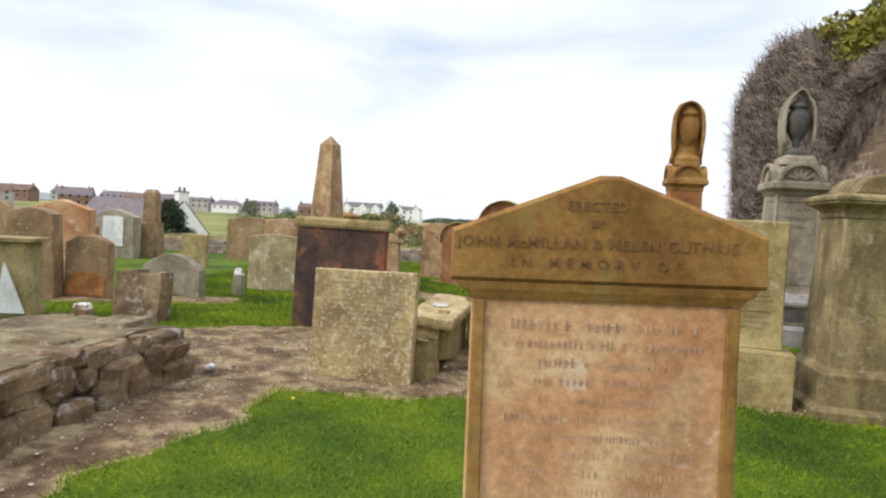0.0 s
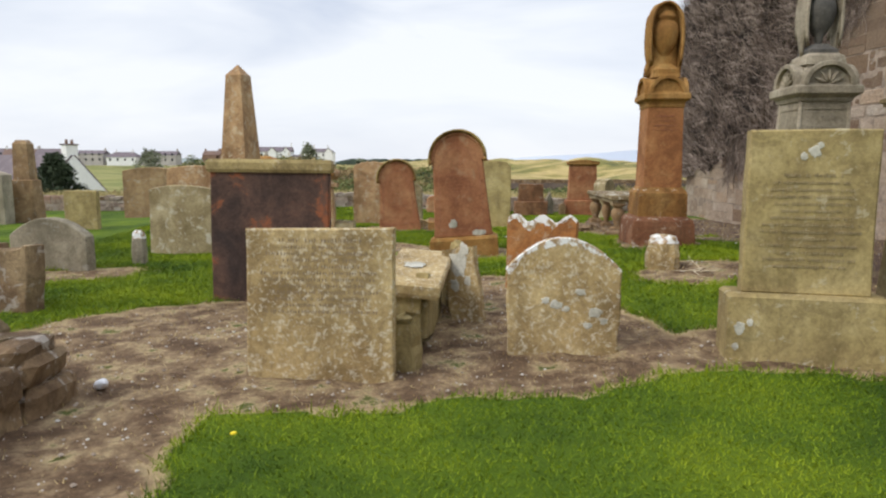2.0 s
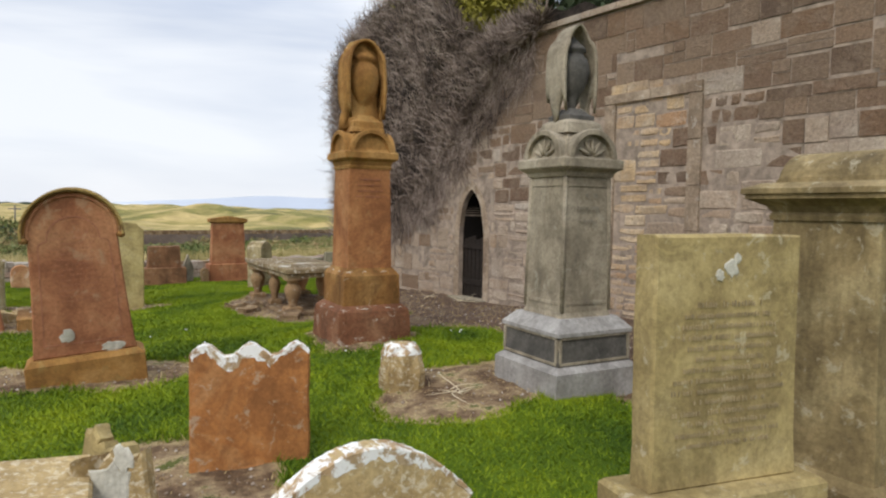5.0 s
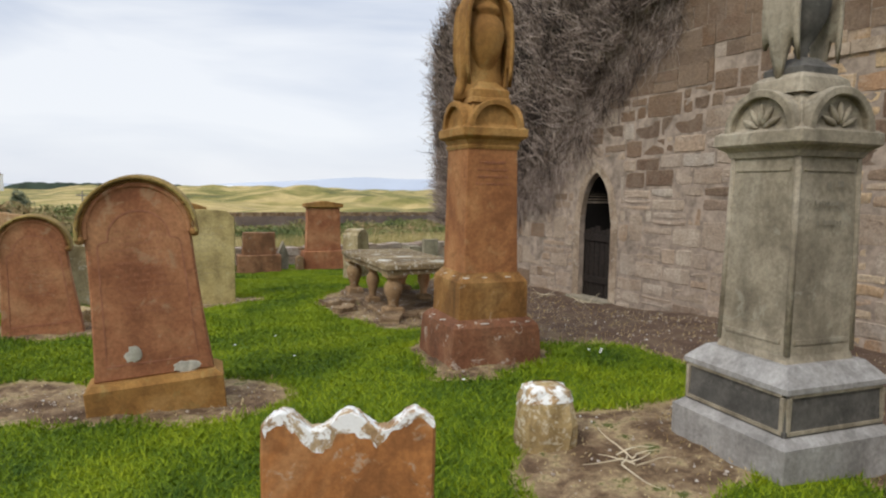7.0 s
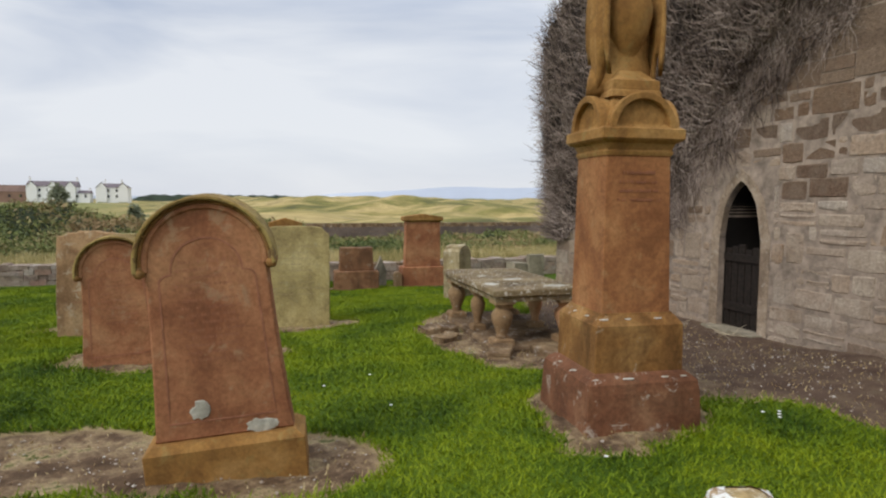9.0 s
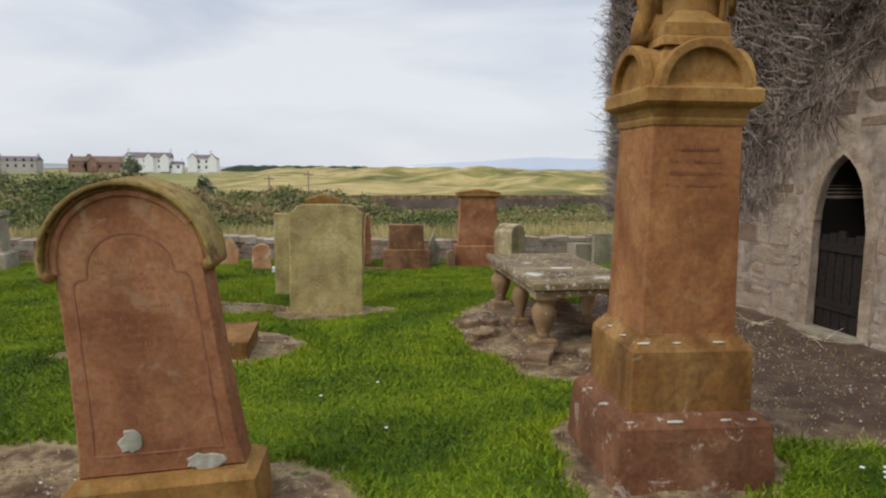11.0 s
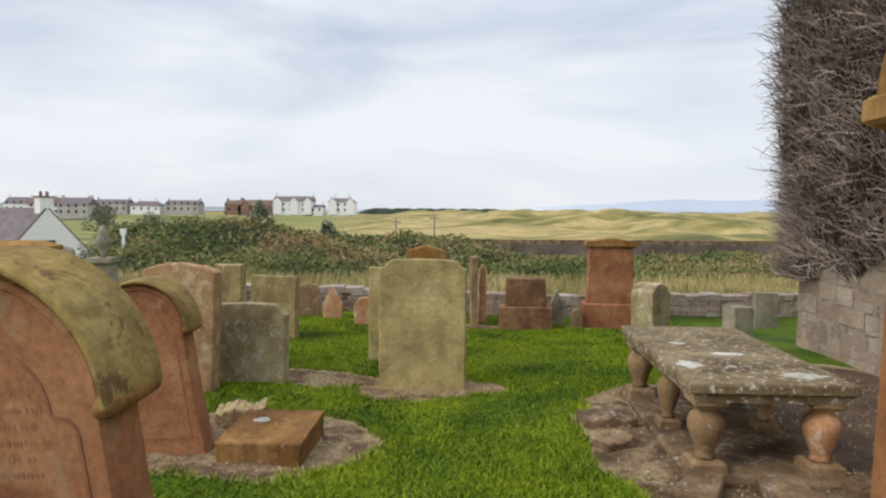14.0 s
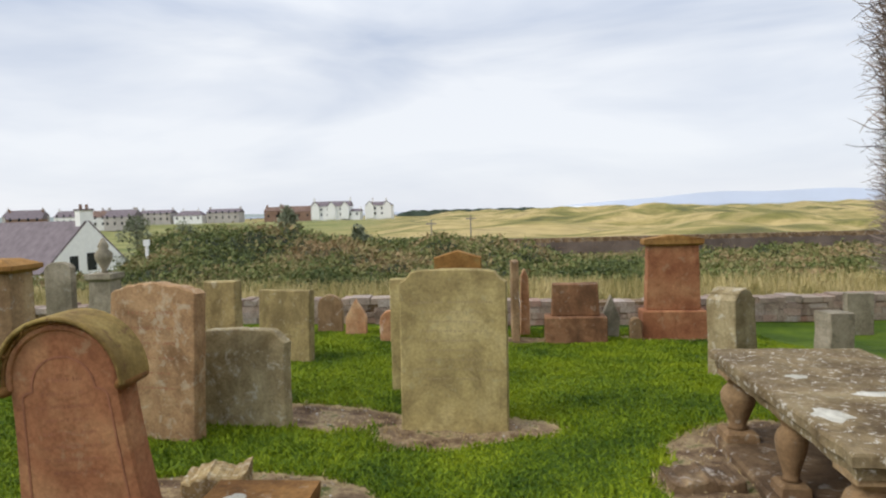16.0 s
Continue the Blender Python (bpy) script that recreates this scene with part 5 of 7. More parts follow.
capped_block("low brown-red sandstone block on a stepped plinth", 3.66, 19.8, 0.74, 0.90, (0.94, 0.40, 0.42), REDBROWN, 31)
capped_block("tall red sandstone headstone with an ochre gabled cap", 5.25, 20.1, 0.84, 1.46, (0.98, 0.44, 0.42), RED, 32, True)
headstone("gravestone", "leaning grey stone with a chipped corner", 5.02, 17.1, 0.44, 0.98, 0.36, "segment", GREYMOT, shoulder=0.12, w2=0.38, rz=36, lean=-2, rough=0.012, seed=33)
headstone("gravestone", "grey stone by the church wall end", 8.1, 20.0, 0.42, 0.66, 0.13, "flat", GREY, rz=0, seed=34)
headstone("gravestone", "small grey cross-headed stone", 4.27, 20.1, 0.24, 0.68, 0.12, "gable", GREY, shoulder=0.35, w2=0.28, seed=35)
headstone("gravestone", "small pink pointed stone", 0.16, 20.1, 0.34, 0.58, 0.12, "gable", PINK, shoulder=0.30, seed=36)
headstone("gravestone", "small pink round-headed stone", 0.80, 19.6, 0.36, 0.5, 0.12, "round", PINK, shoulder=0.18, seed=37)
headstone("gravestone", "small brown round-headed stone", -0.33, 20.4, 0.42, 0.62, 0.12, "round", BROWN, shoulder=0.2, seed=38)
headstone("gravestone", "small pale slab lying in the grass", 1.12, 19.0, 0.2, 0.12, 0.1, "flat", WHITE, seed=39)
headstone("gravestone", "small brown stub by the boundary", 4.62, 19.9, 0.18, 0.34, 0.12, "round", BROWN, shoulder=0.1, seed=40)
headstone("gravestone", "pale stone block at the foot of the ruin", 6.75, 18.2, 0.35, 0.5, 0.3, "flat", GREY, rz=12, seed=41, rough=0.01)
g = headstone("gravestone", "brown pedestal stone with a moulded cap", -3.5, 16.9, 0.72, 1.28, 0.4, "flat", BROWN, base=(1.05, 0.3, 0.7), seed=42)
part("cap", stack([(1.28, 0.38, 0.22), (1.32, 0.44, 0.28), (1.37, 0.44, 0.28), (1.44, 0.25, 0.16)]), OCHRE, g, "ochre cap")
headstone("gravestone", "grey weathered slab on the lawn edge", -4.7, 20.0, 0.45, 1.3, 0.15, "round", GREY, shoulder=0.12, seed=43)
g = thing("small_urn_monument", "small grey pedestal with an urn", "monument", (-3.95, 20.0, hz(-3.95, 20)))
part("pedestal", stack([(-0.1, 0.3, 0.3), (0.3, 0.28, 0.28), (0.34, 0.2, 0.2), (0.95, 0.17, 0.17), (1.0, 0.22, 0.22), (1.08, 0.22, 0.22)]), GREY, g)
part("urn_bowl", lathe([(0.06, 1.08), (0.04, 1.14), (0.13, 1.3), (0.14, 1.4), (0.07, 1.48), (0.09, 1.52), (0.02, 1.66)], 16), GREY, g, smooth=True)


# obelisk
def obelisk():
    g = thing("obelisk", "tall tapering brown-red obelisk on a stepped pale stone base", "monument", (-3.11, 13.79, hz(-3.1, 13.8)), rz=-20)
    part("foot", stack([(-0.2, 0.64, 0.64), (0.04, 0.62, 0.62), (0.07, 0.58, 0.58)]), RUBBLE, g, "dirty brown foot slab")
    part("lower_step", stack([(0.07, 0.55, 0.55), (0.31, 0.50, 0.50), (0.34, 0.47, 0.47)]), PALE, g, "pale stone step")
    part("upper_step", stack([(0.34, 0.455, 0.455), (0.56, 0.42, 0.42), (0.60, 0.39, 0.39)]), PALE, g, "pale stone step")
    part("plinth", stack([(0.60, 0.37, 0.37), (0.86, 0.35, 0.35), (0.90, 0.33, 0.33), (0.98, 0.30, 0.30)]), DUSKY, g)
    part("shaft", stack([(0.98, 0.285, 0.285), (2.87, 0.165, 0.165), (3.07, 0.006, 0.006)]), DUSKY, g)



obelisk()


# table tomb
def table_tomb():
    g = thing("table_tomb", "table tomb on bulbous stone balusters, its slab speckled with white lichen", "tomb", (4.40, 13.65, hz(4.4, 13.6)), rz=-4)
    h = 0.47 - hz(4.4, 13.6)
    n = 14
    bm = bmesh.new()
    rnd = random.Random(3)
    o = []
    for s0, s1, k in (((-0.56, -1.12), (0.56, -1.12), 10), ((0.56, -1.12), (0.56, 1.12), 18), ((0.56, 1.12), (-0.56, 1.12), 10), ((-0.56, 1.12), (-0.56, -1.12), 18)):
        for i in range(k):
            u = i / k
            o.append((s0[0] + (s1[0] - s0[0]) * u + rnd.uniform(-0.012, 0.012), s0[1] + (s1[1] - s0[1]) * u + rnd.uniform(-0.012, 0.012)))
    part("top_slab", rings([[(x * 0.93, y * 0.965, h - 0.14) for x, y in o], [(x * 0.94, y * 0.97, h - 0.085) for x, y in o], [(x, y, h - 0.065) for x, y in o], [(x, y, h - 0.015) for x, y in o], [(x * 0.985, y * 0.993, h) for x, y in o]]), TABLETOP, g)
    part("ground_slab", stack([(-0.12, 0.56, 1.2), (0.03, 0.55, 1.18), (0.05, 0.53, 1.16)]), RUBBLE, g)
    b = h - 0.14 - 0.05
    prof = [(0.105, 0.0), (0.105, 0.10), (0.085, 0.12), (0.085, 0.16), (0.07, 0.20), (0.075, 0.26), (0.10, 0.38), (0.135, 0.54), (0.142, 0.66), (0.12, 0.76), (0.085, 0.82), (0.09, 0.86), (0.11, 0.90), (0.11, 1.0)]
    for x in (-0.40, 0.40):
        for y in (-0.95, -0.05, 0.92):
            k = 0.74 if y == -0.05 else 1.0
            part("baluster", lathe([(r * k * 0.9, 0.05 + z * b) for r, z in prof[3:]], 16, x, y), PINK if x > 0 else BROWN, g, smooth=True)
            part("foot_block", stack([(0.04, 0.125 * k, 0.125 * k), (0.05 + b * 0.11, 0.12 * k, 0.12 * k), (0.05 + b * 0.15, 0.09 * k, 0.09 * k)], x, y), BROWN, g)
            part("capital_block", stack([(0.05 + b * 0.9, 0.09 * k, 0.09 * k), (0.05 + b * 0.94, 0.12 * k, 0.12 * k), (0.052 + b, 0.12 * k, 0.12 * k)], x, y), BROWN, g)
    for i, (x, y, rx, ry) in enumerate(((-0.40, -0.55, 0.10, 0.11), (0.05, -0.15, 0.13, 0.05), (0.32, -0.85, 0.16, 0.09), (-0.25, 0.25, 0.07, 0.05), (-0.1, -0.6, 0.04, 0.03))):
        lichen_patch(g, x, y, h - 0.001, rx, ry, 50 + i, True)
    for i, (x, y, s) in enumerate(((3.55, 13.9, 0.3), (3.45, 13.3, 0.22), (3.75, 12.35, 0.25), (4.3, 12.2, 0.3), (4.9, 12.25, 0.25))):
        headstone("stone_fragment", "rough fallen slab beside the table tomb", x, y, s * 1.6, 0.08, s, "broken", RUBBLE, shoulder=0.03, rz=30 * i, rough=0.01, sink=0.05, seed=60 + i)


table_tomb()

# behind the darkened stone
def scroll_stone():
    x, y = -1.2, 11.3
    g = thing("gravestone", "narrow buff stone with a carved scroll shoulder, on grass", "gravestone", (x, y, hz(x, y)), rz=-5)
    part("stone", slab([(-0.26, -0.1), (0.13, -0.1), (0.14, 0.5), (0.10, 0.95), (-0.26, 1.10)], 0.16, 0.01, rough=0.004, seed=6), DUSKY, g)
    bm = lathe([(0.03, -0.10), (0.085, -0.08), (0.085, 0.08), (0.03, 0.10)], 16)
    bm.transform(pose(0.13, 0, 1.06, 90))
    part("scroll", bm, DUSKY, g, "carved volute", smooth=True)
    bm = lathe([(0.02, -0.11), (0.035, -0.105), (0.035, 0.105), (0.02, 0.11)], 10)
    bm.transform(pose(0.13, 0, 1.06, 90))
    part("scroll_eye", bm, OCHREDARK, g, smooth=True)
    part("shoulder_moulding", slab([(-0.10, 0.86), (0.19, 0.86), (0.19, 0.92), (-0.10, 0.95)], 0.19, 0.01), DUSKY, g)


scroll_stone()
headstone("stone_fragment", "small square broken grey block on the grass", -0.92, 11.35, 0.30, 0.32, 0.2, "broken", GREYMOT, shoulder=0.03, rz=-6, rough=0.012, sink=0.06, seed=90)

# left side, seen early
headstone("gravestone", "big brown weathered slab close by the rubble footing", -3.9, 3.9, 1.1, 1.15, 0.2, "broken", BROWN, shoulder=0.08, rz=10, seed=70, rough=0.01)
g = headstone("gravestone", "squat olive block with a flat lid", -4.85, 6.4, 0.66, 0.84, 0.4, "flat", OLIVE, w2=0.56, rz=12, seed=71)
part("lid", stack([(0.84, 0.34, 0.24), (0.88, 0.34, 0.24)]), OLIVE, g)
part("broken_marble", slab([(-0.02, 0.05), (0.30, 0.05), (0.08, 0.62)], 0.03, 0.004, y0=-0.235), WHITE, g, "broken white marble piece")
headstone("gravestone", "tall brown sandstone slab", -5.65, 7.9, 0.75, 1.22, 0.25, "segment", BROWN, shoulder=0.08, w2=0.62, rz=5, seed=72, lines=6)
headstone("gravestone", "brown tapered stone beside a taller one", -6.4, 9.6, 0.9, 1.35, 0.25, "gable", PINK, shoulder=0.15, rz=8, seed=73)
g = headstone("gravestone", "round-headed stone with a red sunk lower panel", -4.98, 8.1, 0.62, 0.86, 0.16, "segment", BROWN, shoulder=0.12, rz=3, lean=-2, seed=74)
part("sunk_panel", slab([(-0.27, 0.02), (0.27, 0.02), (0.27, 0.25), (0.15, 0.34), (-0.15, 0.34), (-0.27, 0.25)], 0.03, 0.004, y0=-0.085), ORANGE, g, "orange-red panel")
headstone("gravestone", "low wide round-topped grey slab", -4.2, 9.0, 1.0, 0.62, 0.16, "segment", GREY, shoulder=0.22, rz=-10, seed=75)
headstone("broken_slab", "rough broken brown stone, thick and cracked", -3.45, 6.75, 0.62, 0.58, 0.22, "broken", RUBBLE, shoulder=0.06, rz=-10, lean=-4, rough=0.02, seed=76)
g = headstone("gravestone", "grey pedimented headstone with a white marble panel", -8.6, 14.8, 1.1, 1.2, 0.3, "gable", GREY, shoulder=0.18, rz=-5, seed=77)
part("marble_panel", slab(outline("flat", 0.55, 0.72), 0.03, 0.004, y0=-0.155), WHITE, g, "white marble panel").matrix_basis = pose(0, 0, 0.3)
g = thing("broken_column", "tall brown column stone", "gravestone", (-8.0, 15.3, hz(-8, 15.3)))
part("shaft", stack([(-0.1, 0.28, 0.2), (0.9, 0.22, 0.18), (0.92, 0.17, 0.15), (1.66, 0.15, 0.13), (1.74, 0.1, 0.08)]), BROWN, g)
headstone("gravestone", "small olive slab on the grass", -6.0, 13.5, 0.62, 0.72, 0.13, "flat", OLIVE, rz=-4, seed=78)
g = headstone("gravestone", "wide reddish-brown headstone with a curved cap", -6.6, 18.6, 1.5, 1.3, 0.25, "segment", BROWN, shoulder=0.1, seed=79)
headstone("gravestone", "grey-buff slab with a low curved top", -3.05, 10.2, 0.92, 0.96, 0.14, "segment", GREYMOT, shoulder=0.06, rz=-8, lean=-3, seed=80)
headstone("gravestone", "pinkish buff slab standing behind another", -3.2, 11.6, 1.15, 1.2, 0.14, "flat", DUSKY, shoulder=0.04, rz=-8, lean=-3, seed=81)
headstone("gravestone", "brown slab far back on the lawn", -9.6, 12.0, 0.9, 1.3, 0.2, "round", BROWN, shoulder=0.3, seed=82)
headstone("gravestone", "grey slab far back on the lawn", -7.2, 11.2, 0.7, 1.05, 0.2, "gable", BROWN, shoulder=0.2, seed=83)
headstone("gravestone", "small grey marker stub", -1.35, 10.6, 0.12, 1.0, 0.12, "flat", GREY, seed=84)


def rubble_footing():
    """Low ruined wall of big rough stones: a rough core, two faces of coursed stones and a flat, broken top."""
    rnd = random.Random(8)
    ox, oy = -2.7, 3.4
    g0 = hz(ox, oy)
    g = thing("rubble_wall", "low ruined wall end of big rough mortared stones beside bare earth", "wall", (ox, oy, g0), kind="")

    def rough_stone(x, y, z, a, b, c, flat=0.4, m=RUBBLE):
        rows = []
        for zz, s in ((-c, 0.86), (-c * 0.6, 1.0), (c * 0.6, 1.0), (c, 0.84)):
            rows.append([(x + a * s * (1 + 0.10 * rnd.uniform(-1, 1)) * math.copysign(abs(math.cos(t)) ** flat, math.cos(t)),
                          y + b * s * (1 + 0.10 * rnd.uniform(-1, 1)) * math.copysign(abs(math.sin(t)) ** flat, math.sin(t)),
                          z + zz + rnd.uniform(-0.012, 0.012)) for t in (6.2832 * q / 14 + 0.2 for q in range(14))])
        part("stone", rings(rows), m, g)

    def face(y):
        return 0.80 + 0.075 * (y + 0.2) if y > -1.2 else 0.725
    y = -3.0
    for row, (zc, c) in enumerate(((0.055, 0.095), (0.215, 0.075), (0.335, 0.055))):
        y = -3.0 + 0.1 * row
        while y < 1.30 - 0.06 * row:
            b = rnd.uniform(0.07, 0.15) if rnd.random() < 0.45 else rnd.uniform(0.17, 0.33)
            if y + 2 * b > 1.34:
                b = max(0.08, (1.36 - y) / 2)
            x = face(y) - 0.16 - 0.025 * row + rnd.uniform(-0.045, 0.02)
            rough_stone(x, y + b, zc + rnd.uniform(-0.03, 0.03), 0.17, b * 0.98, c * rnd.uniform(0.9, 1.4), 0.42)
            y += 2 * b
    y = -3.0
    while y < 1.2:
        b = rnd.uniform(0.15, 0.30)
        for x, a in ((0.28, 0.20), (-0.08, 0.19), (-0.42, 0.18)):
            if x < 0 and y < -1.0:
                continue
            rough_stone(x + rnd.uniform(-0.03, 0.03), y + b + rnd.uniform(-0.03, 0.03), 0.27 + rnd.uniform(-0.02, 0.02), a, b * 1.02, 0.13 * rnd.uniform(0.85, 1.1), 0.5, RUBBLETOP)
        y += 2 * b * 0.93
    bm = rings([[(x + 0.03 * math.sin(9 * y + 40 * z), y, z + 0.02 * math.sin(7 * x + 5 * y) * (z > 0)) for x, y in [(-0.5, -2.9 + 0.27 * i) for i in range(16)][::-1] + [(0.70 if z < 0.2 else 0.64, -2.9 + 0.27 * i) for i in range(16)]] for z in (-0.1, 0.12, 0.27, 0.385)])
    part("rubble_core", bm, RUBBLETOP, g, "earthy mortar core")
    return g


rubble_footing()
g = thing("plastic_bottle", "small white plastic bottle lying on the earth", "litter", (-1.72, 4.75, hz(-1.72, 4.75) + 0.03), rz=40)
bm = lathe([(0.028, -0.06), (0.03, -0.05), (0.03, 0.04), (0.012, 0.06), (0.012, 0.075)], 12)
bm.transform(pose(0, 0, 0, 70))
part("bottle_body", bm, PLASTIC, g, smooth=True)
g = thing("dandelion", "yellow dandelion in the grass", "flower", (-0.75, 3.95, hz(-0.75, 3.95)))
part("flower_head", lathe([(0.004, 0.04), (0.015, 0.045), (0.014, 0.052), (0.004, 0.054)], 10), YELLOW, g)
part("flower_stem", lathe([(0.002, 0.0), (0.002, 0.041)], 6), BLADE, g)


def twigs():
    rnd = random.Random(12)
    g = thing("fallen_twigs", "pale dry branching twigs on the earth", "twigs", (3.05, 7.45, hz(3.05, 7.45)))
    for k in range(9):
        a = rnd.uniform(0, 6.28)
        p = [Vector((rnd.uniform(-0.08, 0.08), rnd.uniform(-0.08, 0.08), 0.01))]
        d = Vector((math.cos(a), math.sin(a), rnd.uniform(0.1, 0.5)))
        for _ in range(5):
            d = (d + Vector((rnd.uniform(-0.4, 0.4), rnd.uniform(-0.4, 0.4), rnd.uniform(-0.3, 0.15)))).normalized()
            q = p[-1] + d * rnd.uniform(0.03, 0.07)
            q.z = max(q.z, 0.008)
            p.append(q)
        strips("twig", [(p, 1.0)], 0.006, TWIG, g)["kind"] = ""
    copy_thing(g, pose(6.85, 12.35, hz(6.85, 12.35), 0, 0, 70))
    copy_thing(g, pose(6.7, 13.1, hz(6.7, 13.1), 0, 0, 200))


twigs()


# ---- beyond the churchyard ----
def scatter_leaves(name, clumps, per, size, material, parent=None, label="", seed=1, flat=0.8):
    """Leafy clumps: small tilted triangles over ellipsoids (x, y, z, rx, ry, rz)."""
    rs = np.random.RandomState(seed)
    allco = []
    for x, y, z, rx, ry, rz_ in clumps:
        n = int(per * (rx * rz_) ** 0.9) + 30
        d = rs.normal(size=(n, 3))
        d /= np.linalg.norm(d, axis=1)[:, None]
        r = rs.uniform(0.55, 1.08, n) ** 0.6
        c = d * r[:, None] * (rx, ry, rz_) * (1 + 0.15 * np.sin(d[:, :1] * 9 + d[:, 2:] * 7)) + (x, y, z)
        tri = rs.normal(size=(n, 3, 3)) * size
        allco.append(c[:, None, :] + tri)
    co = np.concatenate(allco).reshape(-1, 3)
    m = len(co) // 3
    me = bpy.data.meshes.new(name)
    me.vertices.add(m * 3)
    me.vertices.foreach_set("co", co.ravel())
    me.loops.add(m * 3)
    me.loops.foreach_set("vertex_index", np.arange(m * 3))
    me.polygons.add(m)
    me.polygons.foreach_set("loop_start", np.arange(0, m * 3, 3))
    me.update(calc_edges=True)
    me.materials.append(material)
    ob = new(name, me)
    ob.parent = parent
    return tagged(ob, label, kind="stuff")


def scrub_top(x, y):
    """Height of the scrub's upper surface."""
    g = height(x, y)
    top = -0.15 - 0.95 * smooth01((x - 0) / 9) + 0.5 * smooth01((-x - 1) / 6) - 0.045 * (y - 36)
    vale = smooth01((x + 0.53 * (y - 9.7) - 2.1 + 1.5) / 3)
    top = top * vale + (g + 0.1) * (1 - vale)
    top = top + 0.34 * wave(x, y, 0.33, 4) + 0.42 * wave(x, y, 0.8, 3) + 0.30 * np.abs(wave(x, y, 1.5, 5)) + 0.12 * wave(x, y, 4.1, 7)
    rise = smooth01((y - 23.6 - 1.2 * wave(x, y, 0.5, 2)) / 10)
    return g + np.maximum(top - g, 0.35) * rise


def thicket():
    g = thing("scrub", "dense dark green gorse and bramble scrub with brown patches", "shrubs", (0, 0, 0))
    gx, gy = np.arange(-34, 34.1, 0.35), np.arange(24.2, 49, 0.35)
    X, Y = np.meshgrid(gx, gy)
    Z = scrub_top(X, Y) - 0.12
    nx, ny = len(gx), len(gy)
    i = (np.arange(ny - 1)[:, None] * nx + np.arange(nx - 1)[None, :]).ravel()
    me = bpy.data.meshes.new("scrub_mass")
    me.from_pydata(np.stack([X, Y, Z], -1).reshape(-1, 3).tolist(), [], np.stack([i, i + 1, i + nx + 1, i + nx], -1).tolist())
    # dark sheet closes the gaps under the leaves, coloured as their shade
    part("scrub_mass", me, SCRUBSHADE, g, smooth=True)
    rs = np.random.RandomState(4)
    n = 330000
    y = 24.4 + 24 * rs.rand(n) ** 1.5
    x = (rs.rand(n) * 1.32 - 0.66) * (y + 2) + 2
    z = scrub_top(x, y) + rs.normal(0, 0.09, n) + 0.02
    sz = 0.035 + 0.0013 * (y - 24)
    tri = rs.normal(size=(n, 3, 3)) * sz[:, None, None]
    co = (np.stack([x, y, z], -1)[:, None, :] + tri).reshape(-1, 3)
    me = bpy.data.meshes.new("scrub_leaves")
    me.vertices.add(n * 3)
    me.vertices.foreach_set("co", co.ravel())
    me.loops.add(n * 3)
    me.loops.foreach_set("vertex_index", np.arange(n * 3))
    me.polygons.add(n)
    me.polygons.foreach_set("loop_start", np.arange(0, n * 3, 3))
    me.update(calc_edges=True)
    part("scrub_leaves", me, GORSE, g, kind="stuff")


thicket()


def small_tree(x, y, h, seed, label, spread=0.3, leaf=None, count=16):
    g = thing("tree", label, "tree", (x, y, hz(x, y)), group="small trees beyond the churchyard")
    rnd = random.Random(seed)
    part("trunk", lathe([(0.09, -0.1), (0.07, h * 0.3), (0.04, h * 0.7), (0.012, h * 0.95)], 8), BARK, g, smooth=True)
    cl = []
    for i in range(count):
        a = rnd.uniform(0, 6.28)
        k = rnd.uniform(0.25, 1)
        r = spread * h * (1.1 - k) * rnd.uniform(0.4, 1)
        p = Vector((r * math.cos(a), r * math.sin(a), h * k))
        cl.append((p.x, p.y, p.z, 0.13 * h * rnd.uniform(0.6, 1.3), 0.13 * h, 0.11 * h))
        part("limb", strip_mesh([Vector((0, 0, h * k * 0.7)), p * 0.5 + Vector((0, 0, h * k * 0.42)), p], 0.02), BARK, g)
    scatter_leaves("crown", cl, 650 if leaf is None else 1100, 0.055, leaf or TREEGREY, g, seed=seed)
    return g


def strip_mesh(p, r):
    rows = []
    for i, q in enumerate(p):
        k = r * (1 - 0.7 * i / (len(p) - 1))
        rows.append([(q.x + k * math.cos(t), q.y + k * math.sin(t), q.z) for t in (0, 2.1, 4.2)])
    return rings(rows)


small_tree(-4.9, 34, 2.75, 1, "small dark roundish tree above the scrub", 0.3)
small_tree(-2.3, 35, 2.0, 2, "thin young tree above the scrub", 0.3)
small_tree(1.0, 36, 1.5, 4, "thin shrub above the scrub", 0.5)
small_tree(-16.6, 33, 1.15 - hz(-16.6, 33), 8, "dense dark evergreen bush below the cottage", 0.62, LEAFD, 44)
small_tree(-17.5, 47, 4.2, 5, "dark bushy tree beside the white house", 0.5)
small_tree(-14.6, 47, 3.4, 6, "dark bushy tree beside the white house", 0.5)


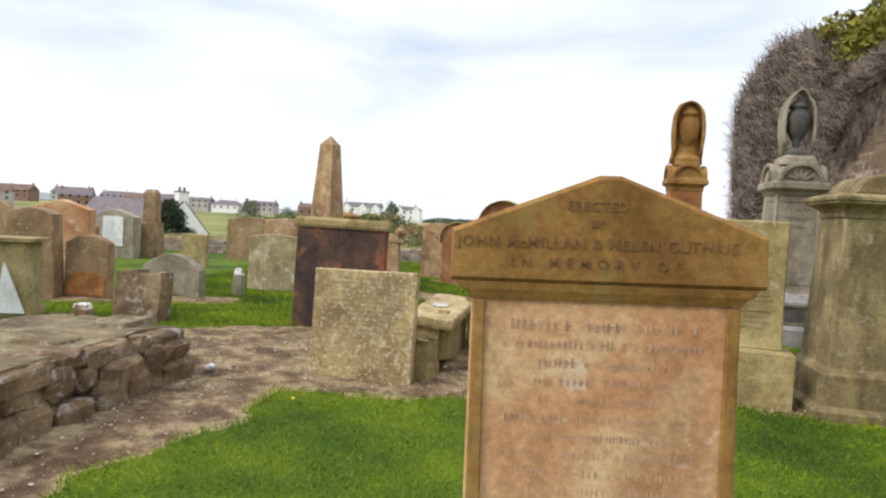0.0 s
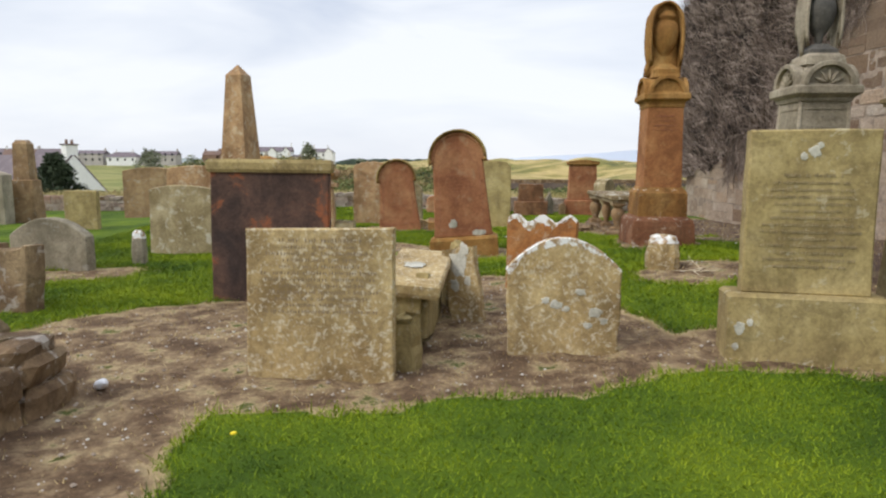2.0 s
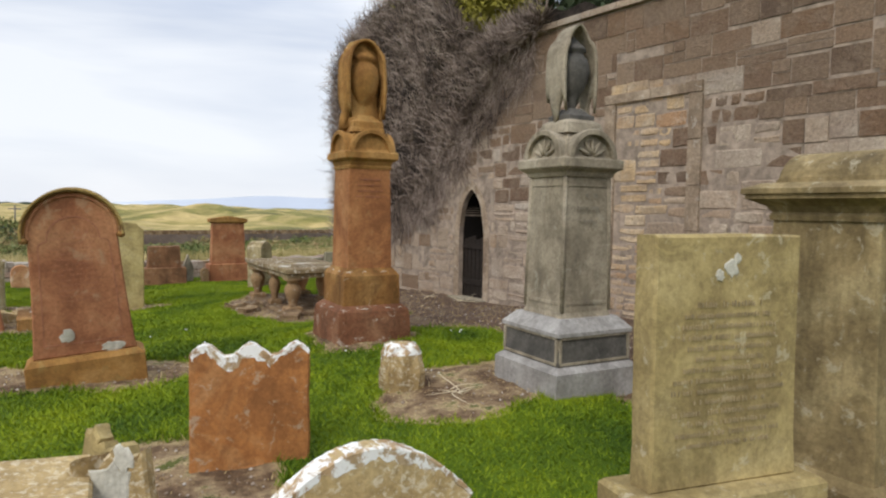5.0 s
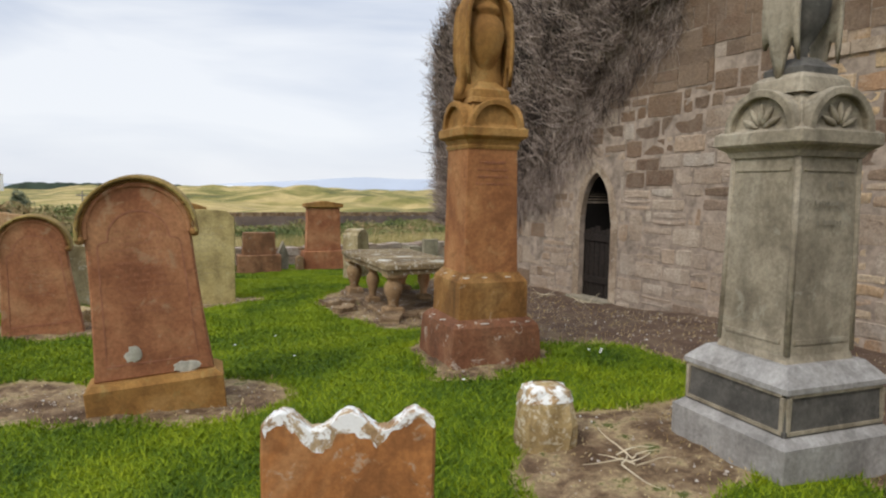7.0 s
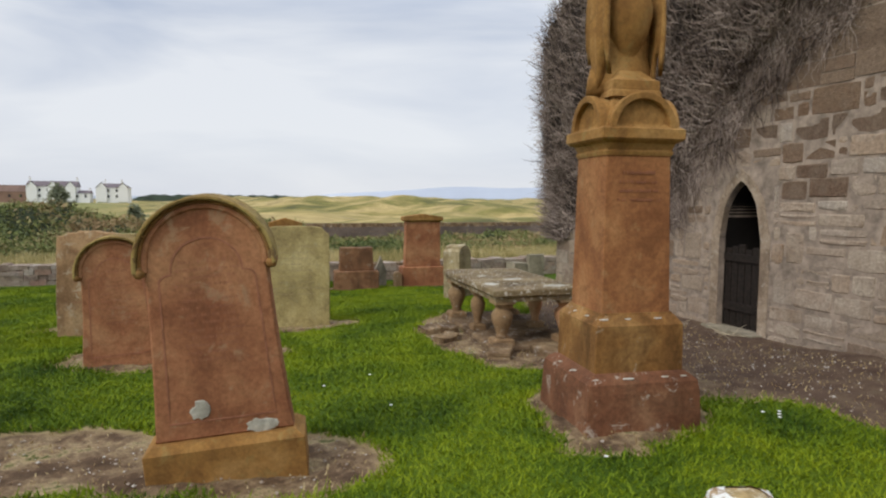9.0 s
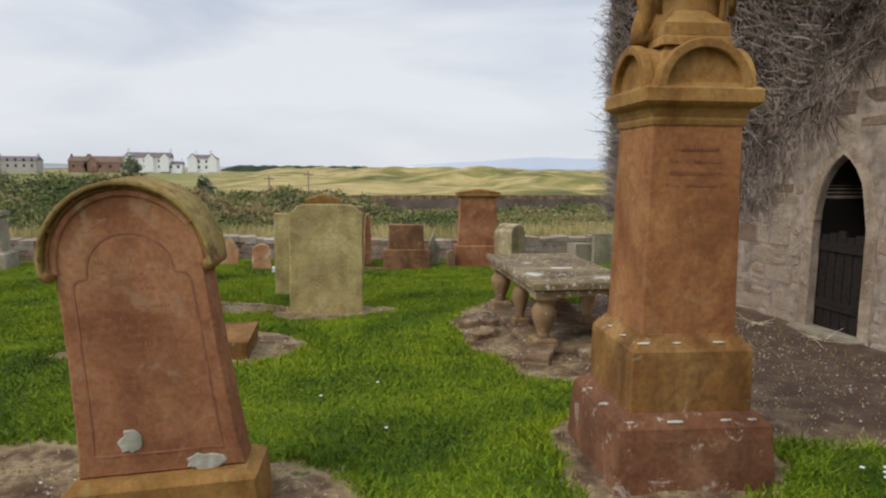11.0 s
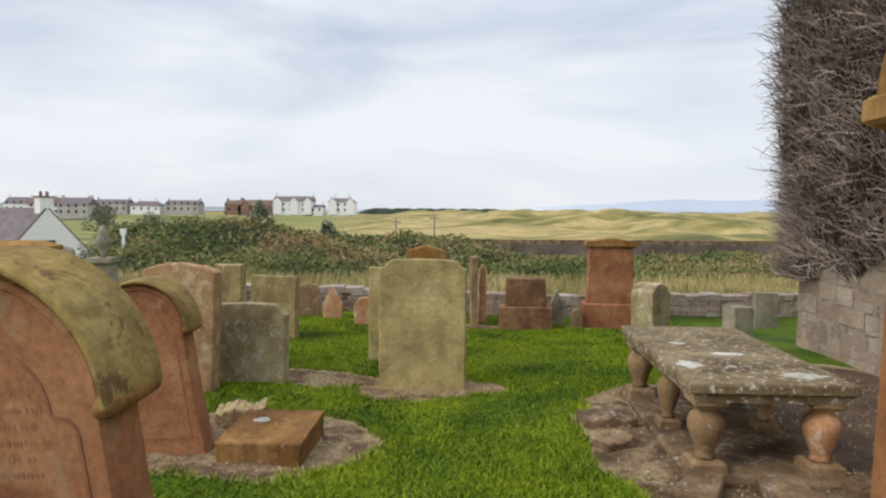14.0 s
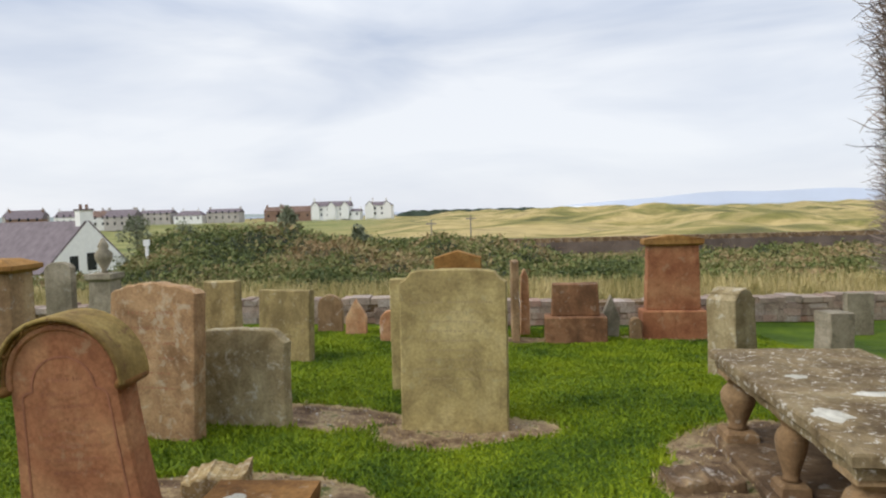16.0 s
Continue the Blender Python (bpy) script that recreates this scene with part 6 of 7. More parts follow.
def long_wall(name, x0, x1, y, h, t, material, label, seed, course=0.16, rows=None, slope=0.0):
    g = thing(name, label, "wall", (0, 0, 0), kind="structure")
    rnd = random.Random(seed)
    core, blocks = [], []
    x = x0
    while x < x1:
        L = 1.2
        ym = y + slope * x
        z = hz(x + 0.6, ym)
        core.append((x, x + L, ym - t / 2 + 0.02, ym + t / 2 - 0.02, z - 0.3, z + h - 0.03))
        for r in range(int(h / course)):
            u = x - rnd.uniform(0, 0.15)
            while u < x + L:
                w = rnd.uniform(0.12, 0.38)
                if course < 0.2 and rnd.random() < 0.06 and r > 1:
                    u += w
                    continue
                blocks.append((u + 0.006, u + w - 0.006, ym - t / 2 - rnd.uniform(0, 0.025), ym + t / 2 + rnd.uniform(0, 0.02), z + r * course + 0.006, z + (r + 1) * course - 0.006 + rnd.uniform(-0.02, 0.03)))
                u += w
        x += L
    part("wall_core", boxes_mesh(core), RUBBLE, g)
    part("wall_stones", boxes_mesh(blocks), material, g, kind="stuff")
    return g


long_wall("wall_churchyard", -14, 16, 21.3, 0.44, 0.4, DRYWALL, "low reddish-grey rubble boundary wall", 2, course=0.11)
long_wall("wall_links", -30, 70, 52, 1.3, 0.5, plain("dark_links_wall", (0.14, 0.11, 0.095), 0.95, 0.3, 0.8), "long dark stone wall along the links", 3, course=0.33)


def house(name, label, x, y, z, w, d, eave, ridge, wallm, roofm, rz=0, storeys=1, wins=3, chim=(1, 1), hip=0.0, chimh=0.9, gables=()):
    g = thing(name, label, "house", (x, y, z), rz=rz, group="houses of the far town")
    part("wall", stack([(-1.5, w / 2, d / 2), (eave, w / 2, d / 2)]), wallm, g)
    o = 0.25
    bm = bmesh.new()
    v = [bm.verts.new(p) for p in ((-w / 2 - o, -d / 2 - o, eave), (w / 2 + o, -d / 2 - o, eave), (w / 2 + o, d / 2 + o, eave), (-w / 2 - o, d / 2 + o, eave), (-w / 2 - o + hip, 0, ridge), (w / 2 + o - hip, 0, ridge))]
    for f in ((0, 1, 5, 4), (2, 3, 4, 5), (1, 2, 5), (3, 0, 4), (0, 3, 2, 1)):
        bm.faces.new([v[i] for i in f])
    part("roof", bm, roofm, g)
    for s in (-1, 1):
        if chim[(s + 1) // 2]:
            cx = s * (w / 2 - hip - 0.45)
            c = part("chimney", boxes_mesh([(cx - 0.45, cx + 0.45, -0.3, 0.3, ridge - 0.8, ridge + chimh)]), wallm, g)
            for k in (-0.2, 0.2):
                part("chimney_pot", lathe([(0.12, ridge + chimh), (0.09, ridge + chimh + 0.35)], 8, cx + k, 0), REDWALL, c)
    for cx in gables:
        gw = 2.1
        part("gable_wing", slab([(cx - gw, -1), (cx + gw, -1), (cx + gw, eave), (cx, eave + 2.3), (cx - gw, eave)], 1.2, 0.01, y0=-d / 2 - 0.3), wallm, g)
        for s in (-1, 1):
            bm = slab([(cx, eave + 2.32), (cx + s * (gw + 0.3), eave - 0.2), (cx + s * (gw + 0.3), eave + 0.02), (cx, eave + 2.56)], 1.6, 0.01, y0=-d / 2 - 0.3)
            part("gable_roof", bm, roofm, g)
    for st in range(storeys):
        zb = 0.9 + st * 2.7
        for i in range(wins):
            cx = -w / 2 + w * (i + 0.5) / wins
            part("window", boxes_mesh([(cx - 0.45, cx + 0.45, -d / 2 - 0.03, -d / 2 + 0.02, zb, zb + 1.3)]), GLASS, g)
    return g


def far_pos(px, y):
    """A plan x at the distance y for a bearing given as a slope seen from the walk's end."""
    return 2.1 + px * (y - 9.7)


# white cottage with its gable to the churchyard
def cottage():
    zb = -5.9
    g = thing("house", "white harled cottage with a steep gable and purple slate roof", "house", (-32.6, 67.3, zb), rz=66)
    w, L, eave, ridge = 8.4, 15.0, 3.1, 7.4
    o = [(-w / 2, -1), (w / 2, -1), (w / 2, eave), (0, ridge), (-w / 2, eave)]
    bm = slab(o, L, 0.01)
    bm.transform(pose(0, L / 2, 0))
    part("wall", bm, HARL, g)
    for s in (-1, 1):
        bm = boxes_mesh([(0, 6.25, 0.0, L + 0.2, 0, 0.16)])
        bm.transform(pose(s * (w / 2 + 0.22), 0, eave - 0.26, 0, -math.degrees(math.atan2(ridge - eave, w / 2)), 0) if s < 0 else Matrix.Diagonal((-1, 1, 1, 1)) @ pose(-(w / 2 + 0.22), 0, eave - 0.26, 0, -math.degrees(math.atan2(ridge - eave, w / 2)), 0))
        part("roof", bm, ROOFM, g)
    c = part("chimney", boxes_mesh([(-0.65, 0.65, 0.1, 0.8, ridge - 0.9, ridge + 0.95)]), HARL, g)
    part("chimney_cope", boxes_mesh([(-0.72, 0.72, 0.03, 0.87, ridge + 0.95, ridge + 1.08)]), ROOFM, c)
    for k in (-0.3, 0.3):
        part("chimney_pot", lathe([(0.15, ridge + 1.08), (0.12, ridge + 1.5)], 10, k, 0.45), REDWALL, c)
    for x, z0, z1, hw in ((-1.5, 2.9, 4.3, 0.4), (0.2, 2.9, 4.5, 0.45), (2.3, 0.6, 2.2, 0.4), (0.3, 0.2, 1.7, 0.4)):
        part("window", boxes_mesh([(x - hw, x + hw, -0.03, 0.05, z0, z1)]), GLASS, g)


cottage()
for i, (px, w, eave, ridge, wm, rm, st, wn, lab) in enumerate((
        (-0.139, 14, 5.6, 7.6, HARL, ROOFM, 2, 4, "white two-storey villa with a slate roof"),
        (-0.212, 20, 5.8, 8.4, HARL, ROOFM, 2, 6, "white double villa with chimneys"),
        (-0.182, 10, 2.8, 4.2, HARL, ROOFM, 1, 3, "low white link building between villas"),
        (-0.268, 18, 3.4, 6.4, REDWALL, ROOF2, 1, 4, "brown brick house with a tiled roof"),
        (-0.302, 9, 4.0, 6.2, REDWALL, ROOF2, 1, 2, "brown brick house with tiled roof"),
        (-0.38, 17, 4.0, 6.0, GREYWALL, ROOFM, 2, 5, "grey stone terrace with slate roof"),
        (-0.435, 15, 2.8, 5.4, HARL, ROOFM, 1, 4, "white bungalow with a hipped slate roof"),
        (-0.487, 17, 4.4, 6.2, GREYWALL, ROOFM, 2, 5, "grey stone house with slate roof"),
        (-0.55, 18, 4.4, 7.0, GREYWALL, ROOFM, 2, 5, "grey stone house with slate roof"),
        (-0.62, 18, 3.6, 7.0, HARL, ROOFM, 2, 5, "white rendered house with slate roof"),
        (-0.70, 20, 4.6, 8.0, GREYWALL, ROOFM, 2, 5, "grey stone terrace with slate roof"),
        (-0.80, 22, 4.6, 8.0, REDWALL, ROOF2, 2, 5, "brown house with tiled roof"),
        (-0.92, 20, 4.6, 8.0, HARL, ROOFM, 2, 5, "white rendered house with slate roof"))):
    hx = far_pos(px, 350)
    house("house", lab, hx, 350, -0.6, w, 9, eave, ridge, wm, rm, 0, st, wn, (1, 1), 3.0 if i in (0, 6) else 0.0, 1.6 if i < 2 else 0.9, ((-4.5, 4.5), (-8.0, 0.5, 7.5), (), (-5.5,))[i] if i < 4 else ())
for i in range(16):
    hx, hy = -150 - 26 * i + 9 * (i % 3), 290 - 7 * i + 14 * (i % 2)
    house("house", ("grey stone town house", "white rendered town house", "brown brick town house")[i % 3], hx, hy, -2.0, 13, 9, 4.4, 7.4, (GREYWALL, HARL, REDWALL)[i % 3], (ROOFM, ROOF2)[i % 2], 10 * (i % 4), 2, 4, (1, 1))


def ridge(name, label, x0, x1, y, z0, peaks, material, n=160, kind="structure"):
    bm = bmesh.new()
    a, b, c = [], [], []
    for i in range(n + 1):
        u = i / n
        x = x0 + (x1 - x0) * u
        z = z0 + peaks(u)
        a.append(bm.verts.new((x, y, z0 - 6)))
        b.append(bm.verts.new((x, y + 5, z)))
        c.append(bm.verts.new((x, y + 300 if kind == "structure" else y + 30, z0 - 6)))
    for i in range(n):
        bm.faces.new((a[i], a[i + 1], b[i + 1], b[i]))
        bm.faces.new((b[i], b[i + 1], c[i + 1], c[i]))
    return part(name, bm, material, None, label, kind=kind)


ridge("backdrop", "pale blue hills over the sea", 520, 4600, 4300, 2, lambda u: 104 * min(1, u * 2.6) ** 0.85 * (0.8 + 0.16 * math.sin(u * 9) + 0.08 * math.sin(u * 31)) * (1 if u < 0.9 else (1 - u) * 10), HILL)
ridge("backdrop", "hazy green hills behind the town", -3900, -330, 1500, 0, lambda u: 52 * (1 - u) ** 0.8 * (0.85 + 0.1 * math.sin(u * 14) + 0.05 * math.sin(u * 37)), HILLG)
ridge("distant_wood", "long dark band of distant woodland", -66, 84, 605, -1.5, lambda u: 4.2 * min(1, u * 14, (1 - u) * 6) * (0.86 + 0.14 * math.sin(u * 70) * math.sin(u * 23)), WOODLAND, 220, "")
g = thing("long_shed", "long white far shed among the links", "building", (112, 640, -0.5))
part("wall", stack([(-2, 24, 8), (1.6, 24, 8)]), GREYWALL, g)
part("roof", stack([(1.6, 24.5, 8.4), (2.6, 24.0, 5)]), HARL, g)


def pole(x, y, h, label):
    g = thing("pole", label, "post", (x, y, hz(x, y)), group="line posts beyond the scrub")
    part("post", lathe([(0.05, -0.2), (0.04, h)], 8), POLEM, g)
    part("cross_bar", boxes_mesh([(-0.35, 0.35, -0.03, 0.03, h - 0.3, h - 0.22)]), POLEM, g)
    return g


pole(-0.6, 54, 2.6, "grey timber line post beyond the scrub")
pole(2.1, 54, 2.9, "grey timber line post beyond the scrub")
pole(-20.5, 60, 3.6, "grey timber line post beyond the scrub")
g = thing("marker_post", "short white marker post at the scrub edge", "post", (-8.3, 30, hz(-8.3, 30)))
part("post", boxes_mesh([(-0.04, 0.04, -0.04, 0.04, -0.2, 1.5), (-0.09, 0.09, -0.05, 0.05, 1.4, 1.6)]), HARL, g)

# yellow-green bush that grows on the wall head
rnd = random.Random(15)
g = thing("wall_top_bush", "yellow-green leafy bush rooted in the ruined wall head", "shrub", (WX + 0.45, 13.4, WTOP))
for k in range(7):
    part("limb", strip_mesh([Vector((0, 0.25 * (k - 3), -0.1)), Vector((0.05, 0.33 * (k - 3), 0.6)), Vector((-0.05, 0.45 * (k - 3), 1.25))], 0.03), BARK, g)
scatter_leaves("crown", [(rnd.uniform(-0.45, 0.35), rnd.uniform(-1.5, 1.5), rnd.uniform(0.55, 1.45), 0.42, 0.42, 0.34) for _ in range(26)], 1300, 0.045, MOSS, g, seed=16)

# tree crown behind the ruin
g = thing("tree", "dark green tree behind the ruined wall", "tree", (11.5, 15.0, -0.4))
part("trunk", lathe([(0.3, -0.3), (0.24, 2.5), (0.16, 5.0)], 10), BARK, g, smooth=True)
for k in range(6):
    a = k * 1.05
    part("limb", strip_mesh([Vector((0, 0, 3.0 + 0.2 * k)), Vector((0.9 * math.cos(a), 0.9 * math.sin(a), 4.4)), Vector((1.8 * math.cos(a), 1.8 * math.sin(a), 5.6))], 0.1), BARK, g)
rnd = random.Random(6)
scatter_leaves("crown", [(rnd.uniform(-2.2, 2.2), rnd.uniform(-2.4, 2.4), rnd.uniform(4.2, 7.2), 0.9, 0.9, 0.7) for _ in range(34)], 900, 0.07, LEAFD, g, seed=9)

# ---- wall stones ----


def wall_blocks():
    rnd = random.Random(17)
    spots = []
    z = -0.35
    taken = []
    while z < WTOP - 0.02:
        now, taken = taken, []
        h = rnd.uniform(0.13, 0.30)
        if z + h > WTOP - 0.1:
            h = WTOP - z
        y = W0 + rnd.uniform(0, 0.2)
        while y < W1:
            buff = 8.28 < y < 9.35 and z < 2.8
            w = rnd.uniform(0.14, 0.62) * (0.9 if buff else 1)
            y1 = min(y + w, W1)
            a, b = y, y1
            y = y1
            if (9.37 < (a + b) / 2 < 9.62 or 8.06 < (a + b) / 2 < 8.30) and 0.5 < z < 2.7:
                continue
            # leave the doorway and its dressed jambs free
            if z < DOORT + 0.12 and b > DOOR0 - 0.16 and a < DOOR1 + 0.16:
                if a < DOOR0 - 0.16 - 0.08:
                    b = DOOR0 - 0.16
                elif b > DOOR1 + 0.16 + 0.08:
                    a = DOOR1 + 0.16
                else:
                    continue
            if any(a < q and b > p for p, q in now):
                free = [(a, min(p for p, q in now if a < q and b > p)), (max(q for p, q in now if a < q and b > p), b)]
                free = [f for f in free if f[1] - f[0] > 0.07]
                if not free:
                    continue
                a, b = free[0]
            dz = 0.07 * float(wave(y, z, 0.9, 6)) + rnd.uniform(-0.014, 0.014)
            if rnd.random() < 0.13 and b - a > 0.22 and z + h < WTOP - 0.35:
                spots.append((a, b, z + dz, z + h + rnd.uniform(0.10, 0.13) + dz, buff))
                taken.append((a, b))
                continue
            if buff and h > 0.2:
                spots.append((a, b, z + dz, z + dz + h / 2, True))
                spots.append((a, b, z + dz + h / 2, z + dz + h, True))
            else:
                if rnd.random() < 0.16:
                    m_ = z + h * rnd.uniform(0.4, 0.6)
                    spots.append((a, b, z + dz, m_ + dz, buff))
                    spots.append((a, b, m_ + dz, z + h + dz, buff))
                else:
                    spots.append((a, b, z + dz, z + h + dz, buff))
        z += h
    return spots


def block_mesh(name, w, h, d, seed):
    rnd = random.Random(seed)
    j = lambda s: rnd.uniform(-s, s)
    g = 0.006
    out = [(-w / 2 + g + abs(j(0.014)), -h / 2 + g + abs(j(0.014))), (0, -h / 2 + g + j(0.012)), (w / 2 - g - abs(j(0.014)), -h / 2 + g + abs(j(0.014))), (w / 2 - g + j(0.006), 0), (w / 2 - g - abs(j(0.014)), h / 2 - g - abs(j(0.014))), (0, h / 2 - g + j(0.012)), (-w / 2 + g, h / 2 - g), (-w / 2 + g + j(0.004), 0)]
    c = 0.02
    inn = [(y - math.copysign(min(c, abs(y)), y) + j(0.004), z - math.copysign(min(c, abs(z)), z) + j(0.004)) for y, z in out]
    rows = [[(0.05, y, z) for y, z in out], [(-d * 0.35 + j(0.004), y, z) for y, z in out], [(-d + j(0.006), y, z) for y, z in inn]]
    bm = rings(rows)
    return mesh_of(bm, name)


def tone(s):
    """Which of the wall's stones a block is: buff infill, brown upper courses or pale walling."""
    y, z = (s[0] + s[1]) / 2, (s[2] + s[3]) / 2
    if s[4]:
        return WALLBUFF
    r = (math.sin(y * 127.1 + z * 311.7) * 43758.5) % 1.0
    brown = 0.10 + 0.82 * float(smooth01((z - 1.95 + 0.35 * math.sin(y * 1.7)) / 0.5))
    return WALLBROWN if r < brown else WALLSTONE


def place_blocks():
    spots = wall_blocks()
    near = [s for s in spots if 6.6 < (s[0] + s[1]) / 2 < 14.2 and s[2] < 2.75]
    vis = lambda s: s[3] > ivy_lower((s[0] + s[1]) / 2) + 0.3
    near = [s for s in near if not vis(s)]
    near.sort(key=lambda s: abs((s[0] + s[1]) / 2 - 11.0) + abs(s[2] - 1.0) * 0.5)
    singles, rest = near[:300], set(near[300:])
    single_set = set(singles)
    cache = {}
    for i, (a, b, z0, z1, buff) in enumerate(singles):
        key = (round((b - a) / 0.04), round((z1 - z0) / 0.03), i % 2)
        if key not in cache:
            cache[key] = block_mesh("stone_block", (b - a), (z1 - z0), 0.026, i)
        me = cache[key]
        mm = me
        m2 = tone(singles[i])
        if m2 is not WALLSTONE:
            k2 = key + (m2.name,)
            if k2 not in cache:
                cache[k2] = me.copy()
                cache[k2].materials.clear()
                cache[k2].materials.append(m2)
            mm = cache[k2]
        ob = part("stone_block", mm, WALLSTONE, WALL)
        ob.location = (WX + 0.019 + 0.004 * (i % 3), (a + b) / 2, (z0 + z1) / 2)
    bm_items, bm_buff, bm_brown = [], [], []
    rnd = random.Random(4)
    for s in spots:
        if s in single_set or (s[2] > ivy_lower((s[0] + s[1]) / 2) + 0.5):
            continue
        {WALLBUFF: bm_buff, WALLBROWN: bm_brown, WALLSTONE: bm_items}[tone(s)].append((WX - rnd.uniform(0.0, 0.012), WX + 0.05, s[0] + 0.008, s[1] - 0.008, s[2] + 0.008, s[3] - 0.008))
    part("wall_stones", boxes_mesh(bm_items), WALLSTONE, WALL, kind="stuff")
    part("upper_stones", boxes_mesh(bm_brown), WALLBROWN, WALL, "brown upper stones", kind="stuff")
    if bm_buff:
        part("infill_stones", boxes_mesh(bm_buff), WALLBUFF, WALL, kind="stuff")


def dressings():
    """Jamb and arch stones of the doorway, and the blocked opening's pale jamb."""
    w = 0.15
    for side, y0 in ((-1, DOOR0 - w), (1, DOOR1)):
        z = DOORB - 0.15
        k = 0
        while z < DOORS - 0.02:
            h = min(0.36 if k % 2 else 0.28, DOORS - z)
            ob = part("jamb_stone", boxes_mesh([(WX - 0.004, WX + 0.085, y0 + 0.003, y0 + w - 0.003, z + 0.004, z + h - 0.004)]), JAMB, WALL, "dressed jamb stone")
            z += h
            k += 1
    c = (DOOR0 + DOOR1) / 2
    n = 8
    ys = [DOOR0 + (DOOR1 - DOOR0) * i / n for i in range(n + 1)]
    for i in range(n):
        a, b = ys[i], ys[i + 1]
        za, zb = door_edge(a) or DOORS, door_edge(b) or DOORS
        if i == 0:
            za = DOORS
        if i == n - 1:
            zb = DOORS
        fa, fb = (a - c) / (c - DOOR0), (b - c) / (c - DOOR0)
        pa, pb = (a + fa * w, za + w * (1 - abs(fa) * 0.8)), (b + fb * w, zb + w * (1 - abs(fb) * 0.8))
        if i == 0:
            pa = (DOOR0 - w, DOORS)
        if i == n - 1:
            pb = (DOOR1 + w, DOORS)
        rows = [[(x, p[0], p[1]) for p in ((a, za), (b, zb), pb, pa)] for x in (WX - 0.006, WX + 0.085)]
        part("arch_stone", rings(rows), JAMB, WALL, "dressed arch stone")
    for y0 in (8.10, 9.41):
        for k in range(4):
            part("jamb_stone", boxes_mesh([(WX - 0.03, WX + 0.05, y0, y0 + 0.18, 0.62 + 0.56 * k, 0.62 + 0.56 * k + 0.55)]), JAMB, WALL, "pale upright jamb stone")
    part("lintel_stone", boxes_mesh([(WX - 0.034, WX + 0.05, 8.10, 8.84, 2.862, 2.99)]), JAMB, WALL, "pale lintel stone")
    part("lintel_stone", boxes_mesh([(WX - 0.034, WX + 0.05, 8.85, 9.59, 2.862, 2.98)]), JAMB, WALL, "pale lintel stone")



def coping():
    rnd = random.Random(33)
    y = W0
    while y < 12.9:
        w = rnd.uniform(0.45, 0.8)
        z = WTOP + rnd.uniform(0, 0.015)
        part("coping_stone", boxes_mesh([(WX - 0.05 - rnd.uniform(0, 0.03), WX + 0.98, y + 0.006, y + w - 0.006, z, z + 0.085)]), WALLSTONE, WALL, "dark coping stone")
        y += w


dressings()
coping()
place_blocks()

# ---- grass ----
blades("grass", 900000, (-5.0, 6.6, 0.7, 20.8), 1, BLADE, 0.010, 0.026, lambda x, y, e, rs: (e < 0.42 + 0.15 * rs.rand(len(x))) & (np.abs(x - 1.5) < 1.0 + 0.62 * (y + 1.5)), 0.0036, "short green mown lawn blades", lean=0.85, lush=0.9)
blades("dry_grass_edge", 60000, (-4.0, 6.6, 0.7, 20.8), 2, BLADE_DRY, 0.015, 0.05, lambda x, y, e, rs: (e > 0.25) & (e < 0.75), 0.003, "dry straw-coloured grass along the earth edges")
blades("sparse_weeds", 60000, (-4.0, 6.8, 1.0, 16.5), 3, BLADE_DRY, 0.008, 0.03, lambda x, y, e, rs: (e > 0.7) & (rs.rand(len(x)) < 0.45), 0.0035, "scattered dead stalks on bare earth")
blades("long_dry_grass", 70000, (-16, 22, 21.7, 26.0), 4, BLADE_STRAW, 0.18, 0.50, lambda x, y, e, rs: rs.rand(len(x)) < 1.1, 0.006, "tall straw-coloured grass beyond the wall", lean=0.25)


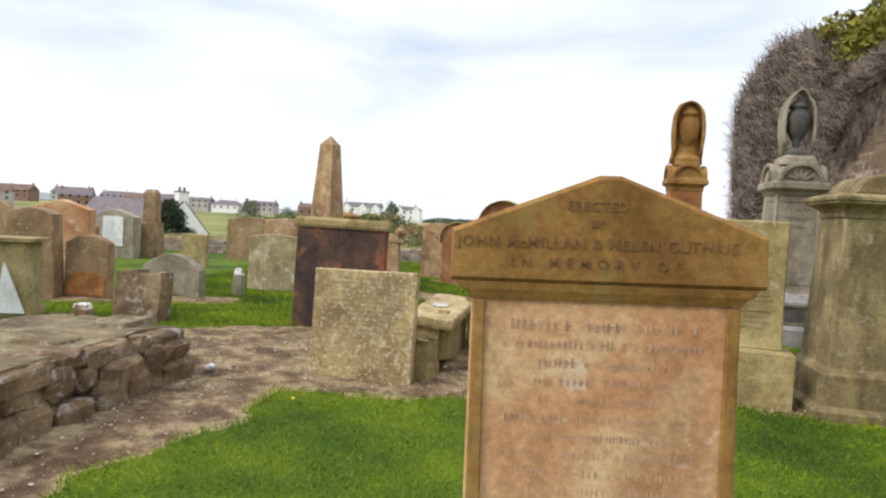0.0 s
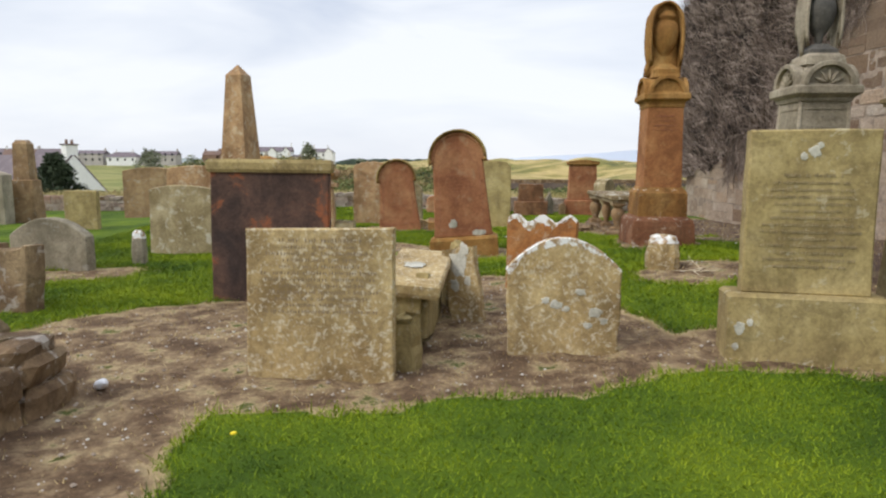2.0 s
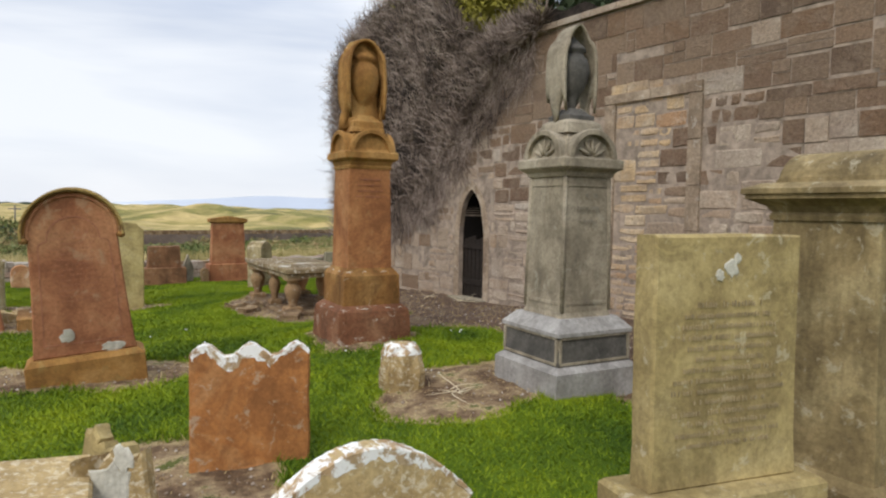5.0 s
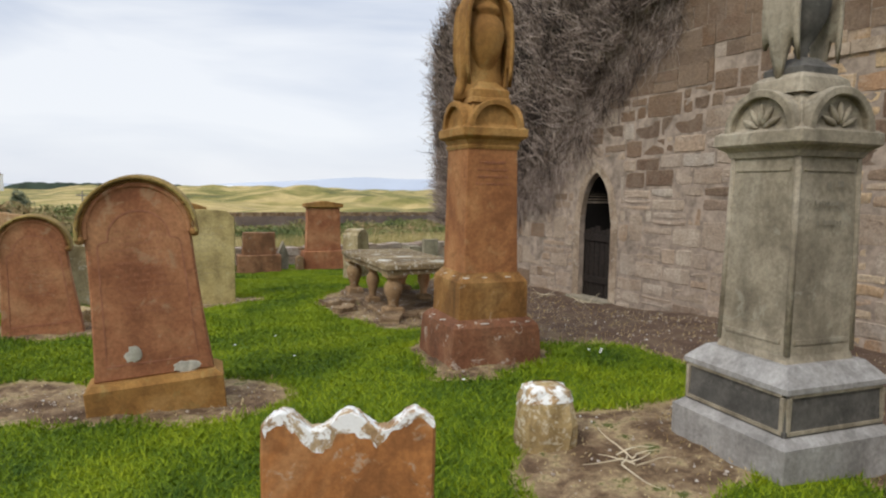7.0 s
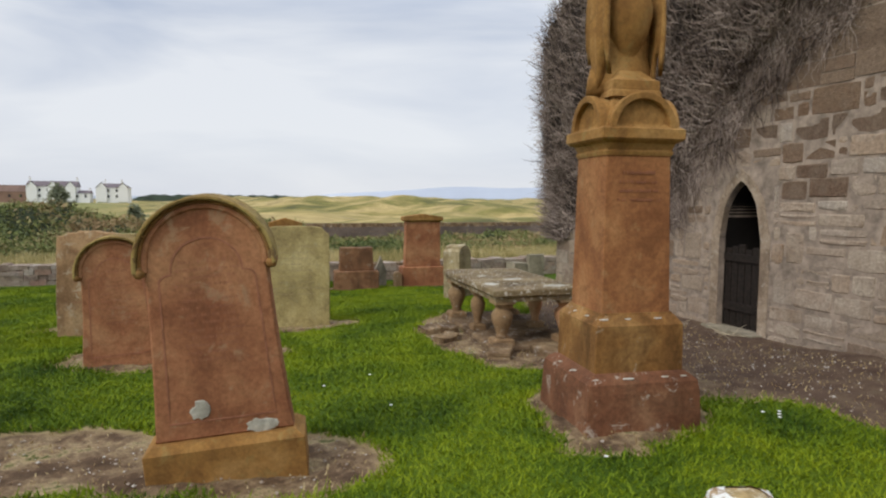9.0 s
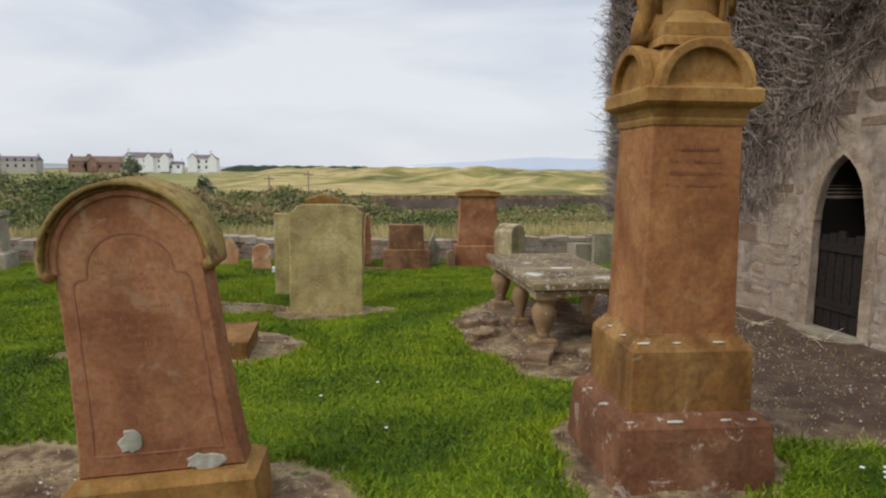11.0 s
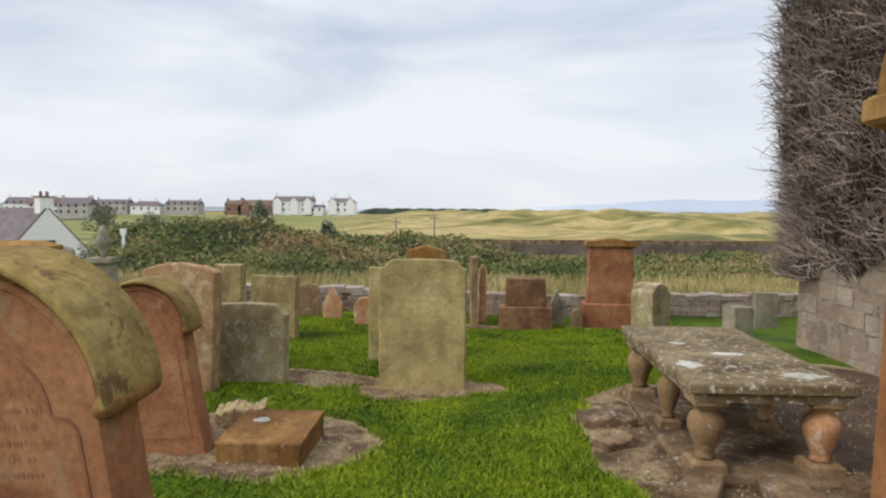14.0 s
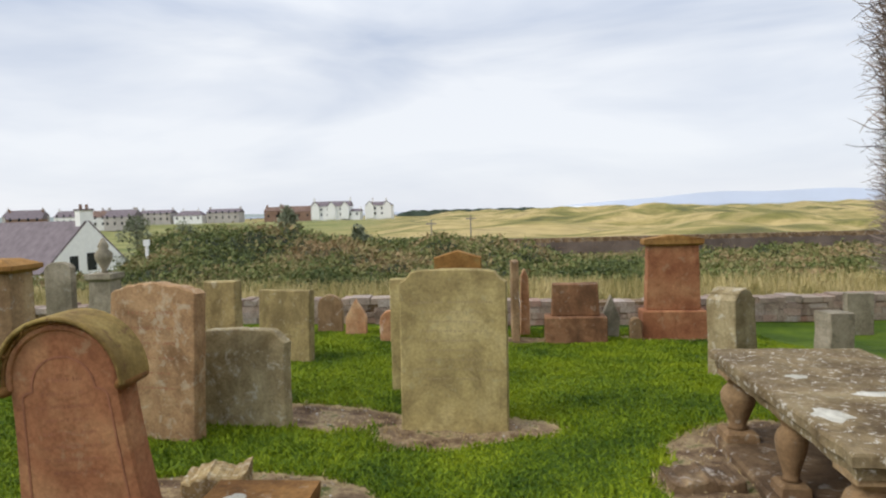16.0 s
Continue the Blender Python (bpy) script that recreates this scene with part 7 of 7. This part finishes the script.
blades("tall_tufts", 190000, (-4.6, 6.4, 0.9, 18.0), 6, BLADE, 0.035, 0.085, lambda x, y, e, rs: (e > 0.02) & (e < 0.50) & (rs.rand(len(x)) < 0.7), 0.0035, "longer green tufts along the earth edges", lean=0.5)


def daisy():
    g = thing("daisy", "small white daisy in the short grass", "flower", (4.55, 9.35, hz(4.55, 9.35)), group="daisies in the grass")
    part("flower_stem", lathe([(0.0015, 0.0), (0.0015, 0.041)], 5), BLADE, g)
    part("flower_head", lathe([(0.003, 0.038), (0.013, 0.042), (0.013, 0.045), (0.004, 0.047)], 9), PLASTIC, g)
    rnd = random.Random(44)
    spots = [(4.5, 9.3), (4.6, 9.4), (4.47, 9.42)] + [(rnd.uniform(1.4, 3.2), rnd.uniform(7.8, 15)) for _ in range(7)]
    for x, y in spots:
        if float(earth(x, y)) < 0.3:
            copy_thing(g, pose(x, y, hz(x, y), 0, 0, rnd.uniform(0, 360)))


daisy()


def pebbles():
    """Small stones and crumbs on the bare earth, in one mesh."""
    rs = np.random.RandomState(9)
    n = 16000
    x, y = rs.uniform(-4, 6.9, n), 1.0 + 15 * rs.rand(n) ** 1.3
    k = earth(x, y) > 0.75
    x, y = x[k], y[k]
    m = len(x)
    z = height(x, y) + 0.002
    r = 0.004 + 0.012 * rs.rand(m) ** 3
    base = np.array([(1, 0, 0), (-1, 0, 0), (0, 1, 0), (0, -1, 0), (0, 0, 0.7), (0, 0, -0.7)])
    co = np.stack([x, y, z], -1)[:, None, :] + base[None] * r[:, None, None] * (1 + 0.5 * (rs.rand(m, 6, 1) - 0.5))
    f = np.array([(0, 2, 4), (2, 1, 4), (1, 3, 4), (3, 0, 4), (2, 0, 5), (1, 2, 5), (3, 1, 5), (0, 3, 5)])
    me = bpy.data.meshes.new("pebbles")
    me.from_pydata(co.reshape(-1, 3).tolist(), [], (f[None] + 6 * np.arange(m)[:, None, None]).reshape(-1, 3).tolist())
    me.materials.append(blade_material("pebble_stone", (0.20, 0.15, 0.11), (0.36, 0.30, 0.24), (0.60, 0.57, 0.52)))
    tagged(new("pebbles", me), "small pale stones and crumbs on bare earth", "stones", kind="stuff")


pebbles()
